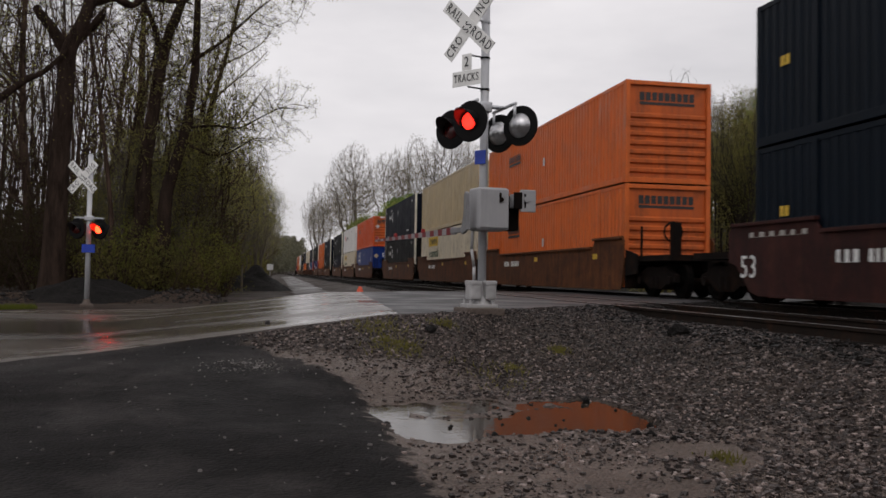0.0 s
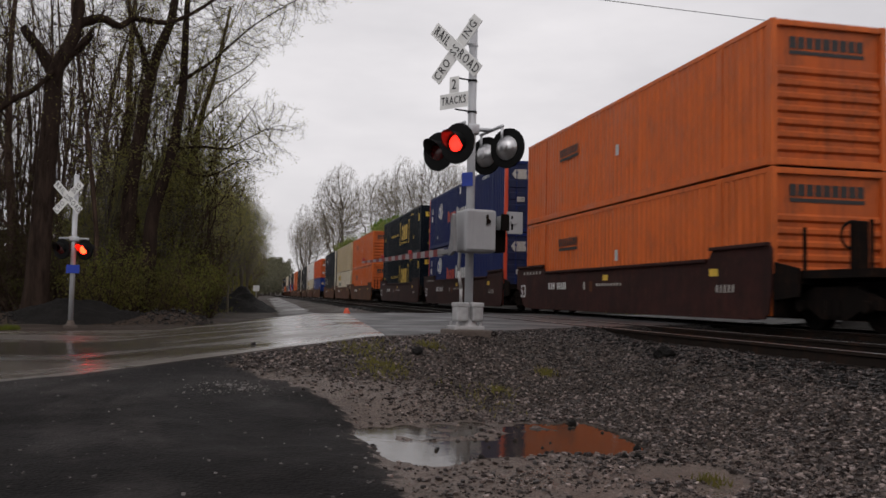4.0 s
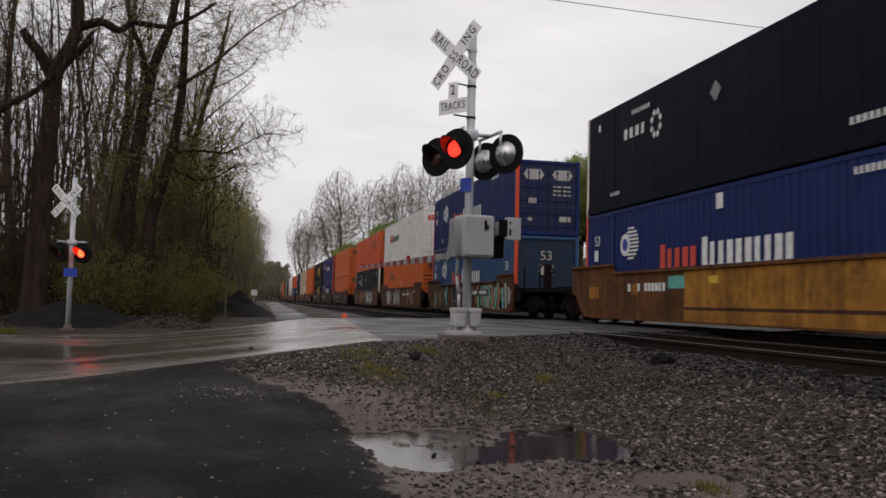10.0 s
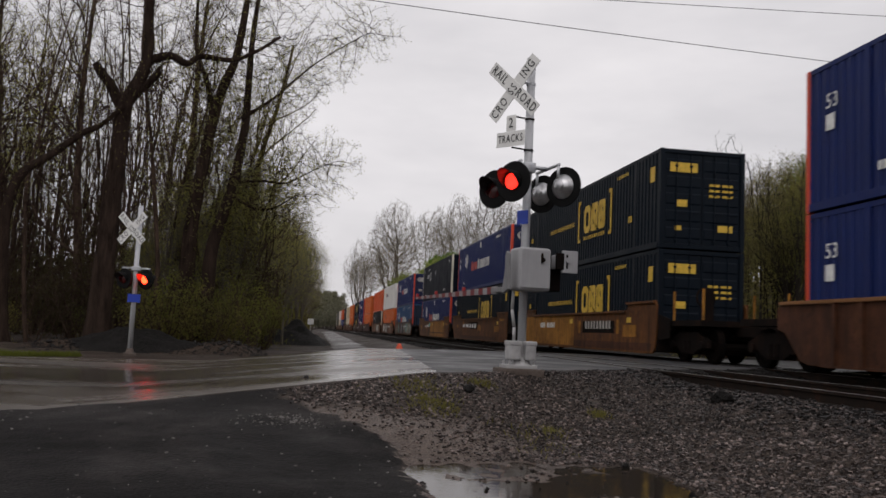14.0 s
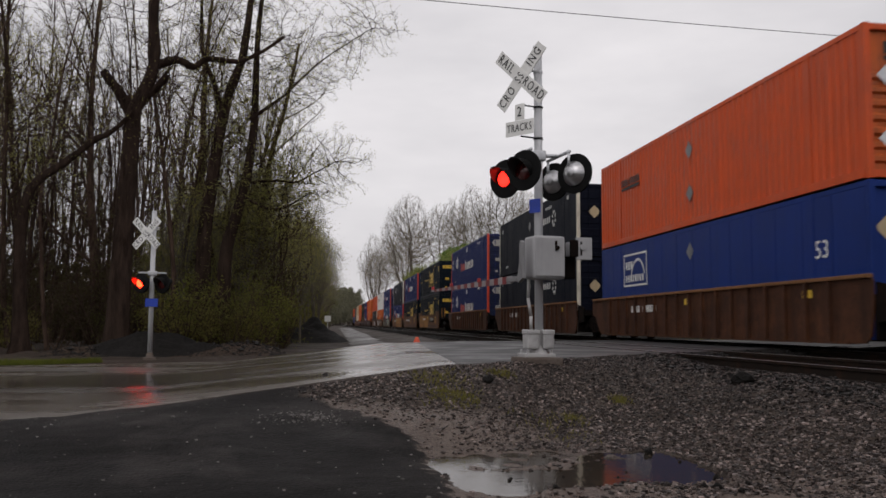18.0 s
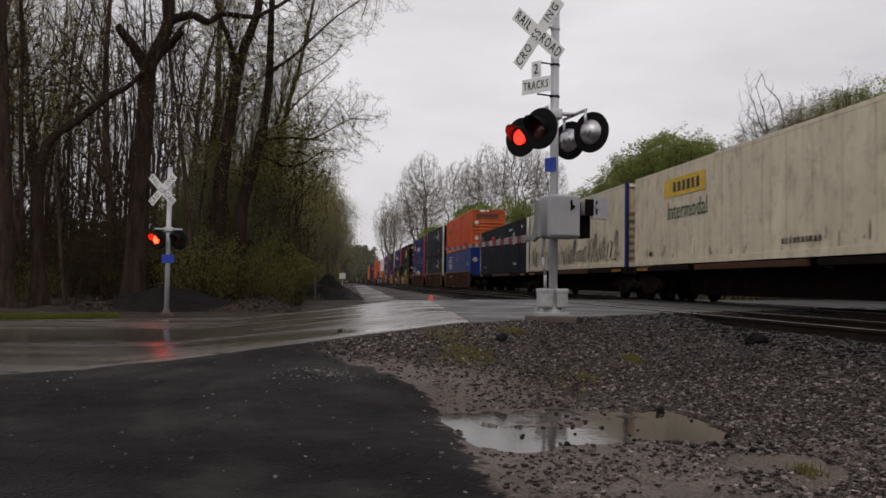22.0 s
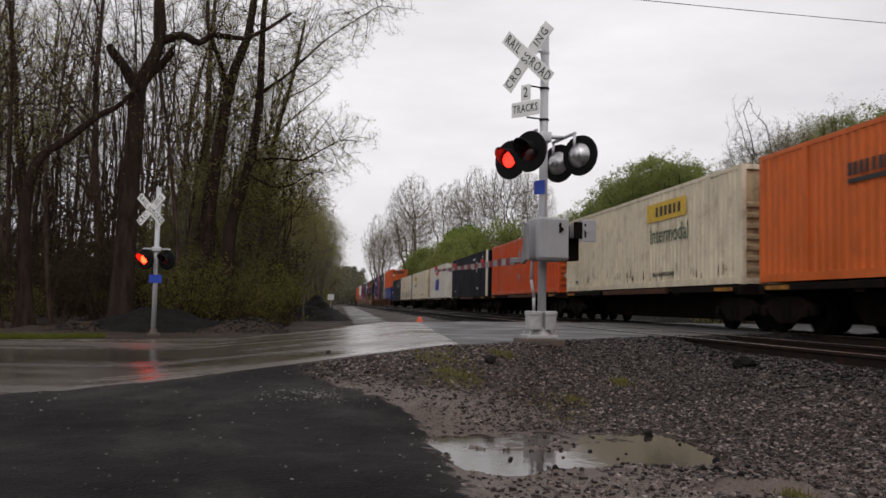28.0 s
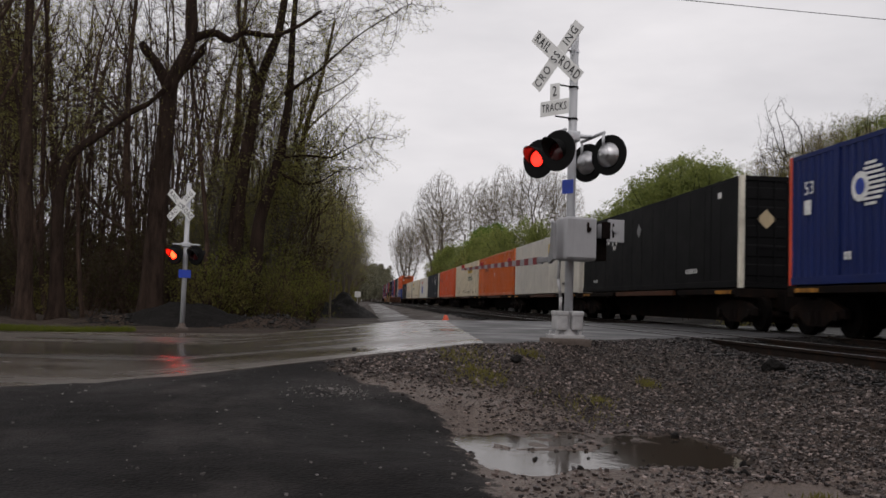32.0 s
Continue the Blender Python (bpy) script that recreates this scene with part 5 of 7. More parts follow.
                if sx < 0 or st["mark"] != "bird_and_blocks":
                    for i in range(4):
                        k.box(c - 0.44 + 0.24 * i, c - 0.24 + 0.24 * i, ye + 0.012, ye + 0.018, CH - 0.72, CH - 0.40)
                    part("door_mark", k, M[m], door)
    container_marks(t, st["mark"], L, hx, st.get("at", 2.7))
    MADE[style] = t
    return t


def truck(parent, y):
    """A two-axle truck: side frames, springs, four wheels."""
    g = Geo()
    g.cbox(-0.9, 0.9, y - 0.22, y + 0.22, 0.45, 0.72, 0.02)
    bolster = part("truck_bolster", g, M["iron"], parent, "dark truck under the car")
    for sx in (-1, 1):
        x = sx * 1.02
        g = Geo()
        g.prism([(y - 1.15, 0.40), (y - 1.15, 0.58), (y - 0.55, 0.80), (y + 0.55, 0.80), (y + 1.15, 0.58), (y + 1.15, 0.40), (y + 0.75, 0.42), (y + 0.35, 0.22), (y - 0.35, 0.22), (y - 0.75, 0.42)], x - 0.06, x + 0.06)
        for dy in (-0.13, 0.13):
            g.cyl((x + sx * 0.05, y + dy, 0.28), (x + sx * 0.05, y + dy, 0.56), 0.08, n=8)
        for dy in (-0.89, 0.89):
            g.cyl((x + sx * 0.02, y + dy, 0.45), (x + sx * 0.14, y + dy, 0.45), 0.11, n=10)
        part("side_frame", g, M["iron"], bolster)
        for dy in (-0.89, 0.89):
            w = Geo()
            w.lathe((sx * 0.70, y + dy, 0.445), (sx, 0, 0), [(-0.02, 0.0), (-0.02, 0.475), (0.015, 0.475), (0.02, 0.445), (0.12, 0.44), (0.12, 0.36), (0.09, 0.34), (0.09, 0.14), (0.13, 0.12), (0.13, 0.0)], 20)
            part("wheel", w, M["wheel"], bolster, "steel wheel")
    rigging(bolster, y)


def rigging(parent, y):
    g = Geo()
    for dy in (-0.42, 0.42):
        g.cbox(-0.95, 0.95, y + dy - 0.07, y + dy + 0.07, 0.22, 0.42, 0.02)
    g.cyl((-0.80, y - 0.89, 0.445), (0.80, y - 0.89, 0.445), 0.085, n=8)
    g.cyl((-0.80, y + 0.89, 0.445), (0.80, y + 0.89, 0.445), 0.085, n=8)
    g.box(-0.5, 0.5, y - 0.75, y + 0.75, 0.62, 0.90)
    part("brake_rigging", g, M["iron"], parent)


def well_side(sx, y, scheme, ribs, rng):
    """One low side wall of a well, with flanges; the ends step up over the trucks."""
    g = Geo()
    x = sx * 1.36
    a, b = (x - 0.02, x + 0.02)
    lip = 1.42 if ribs else 1.64
    g.prism([(y - 7.95, 0.86), (y - 7.85, 0.30), (y - 7.7, 0.17), (y + 7.6, 0.17), (y + 7.9, 0.24), (y + 8.45, 0.80), (y + 8.75, 0.86), (y + 8.75, lip - 0.14), (y + 8.6, lip), (y + 5.75, lip), (y + 5.55, 1.42), (y - 5.55, 1.42), (y - 5.75, lip), (y - 7.85, lip), (y - 7.95, lip - 0.10)], a, b)
    g.box(min(x - sx * 0.2, x + sx * 0.05), max(x - sx * 0.2, x + sx * 0.05), y - 7.2, y + 7.2, 0.15, 0.20)
    if ribs:
        k = -6.6
        while k < 6.7:
            g.box(min(x, x + sx * 0.09), max(x, x + sx * 0.09), y + k - 0.05, y + k + 0.05, 0.20, 1.36)
            k += 0.83
    return g


def top_chords(sx, y, ribs):
    """The flanges along a well's upper edge: one between the raised ends, one on each end."""
    x = sx * 1.36
    for a, b, z in ((-7.9, 8.6, 1.36),) if ribs else ((-5.5, 5.5, 1.36), (-7.85, -5.65, 1.60), (5.65, 8.6, 1.60)):
        g = Geo()
        g.cbox(min(x - sx * 0.03, x + sx * 0.085), max(x - sx * 0.03, x + sx * 0.085), y + a, y + b, z, z + 0.075, 0.012)
        yield g


def spray(x, y, seed, n, paints, cloud):
    """Wild-style lettering: fat slanted strokes with dark outlines over a cloud of colour; gives (paint, shape) pairs."""
    rng = random.Random(seed)
    out = []

    def blob(a, z, w, h, off, k=9):
        g = Geo()
        g.prism([(a + w * (1 + rng.uniform(-0.25, 0.25)) * math.cos(6.283 * i / k), max(0.24, min(1.34, z + h * (1 + rng.uniform(-0.25, 0.25)) * math.sin(6.283 * i / k)))) for i in range(k)], x - 0.002 - off, x)
        return g

    def stroke(p, q, w, off):
        g = Geo()
        d = Vector((q[0] - p[0], q[1] - p[1]))
        e = Vector((-d.y, d.x)).normalized() * w
        g.prism([(a, max(0.24, min(1.35, z))) for a, z in ((p[0] + e.x, p[1] + e.y), (p[0] - e.x * 0.6, p[1] - e.y * 0.6), (q[0] - e.x, q[1] - e.y), (q[0] + e.x * 0.8, q[1] + e.y * 0.8))], x - 0.002 - off, x)
        return g

    for i in range(n):
        out.append((cloud[rng.randrange(len(cloud))], blob(y - i * 0.45, rng.uniform(0.7, 0.95), rng.uniform(0.35, 0.6), rng.uniform(0.34, 0.5), 0.0004 * i)))
    for i in range(n):
        a = y + 0.1 - i * 0.45
        c = paints[rng.randrange(len(paints))]
        for j in range(2):
            p = (a + rng.uniform(-0.25, 0.25), rng.uniform(0.26, 0.5))
            q = (a + rng.uniform(-0.35, 0.35), rng.uniform(1.05, 1.34))
            off = 0.006 + 0.0012 * (2 * i + j)
            out.append(("markblack", stroke(p, q, 0.19, off)))
            out.append((c, stroke(p, q, 0.135, off + 0.0006)))
        if rng.random() < 0.5:
            out.append(("spraygrey", stroke((a - 0.2, rng.uniform(0.5, 1.1)), (a + 0.15, rng.uniform(0.6, 1.2)), 0.03, 0.006 + 0.0012 * (2 * i + 2))))
    return out


def well_car(scheme, ribs, graffiti, offsets):
    """Three wells joined over shared trucks; offsets: where the well centres lie along the car."""
    names = {"maroon": "maroon", "brown": "rust-brown", "mustard": "faded mustard-yellow", "rust": "ribbed rusty"}
    t = thing("well_car", names[scheme] + " articulated well car of the freight train" + (" with sprayed graffiti" if graffiti else ""), "railcar", group="cars of the train")
    rng = random.Random(len(scheme))
    for k_well, y in enumerate(offsets):
        for sx in (-1, 1):
            side = part("well_side", well_side(sx, y, scheme, ribs, rng), M["ochre" if scheme == "mustard" else scheme], t)
            for g in top_chords(sx, y, ribs):
                part("top_chord", g, M[{"rust": "chord", "mustard": "ochre"}.get(scheme, scheme)], side)
            if sx < 0:
                x = -1.385
                if scheme == "mustard":
                    plan = ((("mustard", 1.5, -5.85, 0.20, 1.35), ("mustard", 7.3, 6.6, 0.72, 1.05), ("mustard", 4.4, 4.0, 0.8, 1.1), ("mustard", -6.5, -7.4, 1.05, 1.2), ("markteal", 2.3, 1.5, 0.95, 1.25), ("rust", 1.5, -5.85, 0.45, 0.52)),
                            (("iron", 2.35, -0.3, 0.80, 1.22), ("mustard", -0.35, -1.3, 0.72, 1.02), ("mustard", -4.95, -6.1, 0.66, 0.98), ("mustard", 6.9, 6.3, 0.9, 1.05), ("mustard", 4.6, 4.25, 1.08, 1.28), ("rust", 5.4, -5.4, 0.22, 0.40), ("mustard", -6.3, -7.3, 1.22, 1.34)),
                            (("mustard", 7.24, -0.15, 0.24, 1.35), ("iron", -1.2, -4.5, 0.72, 1.12), ("mustard", -0.7, -0.95, 0.7, 1.15), ("mustard", -4.7, -4.95, 0.7, 1.15), ("mustard", -5.3, -6.4, 0.62, 0.98), ("rust", -0.2, -7.6, 0.22, 0.45)))[k_well]
                    for m, a, b, z0, z1 in plan:
                        g = Geo()
                        g.box(x - (0.003 if z1 - z0 > 0.5 else 0.006), x, y + b, y + a, z0, z1)
                        part("repainted_panel", g, M[m], side, {"rust": "rusty lower panel", "mustard": "yellow painted panel", "iron": "dark emblem panel", "markteal": "teal sprayed patch"}[m])
                    if k_well:
                        a = (2.15, -1.5)[k_well - 1]
                        part("emblem_mark", bars(x - 0.006, y + a, 0.86, (3, 9)[k_well - 1], (0.75, 0.31)[k_well - 1], 0.26, 0.35), M["markwhite" if k_well == 1 else "spraygrey"], side)
                k = lettering("53", 0.66) if scheme == "maroon" else None
                if k:
                    part("length_mark", k.moved(Matrix.Translation((x, y + 7.95, 0.74)) @ pose(0, 0, 0, 0, 0, -90)), M["markwhite"], side)
                    part("number_mark", bars(x, y + 5.1, 0.82, 3, 0.23, 0.22, 0.4), M["markwhite"], side)
                    part("number_mark", bars(x, y + 4.25, 0.82, 5, 0.18, 0.22, 0.42), M["markwhite"], side)
                    part("small_lettering", bars(x, y + 7.9, 1.36, 6, 0.36, 0.10, 0.5), M["spraygrey"], side)
                    part("class_mark", bars(x, y + 1.9, 0.80, 1, 0.20, 0.22), M["spraygrey"], side)
                    part("small_lettering", bars(x, y + 0.9, 0.90, 9, 0.21, 0.07, 0.4), M["spraygrey"], side)
                    part("small_lettering", bars(x, y - 5.9, 0.70, 5, 0.16, 0.16, 0.5), M["spraygrey"], side)
                    part("wheel_mark", bars(x, y + 1.4, 0.74, 1, 0.34, 0.30, 0.2), M["brown"], side)
                elif not graffiti:
                    part("number_mark", bars(x, y + 4.6, 0.9, 4, 0.2, 0.2), M["markwhite"], side)
                    part("number_mark", bars(x, y + 3.6, 0.9, 6, 0.2, 0.2), M["markwhite"], side)
                part("reflector_patch", bars(x, y + 0.4, 1.05, 1, 0.55, 0.16), M["markyellow"], side)
                part("reflector_patch", bars(x, y - 5.6, 1.05, 1, 0.55, 0.16), M["markyellow"], side)
                if graffiti:
                    grey, tan, bright = ("spraygrey", "markwhite", "spraygrey"), ("rust", "ochre", "sprayorange"), ("markteal", "markteal", "sprayorange", "spraygrey")
                    for at, n, paints, cloud in (((3.2, 6, tan, tan), (-0.6, 11, grey, ("iron", "rust")), (6.8, 4, tan, ("ochre", "rust"))),
                                                 ((5.1, 5, grey, ("rust", "brown")), (1.8, 6, grey, ("brown", "rust")), (-3.6, 5, tan, ("brown", "rust"))),
                                                 ((6.4, 7, ("ochre", "markteal", "mustard"), ("ochre", "brown")), (2.2, 9, ("sprayviolet", "iron", "spraygrey"), ("sprayviolet", "sprayviolet", "rust")), (-2.7, 11, bright, ("spraygrey", "sprayorange", "iron"))))[k_well]:
                        for m, g in spray(x, y + at, int(y * 7 + at * 10) + 50, n, paints, cloud):
                            part("graffiti", g, M[m], side)
                    g = Geo()
                    g.box(x - 0.034, x, y - 4.4, y - 1.6, 0.84, 1.10)
                    part("number_panel", g, M["markblack"], side)
                    part("number_mark", bars(x - 0.034, y - 1.8, 0.9, 4, 0.22, 0.15, 0.2), M["markwhite"], side)
                    part("number_mark", bars(x - 0.034, y - 3.0, 0.9, 6, 0.2, 0.15, 0.2), M["markwhite"], side)
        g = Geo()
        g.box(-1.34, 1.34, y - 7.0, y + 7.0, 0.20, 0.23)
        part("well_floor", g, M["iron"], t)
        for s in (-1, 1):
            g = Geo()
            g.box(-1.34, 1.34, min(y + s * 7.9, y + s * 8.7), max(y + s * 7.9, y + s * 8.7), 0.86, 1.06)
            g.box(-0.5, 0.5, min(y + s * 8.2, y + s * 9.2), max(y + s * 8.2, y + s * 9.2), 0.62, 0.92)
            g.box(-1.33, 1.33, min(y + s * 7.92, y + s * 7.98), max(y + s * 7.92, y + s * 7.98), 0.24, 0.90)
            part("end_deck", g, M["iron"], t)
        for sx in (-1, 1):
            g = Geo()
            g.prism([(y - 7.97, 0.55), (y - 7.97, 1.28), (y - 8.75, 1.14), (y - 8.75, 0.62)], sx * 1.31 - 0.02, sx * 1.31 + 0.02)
            part("end_sill", g, M["iron"], t, "dark plate over the truck")
    ends = sorted(offsets)
    for y in [ends[0] - 9.4, (ends[0] + ends[1]) / 2, (ends[1] + ends[2]) / 2, ends[2] + 9.4]:
        truck(t, y)
    for s, y in ((-1, ends[0] - 9.6), (1, ends[2] + 9.6)):
        g = Geo()
        g.box(-1.25, 1.25, y - 1.0, y + 1.0, 0.95, 1.10)
        g.box(-0.2, 0.2, min(y, y + s * 2.6), max(y, y + s * 2.6), 0.72, 0.95)
        part("coupler_platform", g, M["iron"], t)
        if ribs or s > 0:
            continue
        g = Geo()
        g.cbox(-0.58, -0.32, y - s * 0.35 - 0.1, y - s * 0.35 + 0.1, 1.1, 2.0, 0.03)
        part("brake_stand", g, M["iron"], t, "dark brake stand")
        g = Geo()
        g.lathe((-0.45, y - s * 0.47, 1.75), (0, 1, 0), [(0, 0.26), (0.03, 0.29), (0.06, 0.26), (0.03, 0.23), (0, 0.26)], 16)
        part("brake_wheel", g, M["iron"], t)
        for x in (-1.2, 1.15):
            for dy in (-0.9, 0.9):
                g = Geo()
                g.box(x, x + 0.05, y + dy - 0.025, y + dy + 0.025, 1.1, 1.9)
                part("handrail_post", g, M["mustard"] if scheme == "mustard" else M["iron"], t)
    return t


def spine_car(lengths):
    """A skeleton car for one box: centre beam, cross arms, edge sills and trucks at both ends."""
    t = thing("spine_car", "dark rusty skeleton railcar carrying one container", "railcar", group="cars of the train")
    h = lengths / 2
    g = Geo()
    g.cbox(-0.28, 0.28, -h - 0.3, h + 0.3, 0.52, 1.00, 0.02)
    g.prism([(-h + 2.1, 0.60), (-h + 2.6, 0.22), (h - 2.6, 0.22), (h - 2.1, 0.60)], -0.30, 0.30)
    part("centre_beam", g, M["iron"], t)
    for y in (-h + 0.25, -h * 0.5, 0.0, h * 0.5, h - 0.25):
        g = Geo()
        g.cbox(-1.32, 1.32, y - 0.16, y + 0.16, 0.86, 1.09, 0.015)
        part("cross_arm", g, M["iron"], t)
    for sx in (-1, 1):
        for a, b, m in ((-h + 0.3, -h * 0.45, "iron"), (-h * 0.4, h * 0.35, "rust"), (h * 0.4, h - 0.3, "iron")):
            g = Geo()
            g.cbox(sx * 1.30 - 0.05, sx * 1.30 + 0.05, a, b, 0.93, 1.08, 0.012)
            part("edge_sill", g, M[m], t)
    for a in (-h + 0.5, h - 1.5):
        g = Geo()
        g.box(-1.36, -1.352, a, a + 1.0, 0.95, 1.04)
        part("reflector_strip", g, M["mustard"], t)
    for y in (-h + 0.9, h - 0.9):
        truck(t, y)
    return t


# boxes behind one another: distance along the line at the start, upper, lower
STACKS = [
    (366.0, "orange", "navy"), (347.5, "tan", "orange"), (329.0, "navy", "blue"),
    (307.0, "orange", "orange"), (288.5, "white", "cream"), (270.0, "teal", "navy"),
    (248.0, "navy", "orange"), (229.5, "cream", "black"), (211.0, "navy", "light_blue"),
    (189.0, "black", "blue"), (170.5, "orange", "orange"), (152.0, "navy", "black"),
    (129.0, "black", "navy"), (110.4, "white", "cream"), (92.0, "orange_plain", "royal"),
    (67.2, "navy", "black"), (48.7, "tan", "cream"), (30.9, "orange", "orange"),
    (8.5, "teal", "teal"), (-9.97, "blue", "blue"), (-28.7, "orange", "orange"),
    (-51.7, "red_orange", "black"), (-70.2, "white", "orange"), (-89.05, "blue", "light_blue"),
    (-112.1, "navy", "blue"), (-130.65, "blue", "teal"), (-149.7, "teal", "teal"),
    (-172.9, "blue", "blue"), (-192.5, "navy_rear", "navy_rear"), (-211.3, "orange_plain", "royal"),
]
SCHEMES = [("brown", False, False), ("brown", False, False), ("rust", True, False), ("brown", False, False), ("brown", False, False), ("brown", False, False),
           ("maroon", False, False), ("brown", False, True), ("mustard", False, False), ("rust", True, False)]
SINGLES = [(-231.7, "navy_rear"), (-248.0, "cream_tagged"), (-264.65, "cream"), (-281.55, "reefer"), (-299.05, "navy_rear"), (-316.8, "orange_plain"),
           (-333.85, "cream_rear"), (-350.4, "orange"), (-366.7, "cream_plate"), (-383.15, "black"), (-401.4, "blue"), (-418.5, "orange")]
# seconds and metres that the train has gone
GONE = [(0, 0.00), (2, 25.76), (4, 51.76), (6, 77.45), (8, 103.11), (10, 129.09), (12, 155.12), (14, 181.29), (16, 207.70), (18, 233.77), (20, 259.57), (22, 285.22), (24, 310.67), (26, 336.08), (28, 361.55), (30, 386.85), (32, 412.61)]
ROLLING = []


def build_train():
    for i, (scheme, ribs, tags) in enumerate(SCHEMES):
        trio = STACKS[3 * i:3 * i + 3]
        mid = trio[1][0]
        ROLLING.append((well_car(scheme, ribs, tags, [s - mid for s, _, _ in trio]), mid, 0.0))
        for s, up, low in trio:
            ROLLING.append((container(low), s, 0.24))
            ROLLING.append((container(up), s, 0.24 + CH + 0.02))
    long_one, short_one = spine_car(15.9), None
    for i, (s, style) in enumerate(SINGLES):
        if style == "reefer":
            car = spine_car(14.6)
        else:
            car = long_one if i == 0 else copy_thing(long_one, Matrix.Identity(4))
        ROLLING.append((car, s, 0.0))
        ROLLING.append((container(style), s, 1.10))


# ---- trees ----
def tube(g, pts, radii, n):
    """One limb as a single skin through its points."""
    u = (pts[1] - pts[0]).orthogonal().normalized()
    vs = []
    for i, p in enumerate(pts):
        d = (pts[min(i + 1, len(pts) - 1)] - pts[max(i - 1, 0)]).normalized()
        u = (u - d * u.dot(d)).normalized()
        w = d.cross(u)
        vs += [tuple(p + (u * math.cos(6.2832 * k / n) + w * math.sin(6.2832 * k / n)) * radii[i]) for k in range(n)]
    g.add(vs, [(j * n + k, j * n + (k + 1) % n, (j + 1) * n + (k + 1) % n, (j + 1) * n + k) for j in range(len(pts) - 1) for k in range(n)])


def grow(wood, tips, p, d, length, r, level, rng, spec):
    """One tapered limb, with smaller limbs leaving it."""
    n = spec["pieces"][level]
    wander = spec["wander"][level]
    p, d = Vector(p), Vector(d).normalized()
    pts, radii = [p.copy()], [r]
    for i in range(n):
        f1 = (i + 1) / n
        q = p + d * (length / n)
        r1 = r * (1 - 0.72 * f1)
        pts.append(q)
        radii.append(r1)
        if level < spec["levels"]:
            kids = spec["kids"][level]
            start = spec["bare"][level]
            if f1 > start:
                for _ in range(max(1, round(kids / (n * (1 - start))))):
                    a = rng.uniform(0, 6.283)
                    u = d.orthogonal().normalized()
                    u = (u * math.cos(a) + d.cross(u) * math.sin(a)).normalized()
                    ang = rng.uniform(*spec["fork"][level])
                    nd = d * math.cos(ang) + u * math.sin(ang) + Vector((0, 0, spec["lift"]))
                    k = rng.uniform(0.55, 1.0) * (1 - 0.55 * f1)
                    grow(wood, tips, p.lerp(q, rng.random()), nd, length * spec["ratio"][level] * k, max(spec.get("twig", 0.008), r1 * spec.get("thin", 0.5)), level + 1, rng, spec)
        else:
            tips.append(q.copy())
        p = q
        d = (d + Vector((rng.uniform(-1, 1), rng.uniform(-1, 1), rng.uniform(-0.6, 0.9))) * wander).normalized()
    tube(wood, pts, radii, spec["sides"][level])


def branch_out(wood, chains, goals, step_len, reach, kill, twig, sides=3, cap=0.12, rise=0.0, spurs=2, rng=None):
    """Branches that grow from given chains of points towards the free places of a crown, fork as they go, and thicken back to the limb. Gives the tips."""
    pos = [tuple(p) for chain in chains for p in chain]
    parent, forks = [-1] * len(pos), [0] * len(pos)
    roots = len(pos)
    goals = np.array(goals)
    near, far = np.full(len(goals), -1), np.full(len(goals), 1e9)
    fresh = np.arange(roots)
    for _ in range(140):
        pts = np.array(pos)
        for lo in range(0, len(fresh), 400):
            ids = fresh[lo:lo + 400]
            d = np.linalg.norm(goals[:, None, :] - pts[ids][None, :, :], axis=2)
            k = d.argmin(1)
            best = d[np.arange(len(goals)), k]
            closer = best < far
            far[closer], near[closer] = best[closer], ids[k[closer]]
        left = far > kill
        goals, near, far = goals[left], near[left], far[left]
        use = far < reach
        if not use.any():
            break
        pull, count = np.zeros_like(pts), np.zeros(len(pts))
        np.add.at(pull, near[use], (goals[use] - pts[near[use]]) / far[use][:, None])
        np.add.at(count, near[use], 1)
        ids = np.unique(near[use])
        ids = ids[np.array(forks)[ids] < np.where(ids < roots, 4, 2)]
        if not len(ids):
            break
        way = pull[ids] / count[ids][:, None]
        way[:, 2] += rise
        size = np.linalg.norm(way, axis=1)
        good = size > 0.22
        if not good.any():
            break
        ids, way = ids[good], way[good] / size[good][:, None]
        grown = pts[ids] + step_len * way + np.array([[rng.gauss(0, 0.08) * step_len for _ in range(3)] for _ in ids])
        start = len(pos)
        for q, p in zip(grown, ids):
            pos.append(tuple(q))
            parent.append(int(p))
            forks.append(0)
            forks[p] += 1
        fresh = np.arange(start, len(pos))
        if len(pos) > 24000:
            break
    kids = [[] for _ in pos]
    for k in range(roots, len(pos)):
        kids[parent[k]].append(k)
    r = [0.0] * len(pos)
    for k in range(len(pos) - 1, -1, -1):
        r[k] = min(cap, sum(r[c] ** 2.3 for c in kids[k]) ** (1 / 2.3)) if kids[k] else twig
    tips = []
    for k in range(len(pos)):
        starts = kids[k] if k < roots else sorted(kids[k], key=lambda c: -r[c])[1:]
        for c in starts:
            line, radii = [Vector(pos[k])], [min(r[k], r[c] * 1.15)]
            while True:
                line.append(Vector(pos[c]))
                radii.append(r[c])
                if not kids[c]:
                    break
                c = max(kids[c], key=lambda e: r[e])
            radii[-1] *= 0.5
            tube(wood, line, radii, sides if radii[0] < 0.035 else 5)
            tips.append(line[-1])
            for e, q in enumerate(line[1:]):
                for _ in range(spurs if radii[e + 1] < twig * 3 else 0):
                    d = Vector((rng.gauss(0, 1), rng.gauss(0, 1), rng.gauss(0.2, 0.9))).normalized()
                    d = (d + (q - line[e]).normalized() * 0.7) * step_len * rng.uniform(0.5, 1.1)
                    tube(wood, [q, q + d], [twig * 0.7, twig * 0.4], 3)
                    tips.append(q + d)
    return tips


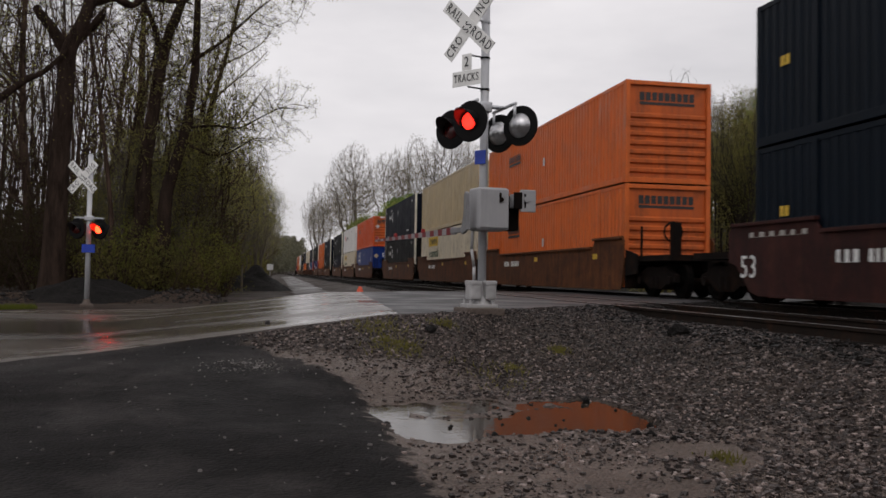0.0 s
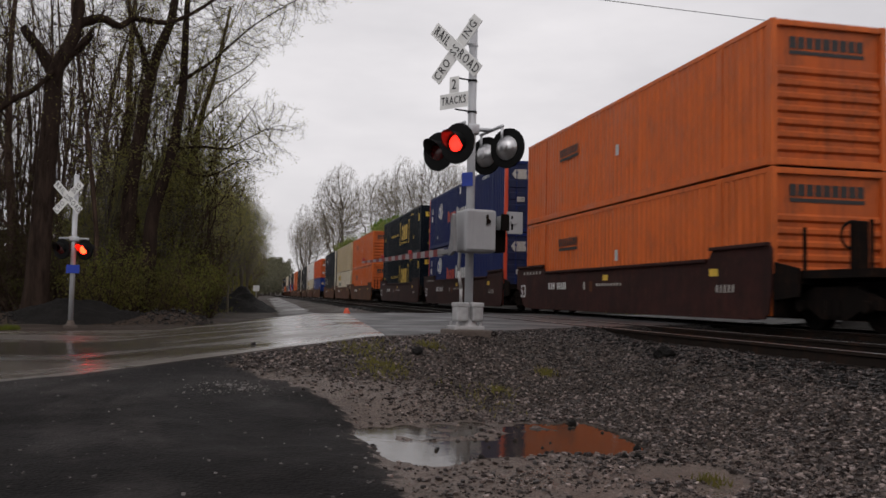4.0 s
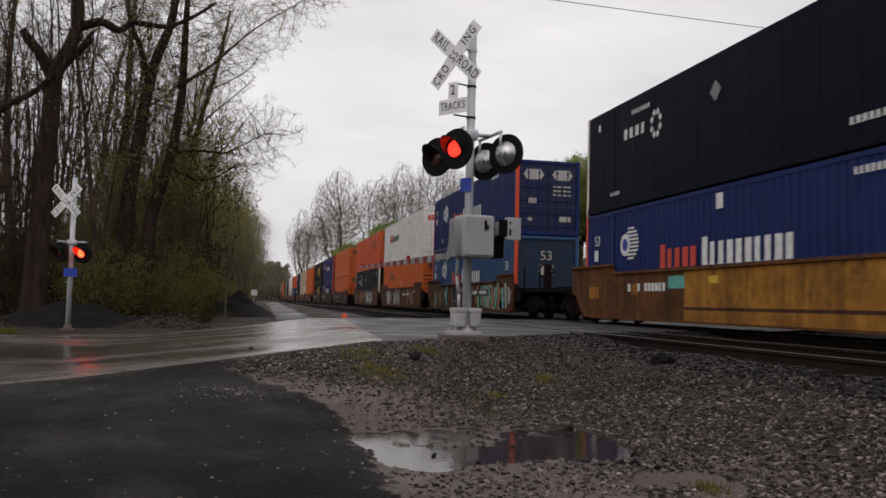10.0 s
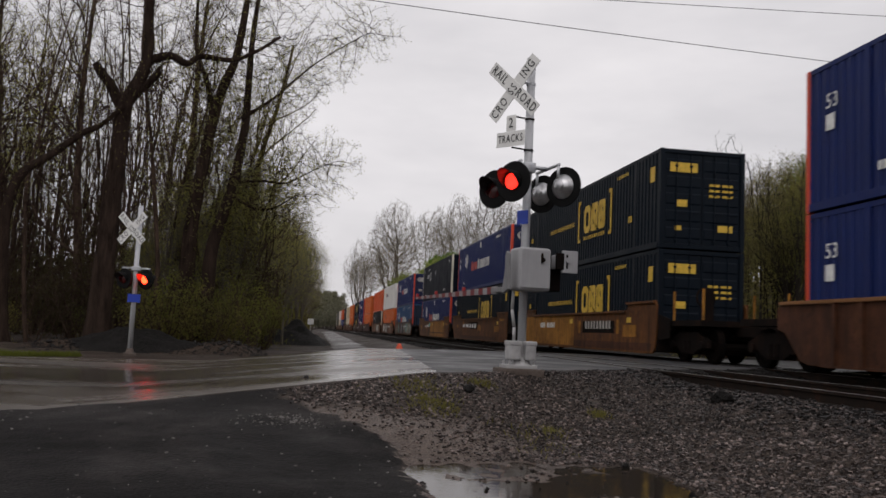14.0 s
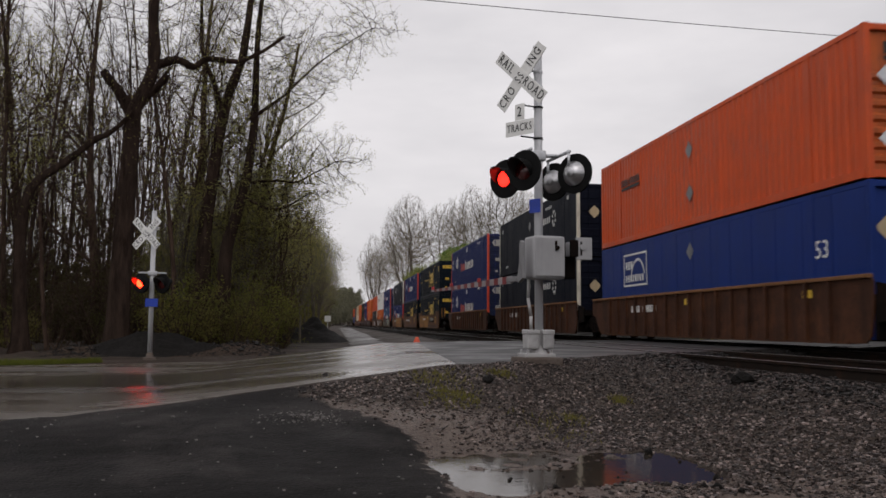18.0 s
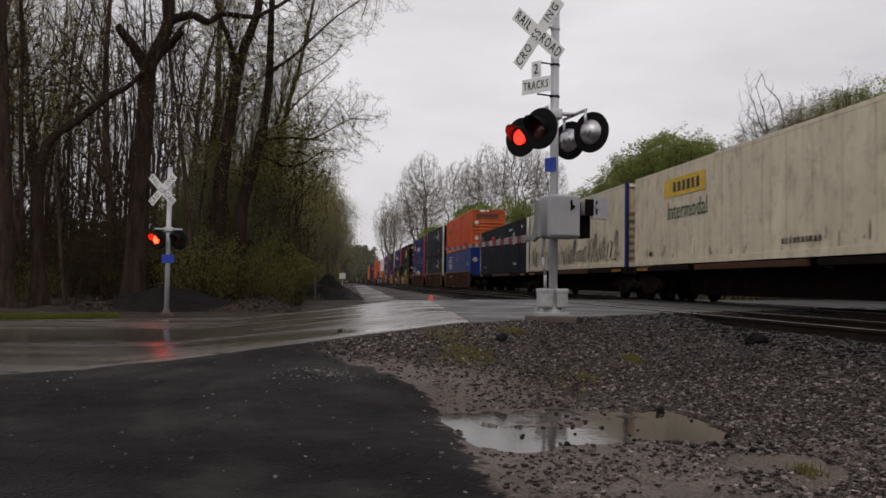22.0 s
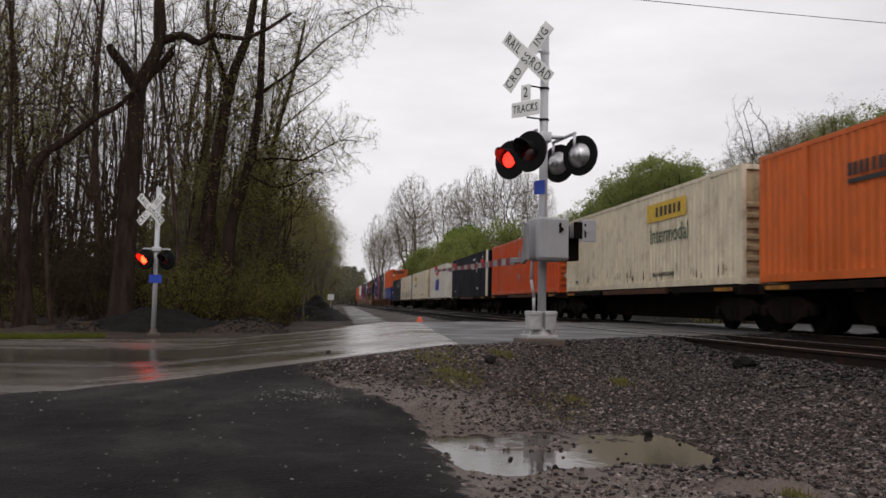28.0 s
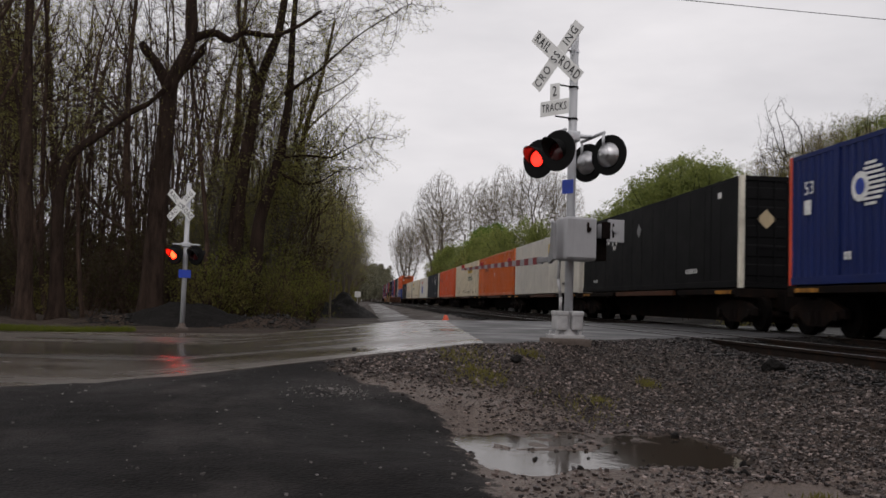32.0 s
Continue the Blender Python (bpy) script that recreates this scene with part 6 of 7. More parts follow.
def bare_tree(label, height, width, r, seed, goals, step_len, twig, leaf, per, size, spread, bark_mat, low=0.22, name="tree", spurs=2):
    """A forked tree whose limbs part low and fill a rounded, gappy crown to its rim."""
    rng = random.Random(seed)
    wood = Geo()
    fork = height * rng.uniform(0.16, 0.24)
    trunk = [Vector((0.05 * height * noise.noise(Vector((seed * 3.1, k * 0.8, 0))) * k / 5, 0.03 * height * noise.noise(Vector((seed * 1.7, k * 0.8, 5))) * k / 5, -0.3 + (fork + 0.3) * k / 5)) for k in range(6)]
    tube(wood, trunk, [r * (1.25 - 0.09 * k) for k in range(6)], 8)
    top = trunk[-1]
    chains, lobes = [trunk[4:]], []
    for k in range(5):
        a = 6.283 * k / 5 + rng.uniform(-0.4, 0.4)
        out = rng.uniform(0.15, 0.55) * width
        e = Vector((out * math.cos(a), out * math.sin(a), height * rng.uniform(0.55, 0.72)))
        line = [top.lerp(e, f) + Vector((math.cos(a), math.sin(a), 0)) * width * 0.10 * math.sin(3.14 * f) + Vector((rng.gauss(0, 1), rng.gauss(0, 1), 0)) * 0.012 * height * f for f in [i / 8 for i in range(9)]]
        tube(wood, line, [r * (0.62 - 0.055 * i) for i in range(9)], 6)
        chains.append(line)
    for k in range(9):
        v = Vector((rng.gauss(0, 1), rng.gauss(0, 1), rng.gauss(0.3, 0.8))).normalized()
        lobes.append((Vector((v.x * width * 0.55, v.y * width * 0.55, height * (low + (1 - low) * (0.52 + 0.30 * v.z)))), rng.uniform(0.40, 0.52)))
    aims = []
    while len(aims) < goals:
        c, s = lobes[rng.randrange(9)]
        v = Vector((rng.gauss(0, 1), rng.gauss(0, 1), rng.gauss(0, 1))).normalized() * rng.random() ** 0.30
        p = c + Vector((v.x * s * width, v.y * s * width, v.z * s * height * (1 - low) * 0.58))
        if p.z > height * low * 0.8:
            aims.append(tuple(p))
    tips = branch_out(wood, chains, aims, step_len, step_len * 9, step_len * 1.15, twig, cap=r * 0.35, rise=0.15, spurs=spurs, rng=rng)
    t = thing(name, label, name, group="trees beside the line")
    part("trunk", wood, M[bark_mat], t, "bare branching trunk", True)
    if leaf:
        part("crown", leaves(tips, rng, per, size, spread), M[leaf], t, "thin young leaves")
    return t


def leaves(tips, rng, per, size, spread):
    g = Geo()
    for p in tips:
        for _ in range(per):
            c = p + Vector((rng.gauss(0, spread), rng.gauss(0, spread), rng.gauss(0, spread * 0.8)))
            a = Vector((rng.uniform(-1, 1), rng.uniform(-1, 1), rng.uniform(-1, 1))).normalized() * size * rng.uniform(0.6, 1.2)
            b = a.orthogonal().normalized() * size * rng.uniform(0.35, 0.7)
            g.add([tuple(c - a), tuple(c + b), tuple(c + a), tuple(c - b)], [(0, 1, 2, 3)])
    return g


TALL = dict(levels=3, pieces=(9, 6, 4, 1), sides=(8, 5, 3, 3), wander=(0.10, 0.22, 0.30, 0.3), kids=(15, 10, 8), bare=(0.30, 0.12, 0.1), fork=((0.45, 1.0), (0.4, 1.1), (0.4, 1.1)), ratio=(0.46, 0.48, 0.50), lift=0.12, thin=0.42)
SLIM = dict(levels=3, pieces=(10, 5, 3, 1), sides=(6, 4, 3, 3), wander=(0.15, 0.26, 0.32, 0.3), kids=(15, 6, 5), bare=(0.42, 0.1, 0.1), fork=((0.35, 0.9), (0.4, 1.0), (0.4, 1.0)), ratio=(0.32, 0.52, 0.6), lift=0.18, thin=0.42, twig=0.007)
BUSH = dict(levels=2, pieces=(3, 2, 1), sides=(3, 3, 3), wander=(0.2, 0.25, 0.3), kids=(5, 4), bare=(0.1, 0.1), fork=((0.4, 1.0), (0.4, 1.0)), ratio=(0.7, 0.6), lift=0.15)


def make_tree(label, spec, height, r, seed, leaf, per, size, spread, bark_mat="bark", lean=(0, 0), name="tree"):
    rng = random.Random(seed)
    wood, tips = Geo(), []
    grow(wood, tips, (0, 0, -0.3), (lean[0], lean[1], 1), height * spec.get("trunk", 0.86), r, 0, rng, spec)
    t = thing(name, label, name, group="trees beside the line")
    part("trunk", wood, M[bark_mat], t, "bare branching trunk", True)
    if leaf:
        part("crown", leaves(tips, rng, per, size, spread), M[leaf], t, "thin young leaves")
    return t


def crown_tree(label, height, width, r, seed, counts, leaf, per, size, spread, bark_mat, name="tree"):
    """A forked tree with a domed crown: limbs rise and part, branches fill the dome, twigs fringe it."""
    rng = random.Random(seed)
    wood, tips = Geo(), []
    fork = Vector((rng.gauss(0, 0.02) * height, 0, height * 0.24))
    tube(wood, [Vector((0, 0, -0.3)), fork * 0.5 + Vector((0.05, 0, 0)), fork], [r * 1.15, r * 0.95, r * 0.8], 8)
    mid = Vector((0, 0, height * 0.60))
    dome = Vector((width, width * 0.85, height * 0.40))

    def shell(low):
        while True:
            v = Vector((rng.gauss(0, 1), rng.gauss(0, 1), rng.gauss(0.25, 1))).normalized()
            if v.z > low:
                return v

    def curve(p, q, bend, n):
        c = p.lerp(q, 0.5) + bend
        pts = [p * (1 - t) ** 2 + c * (2 * t * (1 - t)) + q * t * t for t in [i / n for i in range(n + 1)]]
        return [pts[0]] + [v + Vector((rng.gauss(0, 1), rng.gauss(0, 1), rng.gauss(0, 1))) * 0.012 * (q - p).length for v in pts[1:-1]] + [pts[-1]]

    for _ in range(counts[0]):
        v = shell(-0.15)
        end = mid + Vector((v.x * dome.x, v.y * dome.y, v.z * dome.z)) * rng.uniform(0.72, 0.97)
        start = fork * rng.uniform(0.7, 1.0)
        limb = curve(start, end, Vector((-v.x, -v.y, 0)) * width * 0.22 + Vector((0, 0, 0.05 * height)), 8)
        lr = r * rng.uniform(0.34, 0.55)
        tube(wood, limb, [lr * (1 - 0.85 * i / 8) for i in range(9)], 5)
        for _ in range(counts[1]):
            i = rng.randrange(2, 9)
            p = limb[i]
            w = (v + Vector((rng.gauss(0, 0.55), rng.gauss(0, 0.55), rng.gauss(0.15, 0.5)))).normalized()
            e = mid + Vector((w.x * dome.x, w.y * dome.y, w.z * dome.z)) * rng.uniform(0.80, 1.03)
            e = p + (e - p).normalized() * min((e - p).length, height * rng.uniform(0.10, 0.26))
            sub = curve(p, e, Vector((0, 0, 0.02 * height)), 4)
            sr = max(0.012, lr * (1 - 0.85 * i / 8) * 0.45)
            tube(wood, sub, [sr * (1 - 0.18 * k) for k in range(5)], 3)
            for _ in range(counts[2]):
                k = rng.randrange(1, 5)
                d = ((e - p).normalized() + Vector((rng.gauss(0, 0.7), rng.gauss(0, 0.7), rng.gauss(0.2, 0.6)))).normalized()
                q = sub[k] + d * height * rng.uniform(0.025, 0.065)
                tube(wood, [sub[k], q], [sr * 0.35 + 0.004, sr * 0.2 + 0.002], 3)
                tips.append(q)
    t = thing(name, label, name, group="trees beside the line")
    part("trunk", wood, M[bark_mat], t, "bare branching trunk", True)
    if leaf:
        part("crown", leaves(tips, rng, per, size, spread), M[leaf], t, "thin young leaves")
    return t


def bent_tree(label, x, y, turn, limbs, seed, leaf="leaf"):
    """A large tree whose main limbs follow given bends: (points of (aside, up), start and end radius, side limbs)."""
    rng = random.Random(seed)
    wood, chains, aims = Geo(), [], []
    for pts, r0, r1, kids in limbs:
        chain, n = [], 4
        dep, ph = rng.uniform(-0.4, 0.4), rng.uniform(0, 9)
        for k in range(len(pts) - 1):
            a0, a1, a2, a3 = (pts[max(0, min(len(pts) - 1, k + j))] for j in (-1, 0, 1, 2))
            for i in range(n):
                f = i / n
                q = [0.5 * (2 * a1[c] + (a2[c] - a0[c]) * f + (2 * a0[c] - 5 * a1[c] + 4 * a2[c] - a3[c]) * f * f + (3 * a1[c] - a0[c] - 3 * a2[c] + a3[c]) * f ** 3) for c in (0, 1)]
                chain.append(Vector((q[0] + 0.05 * noise.noise(Vector((ph, (k + f) * 0.9, 0))), dep * (k + f) * 0.2 + 0.2 * noise.noise(Vector((ph, (k + f) * 0.7, 5))), q[1])))
        chain.append(Vector((pts[-1][0], dep * (len(pts) - 1) * 0.2, pts[-1][1])))
        m = len(chain) - 1
        tube(wood, chain, [(r0 + (r1 - r0) * (i / m) ** 0.8) * (1 + 0.45 * math.exp(-chain[i].z / 0.5) * (r0 > 0.2) + 0.06 * noise.noise(Vector((ph, i * 0.8, 9)))) for i in range(m + 1)], 12 if r0 > 0.15 else 6)
        stem = [p for p in chain if p.z > 3.0]
        chains.append(stem)
        wide = 1.25 if r0 > 0.15 else 0.62
        for _ in range(kids * (46 if r0 > 0.15 else 130)):
            p = stem[int(len(stem) * rng.uniform(0.22, 1.0) * 0.999)]
            q = p + Vector((rng.gauss(0, 1), rng.gauss(0, 1), rng.gauss(0.1, 0.8))) * wide
            if q.z > 3.6:
                aims.append(tuple(q))
    tips = branch_out(wood, chains, aims, 0.17, 2.4, 0.20, 0.0056, cap=0.07, spurs=2, rng=rng)
    t = thing("tree", label, "tree", pose(x, y, ground_height(x, y), 0, 0, turn), "trees beside the line")
    part("trunk", wood, M["barkdark"], t, "dark bent trunk and limbs", True)
    part("crown", leaves(tips if seed in (32, 33) else tips[::4], rng, 1 if seed != 33 else 2, 0.032, 0.06), M["leafyellow" if seed < 34 else leaf], t, "thin young leaves")
    return t


def make_shrub(label, seed, height, leaf, stems=7, per=6, size=0.048):
    rng = random.Random(seed)
    wood, tips = Geo(), []
    for i in range(stems):
        a = rng.uniform(0, 6.28)
        grow(wood, tips, (rng.gauss(0, 0.3), rng.gauss(0, 0.3), -0.1), (0.45 * math.cos(a), 0.45 * math.sin(a), 1), height * rng.uniform(0.6, 1.0), 0.025, 0, rng, BUSH)
    t = thing("shrub", label, "shrub", group="undergrowth")
    part("stem", wood, M["bark"], t)
    part("foliage", leaves(tips, rng, per, size, 0.15), M[leaf], t, "small fresh leaves")
    return t


SKYLINE = ((15, 0.110), (17, 0.122), (21, 0.176), (23.8, 0.163), (24.3, 0.148), (25.8, 0.178), (27, 0.190), (28.3, 0.202), (31, 0.214), (34, 0.212), (40, 0.235), (60, 0.237))


def skyline(a):
    """How high the bank's growth rises, as a slope, at a bearing in degrees."""
    for (a0, s0), (a1, s1) in zip(SKYLINE, SKYLINE[1:]):
        if a <= a1:
            return s0 + (s1 - s0) * (a - a0) / (a1 - a0)
    return SKYLINE[-1][1]


def build_woods():
    rng = random.Random(11)
    tall = [make_tree("tall bare hardwood with a dark trunk and first buds", TALL, 18 + 2 * i, 0.22 + 0.03 * i, 20 + i, "leaf", 1, 0.030, 0.08, lean=(0.05 * (i - 1), -0.03)) for i in range(3)]
    slim = [make_tree("slender bare woodland tree", SLIM, 13 + 2.5 * i, 0.065 + 0.016 * i, 40 + i, "leafyellow" if i % 2 else "leafmoss", 1, 0.024, 0.08, lean=(0.10 * (i - 1.5), 0.03)) for i in range(4)]
    spring = [make_tree("slender woodland tree with yellow-green spring leaves", SLIM, 14 + i, 0.085, 120 + i, "leafyellow", 2, 0.028, 0.14) for i in range(2)]
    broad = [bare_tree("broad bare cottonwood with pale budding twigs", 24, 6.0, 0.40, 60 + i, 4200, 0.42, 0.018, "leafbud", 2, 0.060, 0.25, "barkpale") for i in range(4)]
    green = [crown_tree("young tree in fresh green leaf", 9, 3.2, 0.16, 70 + i, (9, 9, 5), ("leaffresh", "leafbank", "leaffresh")[i], 10, 0.115, 0.24, "barkgrey") for i in range(3)]
    lush = [crown_tree("low round tree thick with bright green spring leaves", 9, 3.1, 0.18, 180 + i, (12, 14, 5), "leaflush", 26, 0.10, 0.26, "barkgrey") for i in range(2)]
    fringe = [bare_tree("slender woodland tree with fine curving twigs and pale buds", 11.5, 2.5, 0.11, 190 + i, 2300, 0.17, 0.0052, "leafyellow", 2, 0.026, 0.06, "bark", 0.30) for i in range(2)]
    leafy_trees = [crown_tree("full round tree in fresh green leaf", 9, 3.4, 0.18, 170 + i, (12, 14, 5), "leaffresh", 17, 0.085, 0.20, "barkgrey") for i in range(2)]
    olive = [crown_tree("bank tree with thin olive spring leaves", 10, 2.5 + 0.2 * i, 0.13, 75 + i, (9, 10, 5), ("leafbank", "leafbud", "leafbank", "leafmoss")[i], 13, 0.040, 0.22, "barkgrey", "bank_tree") for i in range(4)]
    bare = [bare_tree("bare forked tree on the bank", 10, 2.0, 0.13, 160 + i, 1300, 0.24, 0.008, None, 0, 0, 0, "barkgrey", 0.35, "bank_tree", 1) for i in range(2)]
    shrubs = [make_shrub("tangled shrub with fresh green leaves", 80 + i, 2.4 + 0.5 * i, ("leafbank", "leafmoss", "leafolive")[i]) for i in range(3)]
    brush = [make_shrub("dense brown thicket of thin stems", 84 + i, 4.2 + i, "leafdim", 10, 5, 0.07) for i in range(2)]
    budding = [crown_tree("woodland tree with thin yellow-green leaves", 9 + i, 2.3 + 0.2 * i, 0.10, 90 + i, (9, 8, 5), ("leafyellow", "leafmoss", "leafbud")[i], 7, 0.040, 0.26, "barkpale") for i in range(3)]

    def put(kinds, x, y, scale=1.0, k=None, dz=0.0):
        src = kinds[rng.randrange(len(kinds)) if k is None else k]
        c = copy_thing(src, Matrix.Identity(4))
        c.matrix_basis = Matrix.Translation((x, y, ground_height(x, y) + dz)) @ Matrix.Rotation(rng.gauss(0, 0.05 if kinds is slim else 0.015), 4, "Y") @ Matrix.Rotation(rng.uniform(0, 6.28), 4, "Z") @ Matrix.Scale(scale, 4)
        return c

    # three bent old trees at the edge of the wood, and two leaning ones beside them
    bent_tree("old dark tree with a broken fork and an arching limb", -6.88, 30.23, 12.8, [
        ([(0.0, -0.2), (0.06, 2.9), (0.16, 5.4), (0.21, 7.3), (0.29, 8.1), (0.65, 8.95), (0.87, 9.8), (0.84, 11.2), (0.9, 12.6), (1.1, 15.5)], 0.40, 0.10, 16),
        ([(0.27, 7.9), (-0.14, 8.64), (-0.57, 9.17), (-0.72, 9.38)], 0.22, 0.13, 2),
        ([(0.5, 8.4), (0.84, 8.77), (1.13, 9.1), (1.35, 9.43)], 0.13, 0.07, 2),
        ([(0.85, 9.75), (1.59, 10.06), (2.16, 9.89), (2.62, 10.23), (3.67, 10.21), (4.43, 10.6), (5.3, 11.3)], 0.17, 0.05, 10)], 31)
    bent_tree("tall dark tree leaning towards the line", -4.59, 33.69, 7.8, [
        ([(0.0, -0.2), (-0.05, 3.06), (0.02, 4.98), (0.22, 6.72), (0.45, 8.27), (0.69, 9.62), (1.14, 11.0), (1.37, 12.6), (1.5, 14.0), (1.9, 17.0)], 0.34, 0.09, 18),
        ([(0.5, 8.5), (0.2, 10.0), (-0.3, 11.5), (-0.4, 14.0)], 0.14, 0.05, 7)], 32)
    bent_tree("leaning tree with long limbs reaching over the clearing", -3.81, 32.78, 6.6, [
        ([(0.0, -0.2), (0.06, 3.24), (0.38, 4.72), (0.79, 6.44), (0.99, 8.38), (1.0, 10.33), (1.1, 12.32), (1.3, 15.0)], 0.30, 0.07, 14),
        ([(0.83, 8.6), (1.88, 9.43), (2.68, 10.27), (3.7, 11.24), (5.38, 12.48)], 0.08, 0.012, 13),
        ([(0.8, 6.2), (1.82, 6.34), (2.65, 6.35), (3.47, 6.83), (4.1, 7.2)], 0.06, 0.010, 12),
        ([(0.65, 5.7), (1.46, 5.31), (2.18, 5.36), (3.09, 5.94)], 0.07, 0.02, 9)], 33)
    bent_tree("bowed woodland tree leaning across its neighbours", -9.48, 28.9, 18.0, [
        ([(0.0, -0.3), (-0.10, 2.57), (-0.06, 4.18), (0.18, 5.19), (1.0, 6.0), (1.9, 6.84), (2.66, 7.39), (4.2, 9.5)], 0.24, 0.06, 12)], 34)
    bent_tree("straight dark woodland tree", -10.26, 28.4, 20.0, [
        ([(0.0, -0.3), (-0.2, 4.5), (-0.27, 7.0), (-0.38, 9.6), (-0.3, 15.0)], 0.27, 0.08, 16)], 35)
    for x, y, k, s in ((-12.8, 31, 2, 1.0), (-9.2, 36, 0, 1.0), (-2.9, 38.5, 1, 0.8), (-15.8, 36, 1, 1.0), (-6.2, 40, 0, 1.05)):
        put(tall, x, y, s, k)
    # slender trees behind them, thick with depth
    for i in range(5):
        put(slim, -15.5 + 2.1 * i + rng.uniform(-0.4, 0.4), rng.uniform(29.4, 35), rng.uniform(0.75, 1.05))
    for x, y, s in ((-5.3, 34.0, 0.9), (-3.7, 37.2, 0.9), (-6.5, 35.6, 1.0)):
        put(spring, x, y, s)
    for x, y, s, k in ((-3.1, 36.6, 1.02, 0), (-2.3, 38.6, 0.84, 1), (-1.9, 44.0, 0.76, 0), (-4.4, 36.5, 1.1, 1), (-13.0, 35.0, 1.2, 0), (-16.0, 37.0, 1.25, 1)):
        put(fringe, x, y, s, k)
    for i in range(9):
        y = rng.uniform(39, 56)
        put(fringe, -y * (0.27 + 0.34 * (i + rng.random()) / 9), y, rng.uniform(1.15, 1.6))
    for i in range(14):
        y = rng.uniform(36, 54)
        put(slim, -y * rng.uniform(0.32, 0.62), y, rng.uniform(1.3, 1.6))
    for i in range(30):
        put(shrubs, rng.uniform(-5.6, -1.8), rng.uniform(30.8, 35.5), rng.uniform(0.55, 1.1))
    for i in range(30):
        y = rng.uniform(31, 60)
        put(slim, -y * (0.07 + 0.53 * (i + rng.random()) / 30), y, rng.uniform(0.85, 1.25))
    for i in range(64):
        y = rng.uniform(32, 62)
        put(brush, rng.uniform(-0.60 * y, -0.06 * y), y, rng.uniform(0.7, 1.2))
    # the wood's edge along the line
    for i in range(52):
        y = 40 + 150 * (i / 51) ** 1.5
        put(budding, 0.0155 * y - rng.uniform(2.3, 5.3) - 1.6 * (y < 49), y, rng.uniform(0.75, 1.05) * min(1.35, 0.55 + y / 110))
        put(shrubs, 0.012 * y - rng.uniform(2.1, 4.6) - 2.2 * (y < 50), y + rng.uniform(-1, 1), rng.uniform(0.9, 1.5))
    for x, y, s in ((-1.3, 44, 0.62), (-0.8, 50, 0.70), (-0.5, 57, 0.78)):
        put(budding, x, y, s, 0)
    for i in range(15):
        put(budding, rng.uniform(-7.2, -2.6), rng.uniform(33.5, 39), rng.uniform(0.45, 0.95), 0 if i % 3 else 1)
    for i in range(11):
        put(shrubs, rng.uniform(-13, -3.2), rng.uniform(31.5, 36), rng.uniform(0.5, 0.95))
    # cottonwoods beyond the train
    for x, y, k, s in ((18.2, 200, 0, 1.25), (14.9, 262, 1, 1.16), (15.6, 305, 2, 1.12), (26.0, 186, 3, 1.08), (31.4, 190, 1, 1.16), (37.6, 186, 2, 1.12), (22.5, 232, 3, 1.12), (44.0, 190, 0, 0.95)):
        put(broad, x, y, s, k)
    for i in range(46):
        y = rng.uniform(95, 240)
        put(green, 15.6 + rng.uniform(0, 5) + max(0, (y - 95) * 0.03), y, rng.uniform(0.75, 1.15) * (0.8 + y / 420), dz=0.3)
    for x, y, s in ((15.8, 112, 1.10), (17.0, 118, 1.15), (18.6, 124, 1.15), (16.6, 134, 1.15), (19.0, 170, 1.35)):
        put(green, x, y, s)
    for x, y, s in ((21.9, 150, 1.42), (23.5, 153, 1.50)):
        put(lush, x, y, s)
    # wooded bank on the far side of the line
    for i in range(90):
        a, d = rng.uniform(25.6, 56), rng.uniform(38, 72)
        x, y = d * math.sin(radians(a)), d * math.cos(radians(a))
        if x > 19:
            put(olive, x, y, max(0.45, (d * (skyline(a) + 0.02 * noise.noise(Vector((a * 0.16, 0, 0)))) + 0.6 - ground_height(x, y)) / 9.6 * rng.uniform(0.78, 1.0)))
    for a, d in ((15.2, 104), (16.6, 96), (17.8, 84), (18.8, 90), (19.7, 80), (20.7, 78), (21.7, 82), (22.6, 77), (23.3, 80), (21.1, 92), (19.2, 98), (22.4, 96), (32.0, 64), (33.2, 66), (34.4, 63)):
        x, y = d * math.sin(radians(a)), d * math.cos(radians(a))
        put(leafy_trees, x, y, (d * skyline(a) + 0.5 - ground_height(x, y)) / 9.2)
    for a, d, s in ((26.9, 60, 1.22), (25.6, 63, 0.80), (29.3, 62, 0.98), (38, 58, 0.95)):
        put(bare, d * math.sin(radians(a)), d * math.cos(radians(a)), s)
    for i in range(50):
        put(shrubs, rng.uniform(20.5, 27), rng.uniform(12, 95), rng.uniform(0.8, 1.4))
    for src in tall + slim + spring + broad + green + lush + fringe + leafy_trees + olive + bare + shrubs + brush + budding:
        for o in (*src.children_recursive, src):
            bpy.data.objects.remove(o)


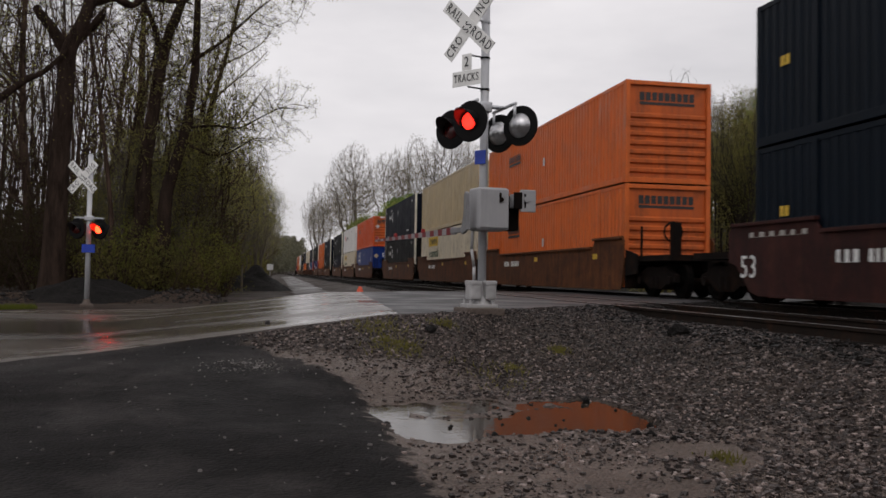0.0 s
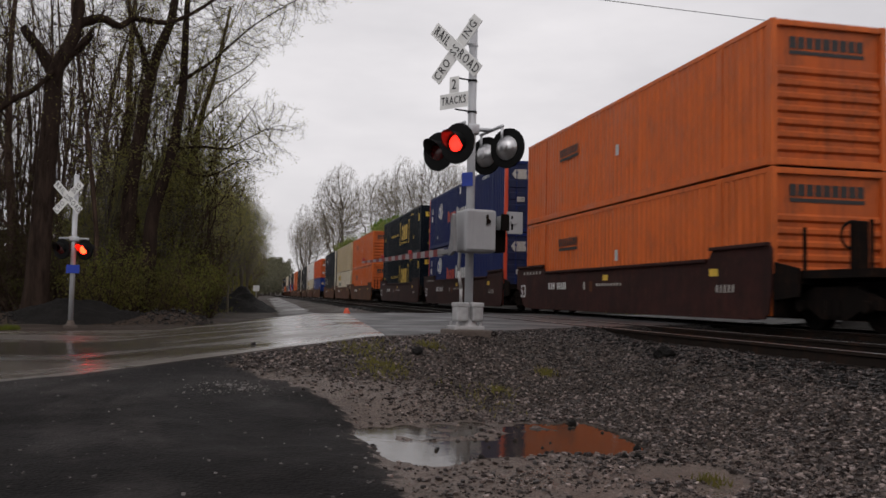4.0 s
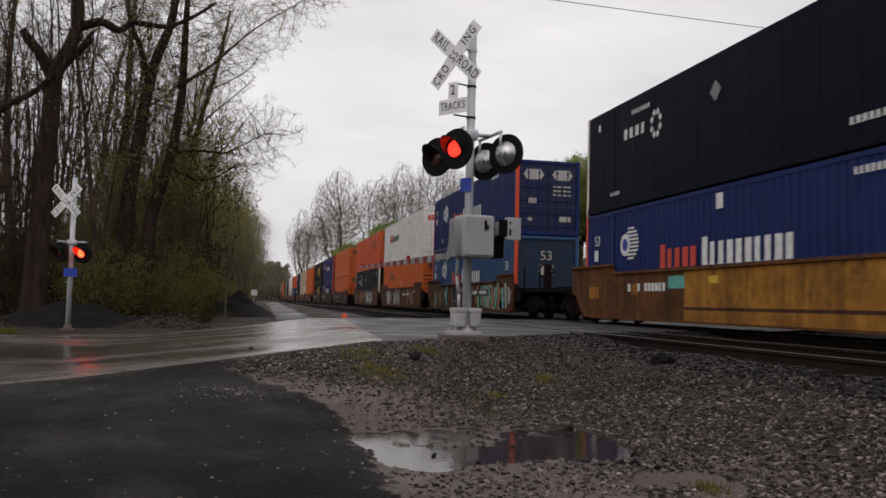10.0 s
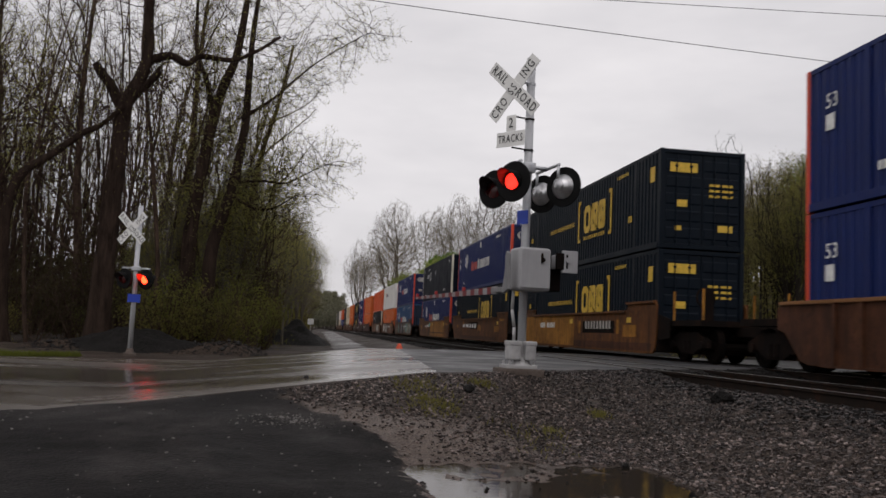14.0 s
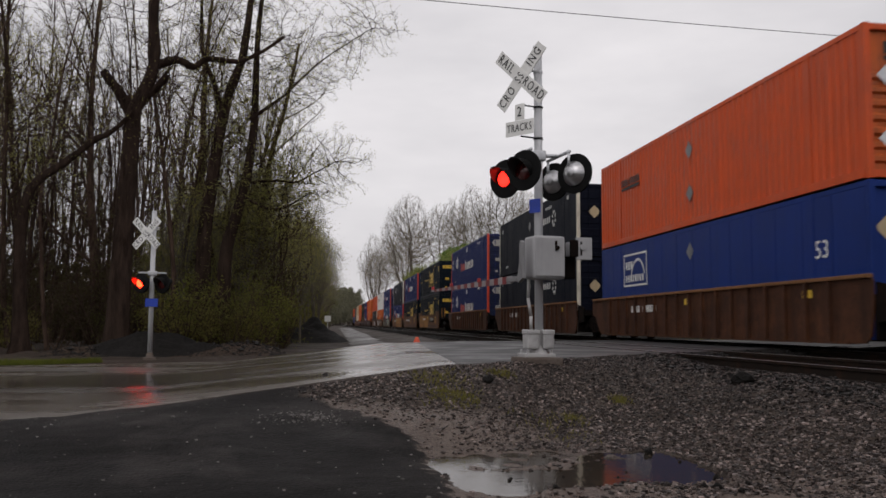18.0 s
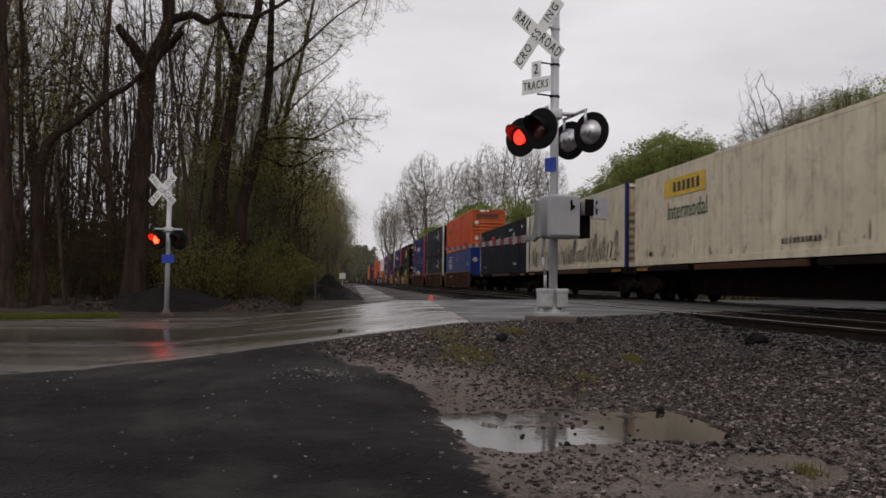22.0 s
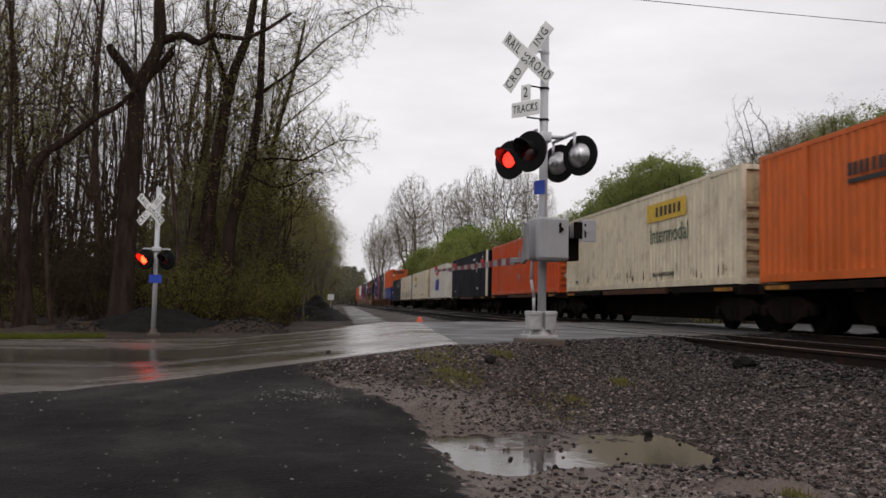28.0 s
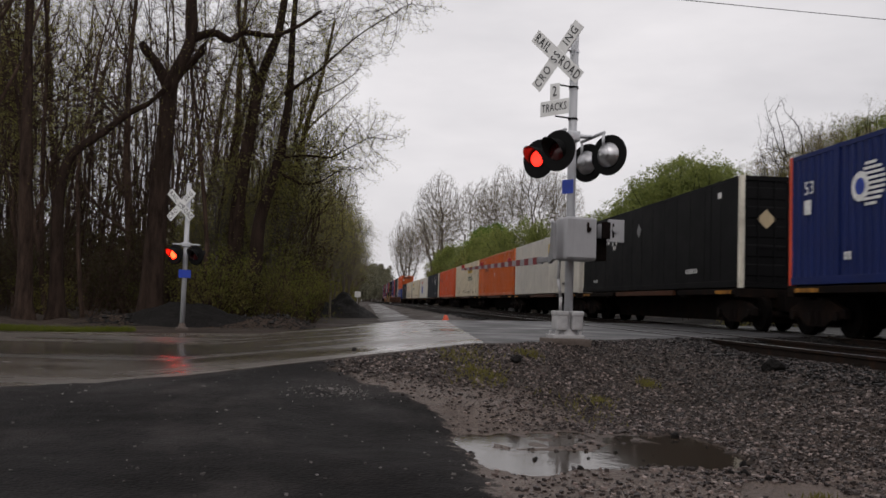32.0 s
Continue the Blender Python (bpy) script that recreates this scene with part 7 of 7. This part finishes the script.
def build_far_woods():
    """The distant wood that closes the view down the line."""
    rng = random.Random(77)
    g, w = Geo(), Geo()
    for i in range(190):
        if i < 150:
            y = rng.uniform(330, 480)
            h = y * rng.uniform(0.034, 0.044)
            x = 2.0 + max(0.0, y - 320) ** 2 / 1400 - 22 * rng.random() ** 1.6
        else:
            y = rng.uniform(170, 330)
            x, h = -4.5 - 0.012 * y - rng.uniform(0, 9), rng.uniform(8, 13)
        z = ground_height(x, y)
        w.cyl((x, y, z - 0.3), (x + rng.gauss(0, 0.4), y, z + h * 0.8), 0.16, 0.04, 5, False)
        for _ in range(230):
            f = rng.random() ** 0.7
            r = h * 0.30 * math.sin(math.pi * min(0.97, 0.25 + 0.75 * f)) + 0.5
            a = rng.uniform(0, 6.283)
            q = r * math.sqrt(rng.random())
            c = Vector((x + q * math.cos(a), y + q * math.sin(a), z + h * (0.08 + 0.92 * f)))
            d = Vector((rng.uniform(-1, 1), rng.uniform(-1, 1), rng.uniform(-1, 1))).normalized() * rng.uniform(0.25, 0.5)
            e = d.orthogonal() * 0.8
            g.add([tuple(c - d), tuple(c + e), tuple(c + d), tuple(c - e)], [(0, 1, 2, 3)])
    t = thing("distant_woods", "hazy grey-green wood far down the line", "woods", kind="stuff")
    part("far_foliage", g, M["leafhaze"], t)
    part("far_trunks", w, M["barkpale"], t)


def build_deep_woods():
    """The depth of the wood, where stems and twigs run together."""
    rng = random.Random(51)
    w, g = Geo(), Geo()
    for i in range(460):
        y = rng.uniform(44, 96) if i < 300 else rng.uniform(56, 90)
        x = -y * rng.uniform(0.08, 0.62) if i < 300 else -y * rng.uniform(0.24, 0.62)
        z = ground_height(x, y) - 0.2
        h = rng.uniform(10, 24) if i < 300 else rng.uniform(4, 9)
        b = Vector((x, y, z))
        t = b + Vector((rng.gauss(0, 1.6), rng.gauss(0, 1.0), h))
        bow, sway, r0 = rng.gauss(0, 0.5), rng.uniform(0, 6), rng.uniform(0.05, 0.12)
        tube(w, [b.lerp(t, k / 7) + Vector((bow * math.sin(3.14 * k / 7) + 0.18 * math.sin(k * 1.3 + sway), 0, 0)) for k in range(8)], [r0 * (1 - 0.11 * k) for k in range(8)], 4)
        if h > 9:
            p = b.lerp(t, 0.45) + Vector((bow * 0.98, 0, 0))
            e = p + Vector((rng.gauss(0, 1.8), rng.gauss(0, 1.0), h * 0.42))
            tube(w, [p.lerp(e, k / 4) + Vector((0.15 * math.sin(k * 1.7 + sway), 0, 0.25 * math.sin(3.14 * k / 4))) for k in range(5)], [r0 * (0.55 - 0.1 * k) for k in range(5)], 4)
        for _ in range(70 if i < 300 else 30):
            f = rng.uniform(0.3, 0.98)
            p = b.lerp(t, f)
            q = p + Vector((rng.gauss(0, 1), rng.gauss(0, 1), rng.uniform(0.1, 1.4))) * (1.2 - 0.4 * f)
            tube(w, [p, q], [0.014, 0.006], 3)
        for _ in range(26):
            c = Vector((x + rng.gauss(0, 1.3), y + rng.gauss(0, 1.3), z + 5.0 * rng.random() ** 1.5))
            d = Vector((rng.uniform(-1, 1), rng.uniform(-1, 1), rng.uniform(-1, 1))).normalized() * rng.uniform(0.10, 0.28)
            e = d.orthogonal() * 0.7
            g.add([tuple(c - d), tuple(c + e), tuple(c + d), tuple(c - e)], [(0, 1, 2, 3)])
    t = thing("deep_woods", "dark depth of bare stems and dull brush", "woods", kind="stuff")
    part("far_stems", w, M["bark"], t)
    part("far_brush", g, M["leafdim"], t)


def build_bank_brush():
    """The bank's thicket of thin stems and yellow-green haze behind the train."""
    rng = random.Random(61)
    w, g, q = Geo(), Geo(), Geo()
    for i in range(1500):
        a, d = radians(rng.uniform(23.6, 60)), rng.uniform(44, 74)
        x, y = d * math.sin(a), d * math.cos(a)
        z = ground_height(x, y) - 0.2
        top = d * (skyline(math.degrees(a)) + 0.010 + 0.022 * noise.noise(Vector((a * 11, d * 0.1, 0)))) + 0.1
        h = max(1.5, (top - z) * rng.uniform(0.62, 1.0))
        b = Vector((x, y, z))
        t = b + Vector((rng.gauss(0, 0.4), rng.gauss(0, 0.4), h))
        if i % 4 == 0:
            tube(w, [b, b.lerp(t, 0.5) + Vector((rng.gauss(0, 0.12), 0, 0)), b.lerp(t, 0.94)], [rng.uniform(0.03, 0.06), 0.03, 0.010], 3)
        full = rng.uniform(0.55, 1.05)
        for k in range(190):
            f = 1 - 0.98 * rng.random()
            v = Vector((rng.gauss(0, 1), rng.gauss(0, 1), rng.gauss(0, 1))).normalized() * rng.random() ** 0.4 * full
            c = b.lerp(t, f - 0.12) + Vector((v.x * (1.5 - 0.6 * f), v.y * (1.5 - 0.6 * f), v.z * 0.9))
            e = Vector((rng.uniform(-1, 1), rng.uniform(-1, 1), rng.uniform(-1, 1))).normalized() * rng.uniform(0.024, 0.050) * (2.0 - f)
            o = e.orthogonal() * 0.7
            (q if noise.noise(Vector((x * 0.16, y * 0.16, f))) > 0.12 else g).add([tuple(c - e), tuple(c + o), tuple(c + e), tuple(c - o)], [(0, 1, 2, 3)])
    t = thing("bank_thicket", "yellow-green and brown spring thicket on the bank behind the train", "thicket", kind="stuff")
    part("thin_stems", w, M["barkgrey"], t)
    part("young_leaves", g, M["leafbank"], t)
    part("brown_buds", q, M["leafbrown"], t)


def heap(name, label, x, y, rx, ry, h, seed, mat):
    """A tipped pile with a lumpy skin."""
    g = Geo()
    n, k = 40, 14
    for j in range(k + 1):
        f = j / k
        for i in range(n):
            a = 2 * math.pi * i / n
            q = 1 + 0.22 * noise.noise(Vector((math.cos(a) * 1.5, math.sin(a) * 1.5, seed)))
            px, py = x + rx * f * q * math.cos(a), y + ry * f * q * math.sin(a)
            z = h * (1.06 - math.sqrt(f * f + 0.02)) * (1 + 0.3 * noise.noise(Vector((px * 1.3, py * 1.3, seed)))) + (0.10 * noise.noise(Vector((px * 4, py * 4, seed))) + 0.05 * noise.noise(Vector((px * 11, py * 11, seed)))) * min(1, 3 * (1 - f))
            g.v.append((px, py, ground_height(px, py) + max(0, z) - 0.10 * f))
    for j in range(k):
        for i in range(n):
            g.f.append((j * n + i, j * n + (i + 1) % n, (j + 1) * n + (i + 1) % n, (j + 1) * n + i))
            g.k.append(0)
    return tagged(new(name, to_mesh(name, g, mat, True)), label, "pile", "piles beside the road")


def rubble_bank():
    """The long low bank of soil and broken asphalt at the foot of the wood."""
    def top(x, y):
        m = 27.9 + 0.14 * (x + 6)
        w = 1.25 + 0.35 * noise.noise(Vector((x * 0.4, 3, 0)))
        e = (y - m) / w
        h = 0.36 * step(-9.0, -7.2, x) * (1 - step(-2.2, -0.9, x))
        h *= 1 + 0.45 * noise.noise(Vector((x * 0.55, y * 0.5, 8))) + 0.25 * noise.noise(Vector((x * 1.6, y * 1.6, 2)))
        r = 0.10 * noise.noise(Vector((x * 4.5, y * 4.5, 1))) + 0.06 * noise.noise(Vector((x * 11, y * 11, 4)))
        k = math.exp(-e * e * 1.6)
        return ground_height(x, y) - 0.06 + k * (h + r)
    g = Geo()
    nx, ny = 190, 44
    for j in range(ny + 1):
        for i in range(nx + 1):
            x = -18.6 + 17.8 * i / nx
            y = 24.9 + 0.14 * (x + 6) + 6.0 * j / ny
            g.v.append((x, y, top(x, y)))
    for j in range(ny):
        for i in range(nx):
            o = j * (nx + 1) + i
            g.f.append((o, o + 1, o + nx + 2, o + nx + 1))
            g.k.append(0)
    t = thing("rubble_bank", "long low dark bank of soil and broken asphalt at the foot of the wood", "bank", kind="stuff")
    part("bank_soil", g, M["litter"], t)
    g = Geo()
    rng = random.Random(19)
    for _ in range(1500):
        x = rng.uniform(-8.4, -1.2)
        y = 27.6 + 0.14 * (x + 6) + rng.gauss(0, 0.75)
        r = rng.uniform(0.02, 0.055) * (1 + (rng.random() < 0.06) * 1.2)
        z = top(x, y) + r * 0.3
        c = [(x + rng.uniform(0.6, 1.3) * r * a, y + rng.uniform(0.6, 1.3) * r * b, z + rng.uniform(0.4, 0.9) * r * e) for a, b, e in ((1, 0, 0), (0, 1, 0), (-1, 0, 0), (0, -1, 0), (0, 0, 1), (0, 0, -1))]
        g.add(c, [(0, 1, 4), (1, 2, 4), (2, 3, 4), (3, 0, 4), (1, 0, 5), (2, 1, 5), (3, 2, 5), (0, 3, 5)])
    part("broken_lumps", g, M["darkstone"], t, "broken lumps of dark rubble")


def build_details():
    heap("mound", "dark pile of asphalt millings beside the line", -0.72, 48, 2.1, 2.2, 1.28, 1, M["asphalt"])
    heap("mound", "dark pile of broken asphalt at the foot of the wood", -5.35, 28.0, 2.9, 1.5, 0.86, 5, M["asphalt"])
    rubble_bank()
    # small orange cone by the crossing
    c = thing("traffic_cone", "short orange traffic cone on wet ground", "traffic cone", pose(2.86, 27.9, ground_height(2.86, 27.9)))
    g = Geo()
    g.lathe((0, 0, 0), (0, 0, 1), [(0.03, 0.16), (0.13, 0.13), (0.33, 0.05), (0.34, 0.0)], 14)
    part("cone_body", g, M["conered"], c, "orange cone", True)
    g = Geo()
    g.cbox(-0.20, 0.20, -0.20, 0.20, 0.0, 0.035, 0.008)
    part("cone_base", g, M["conered"], c)
    # white board far down the line
    s = thing("trackside_sign", "small white board on a post", "sign", pose(0.07, 70, ground_height(0.07, 70)))
    g = Geo()
    g.cyl((0, 0, -0.1), (0, 0, 1.3), 0.03, n=8)
    part("post", g, M["galv"], s)
    g = Geo()
    g.cbox(-0.24, 0.24, -0.05, -0.03, 1.2, 1.65, 0.01)
    part("board", g, M["signwhite"], s)
    # loose dark rocks on the shoulder
    clods = [(2.84, 7.55, 0.040), (2.86, 6.22, 0.032), (2.72, 7.30, 0.018), (2.05, 6.72, 0.020), (2.10, 6.10, 0.018), (2.16, 6.38, 0.013), (1.76, 6.45, 0.013),
             (1.36, 6.42, 0.014), (1.33, 6.33, 0.018), (2.46, 6.06, 0.022), (2.70, 5.86, 0.034), (2.62, 5.90, 0.026), (2.78, 5.66, 0.028), (2.92, 7.05, 0.016),
             (2.30, 6.60, 0.012), (1.56, 5.92, 0.022), (2.95, 5.92, 0.022), (2.40, 5.78, 0.016)]
    for x, y, r in [(1.92, 10.35, 0.075), (4.9, 9.9, 0.12), (0.0, 12.1, 0.04)] + clods:
        g = Geo()
        rng = random.Random(int(x * 100))
        bm = bmesh.new()
        bmesh.ops.create_icosphere(bm, subdivisions=2, radius=r)
        for v in bm.verts:
            v.co *= 1 + 0.45 * noise.noise(v.co * (1.05 / r) + Vector((x, y, 0))) + 0.2 * noise.noise(v.co * 40)
            v.co.z *= 0.8
        bm.verts.index_update()
        g.add([(v.co.x + x, v.co.y + y, v.co.z + max(ground_height(x, y), WATER - r * 0.3) + r * 0.45) for v in bm.verts], [tuple(v.index for v in f.verts) for f in bm.faces])
        bm.free()
        tagged(new("rock", to_mesh("rock", g, M["rockdark"])), "dark lump of rock on the gravel" if r > 0.041 else "small muddy clod lying in the puddle", "rock", "loose rocks")
    # tufts of weeds
    rng = random.Random(4)
    for x, y, n, r in ((1.39, 9.63, 260, 0.14), (2.18, 10.93, 130, 0.09), (3.53, 10.31, 130, 0.06), (2.62, 9.26, 80, 0.10), (2.80, 5.03, 60, 0.05), (1.32, 10.5, 190, 0.2), (2.3, 8.7, 70, 0.2)):
        g = Geo()
        for _ in range(n):
            a, b = x + rng.gauss(0, r), y + rng.gauss(0, r * 1.4)
            z = ground_height(a, b)
            w, h, dx, dy = 0.007, rng.uniform(0.02, 0.075), rng.gauss(0, 0.03), rng.gauss(0, 0.03)
            g.add([(a - w, b, z), (a + w, b, z), (a + dx, b + dy, z + h)], [(0, 1, 2)])
        tagged(new("weeds", to_mesh("weeds", g, M["weed"])), "small yellow-green weeds in the gravel", "weeds", kind="stuff")
    g = Geo()
    for _ in range(14000):
        a = -5.4 - 10.6 * rng.random() ** 0.8
        b = road_far(a) + 0.3 + rng.random() ** 1.5 * min(4.0, 0.3 + 0.5 * (-5.4 - a))
        z = ground_height(a, b)
        h = rng.uniform(0.05, 0.16)
        g.add([(a - 0.01, b, z), (a + 0.01, b, z), (a + rng.gauss(0, 0.05), b + rng.gauss(0, 0.05), z + h)], [(0, 1, 2)])
    tagged(new("grass_verge", to_mesh("grass_verge", g, M["grass"])), "bright green grass along the road", "grass", kind="stuff")
    # overhead lines
    for pts, name in (((-14.0, 27.0, 11.66, 40.0, 33.0, 12.28), "utility_wire"), ((-14.0, 31.0, 12.5, 60.0, 38.0, 18.9), "utility_wire")):
        g = Geo()
        x0, y0, z0, x1, y1, z1 = pts
        prev = None
        for i in range(41):
            f = i / 40
            p = (x0 + (x1 - x0) * f, y0 + (y1 - y0) * f, z0 + (z1 - z0) * f - 1.2 * (1 - (2 * f - 1) ** 2) * 0.3)
            if prev:
                g.cyl(prev, p, 0.014, n=5, caps=False)
            prev = p
        tagged(new(name, to_mesh(name, g, M["signblack"])), "thin dark overhead utility wire", "wire", "overhead wires")


M["railsteel"] = paint("rail_steel", (0.017, 0.012, 0.0095), 0.7, 0.3, 0.2, spec=0.1)
M["wheel"] = paint("near_black_wheel_steel", (0.004, 0.0036, 0.0034), 0.85, 0.3, 0.05, spec=0.03)
M["armlamp"] = flat("gate_arm_lamp_red", (0.30, 0.02, 0.02), 0.35)

build_ground()
build_road()
build_path()
build_puddles()
near_bulbs = build_near_signal()
far_bulbs = build_far_signal()
build_train()
build_details()
build_woods()
build_far_woods()
build_deep_woods()
build_bank_brush()
build_tracks()
build_stones()


def flash_rows(bulb, right, first, beat, shown):
    """The bulb sits proud while lit and sinks behind its lens while dark; the two lamps take turns."""
    seat, dark = Vector(bulb["seat"]), Vector(bulb["dark"])
    times = []
    for n in range(-6, 19):
        a = first + beat * n
        times += [(a, right), (a + shown, not right)]
    lit = not right
    rows = []
    for a, on in times:
        if a <= 0.03:
            lit = on
    rows.append((0.0, lit))
    for a, on in times:
        if 0.03 < a < 31.95:
            rows.append((a - 0.034, not on))
            rows.append((a, on))
            lit = on
    rows.append((32.0, lit))
    return [(a, Matrix.Translation(seat if on else dark)) for a, on in rows]


def motions():
    for ob, s0, z in ROLLING:
        rows = []
        for t, d in GONE:
            x, y, h = on_track(s0 + d, FAR_TRACK)
            rows.append((t, pose(x, y, z, 0, 0, h)))
        walk(ob, rows)
    for bulbs, first, beat, shown in ((near_bulbs, 6.552, 1.4482, 0.77), (far_bulbs, 6.552, 1.4482, 0.77)):
        for right, bulb in enumerate(bulbs):
            walk(bulb, flash_rows(bulb, bool(right), first, beat, shown))


motions()
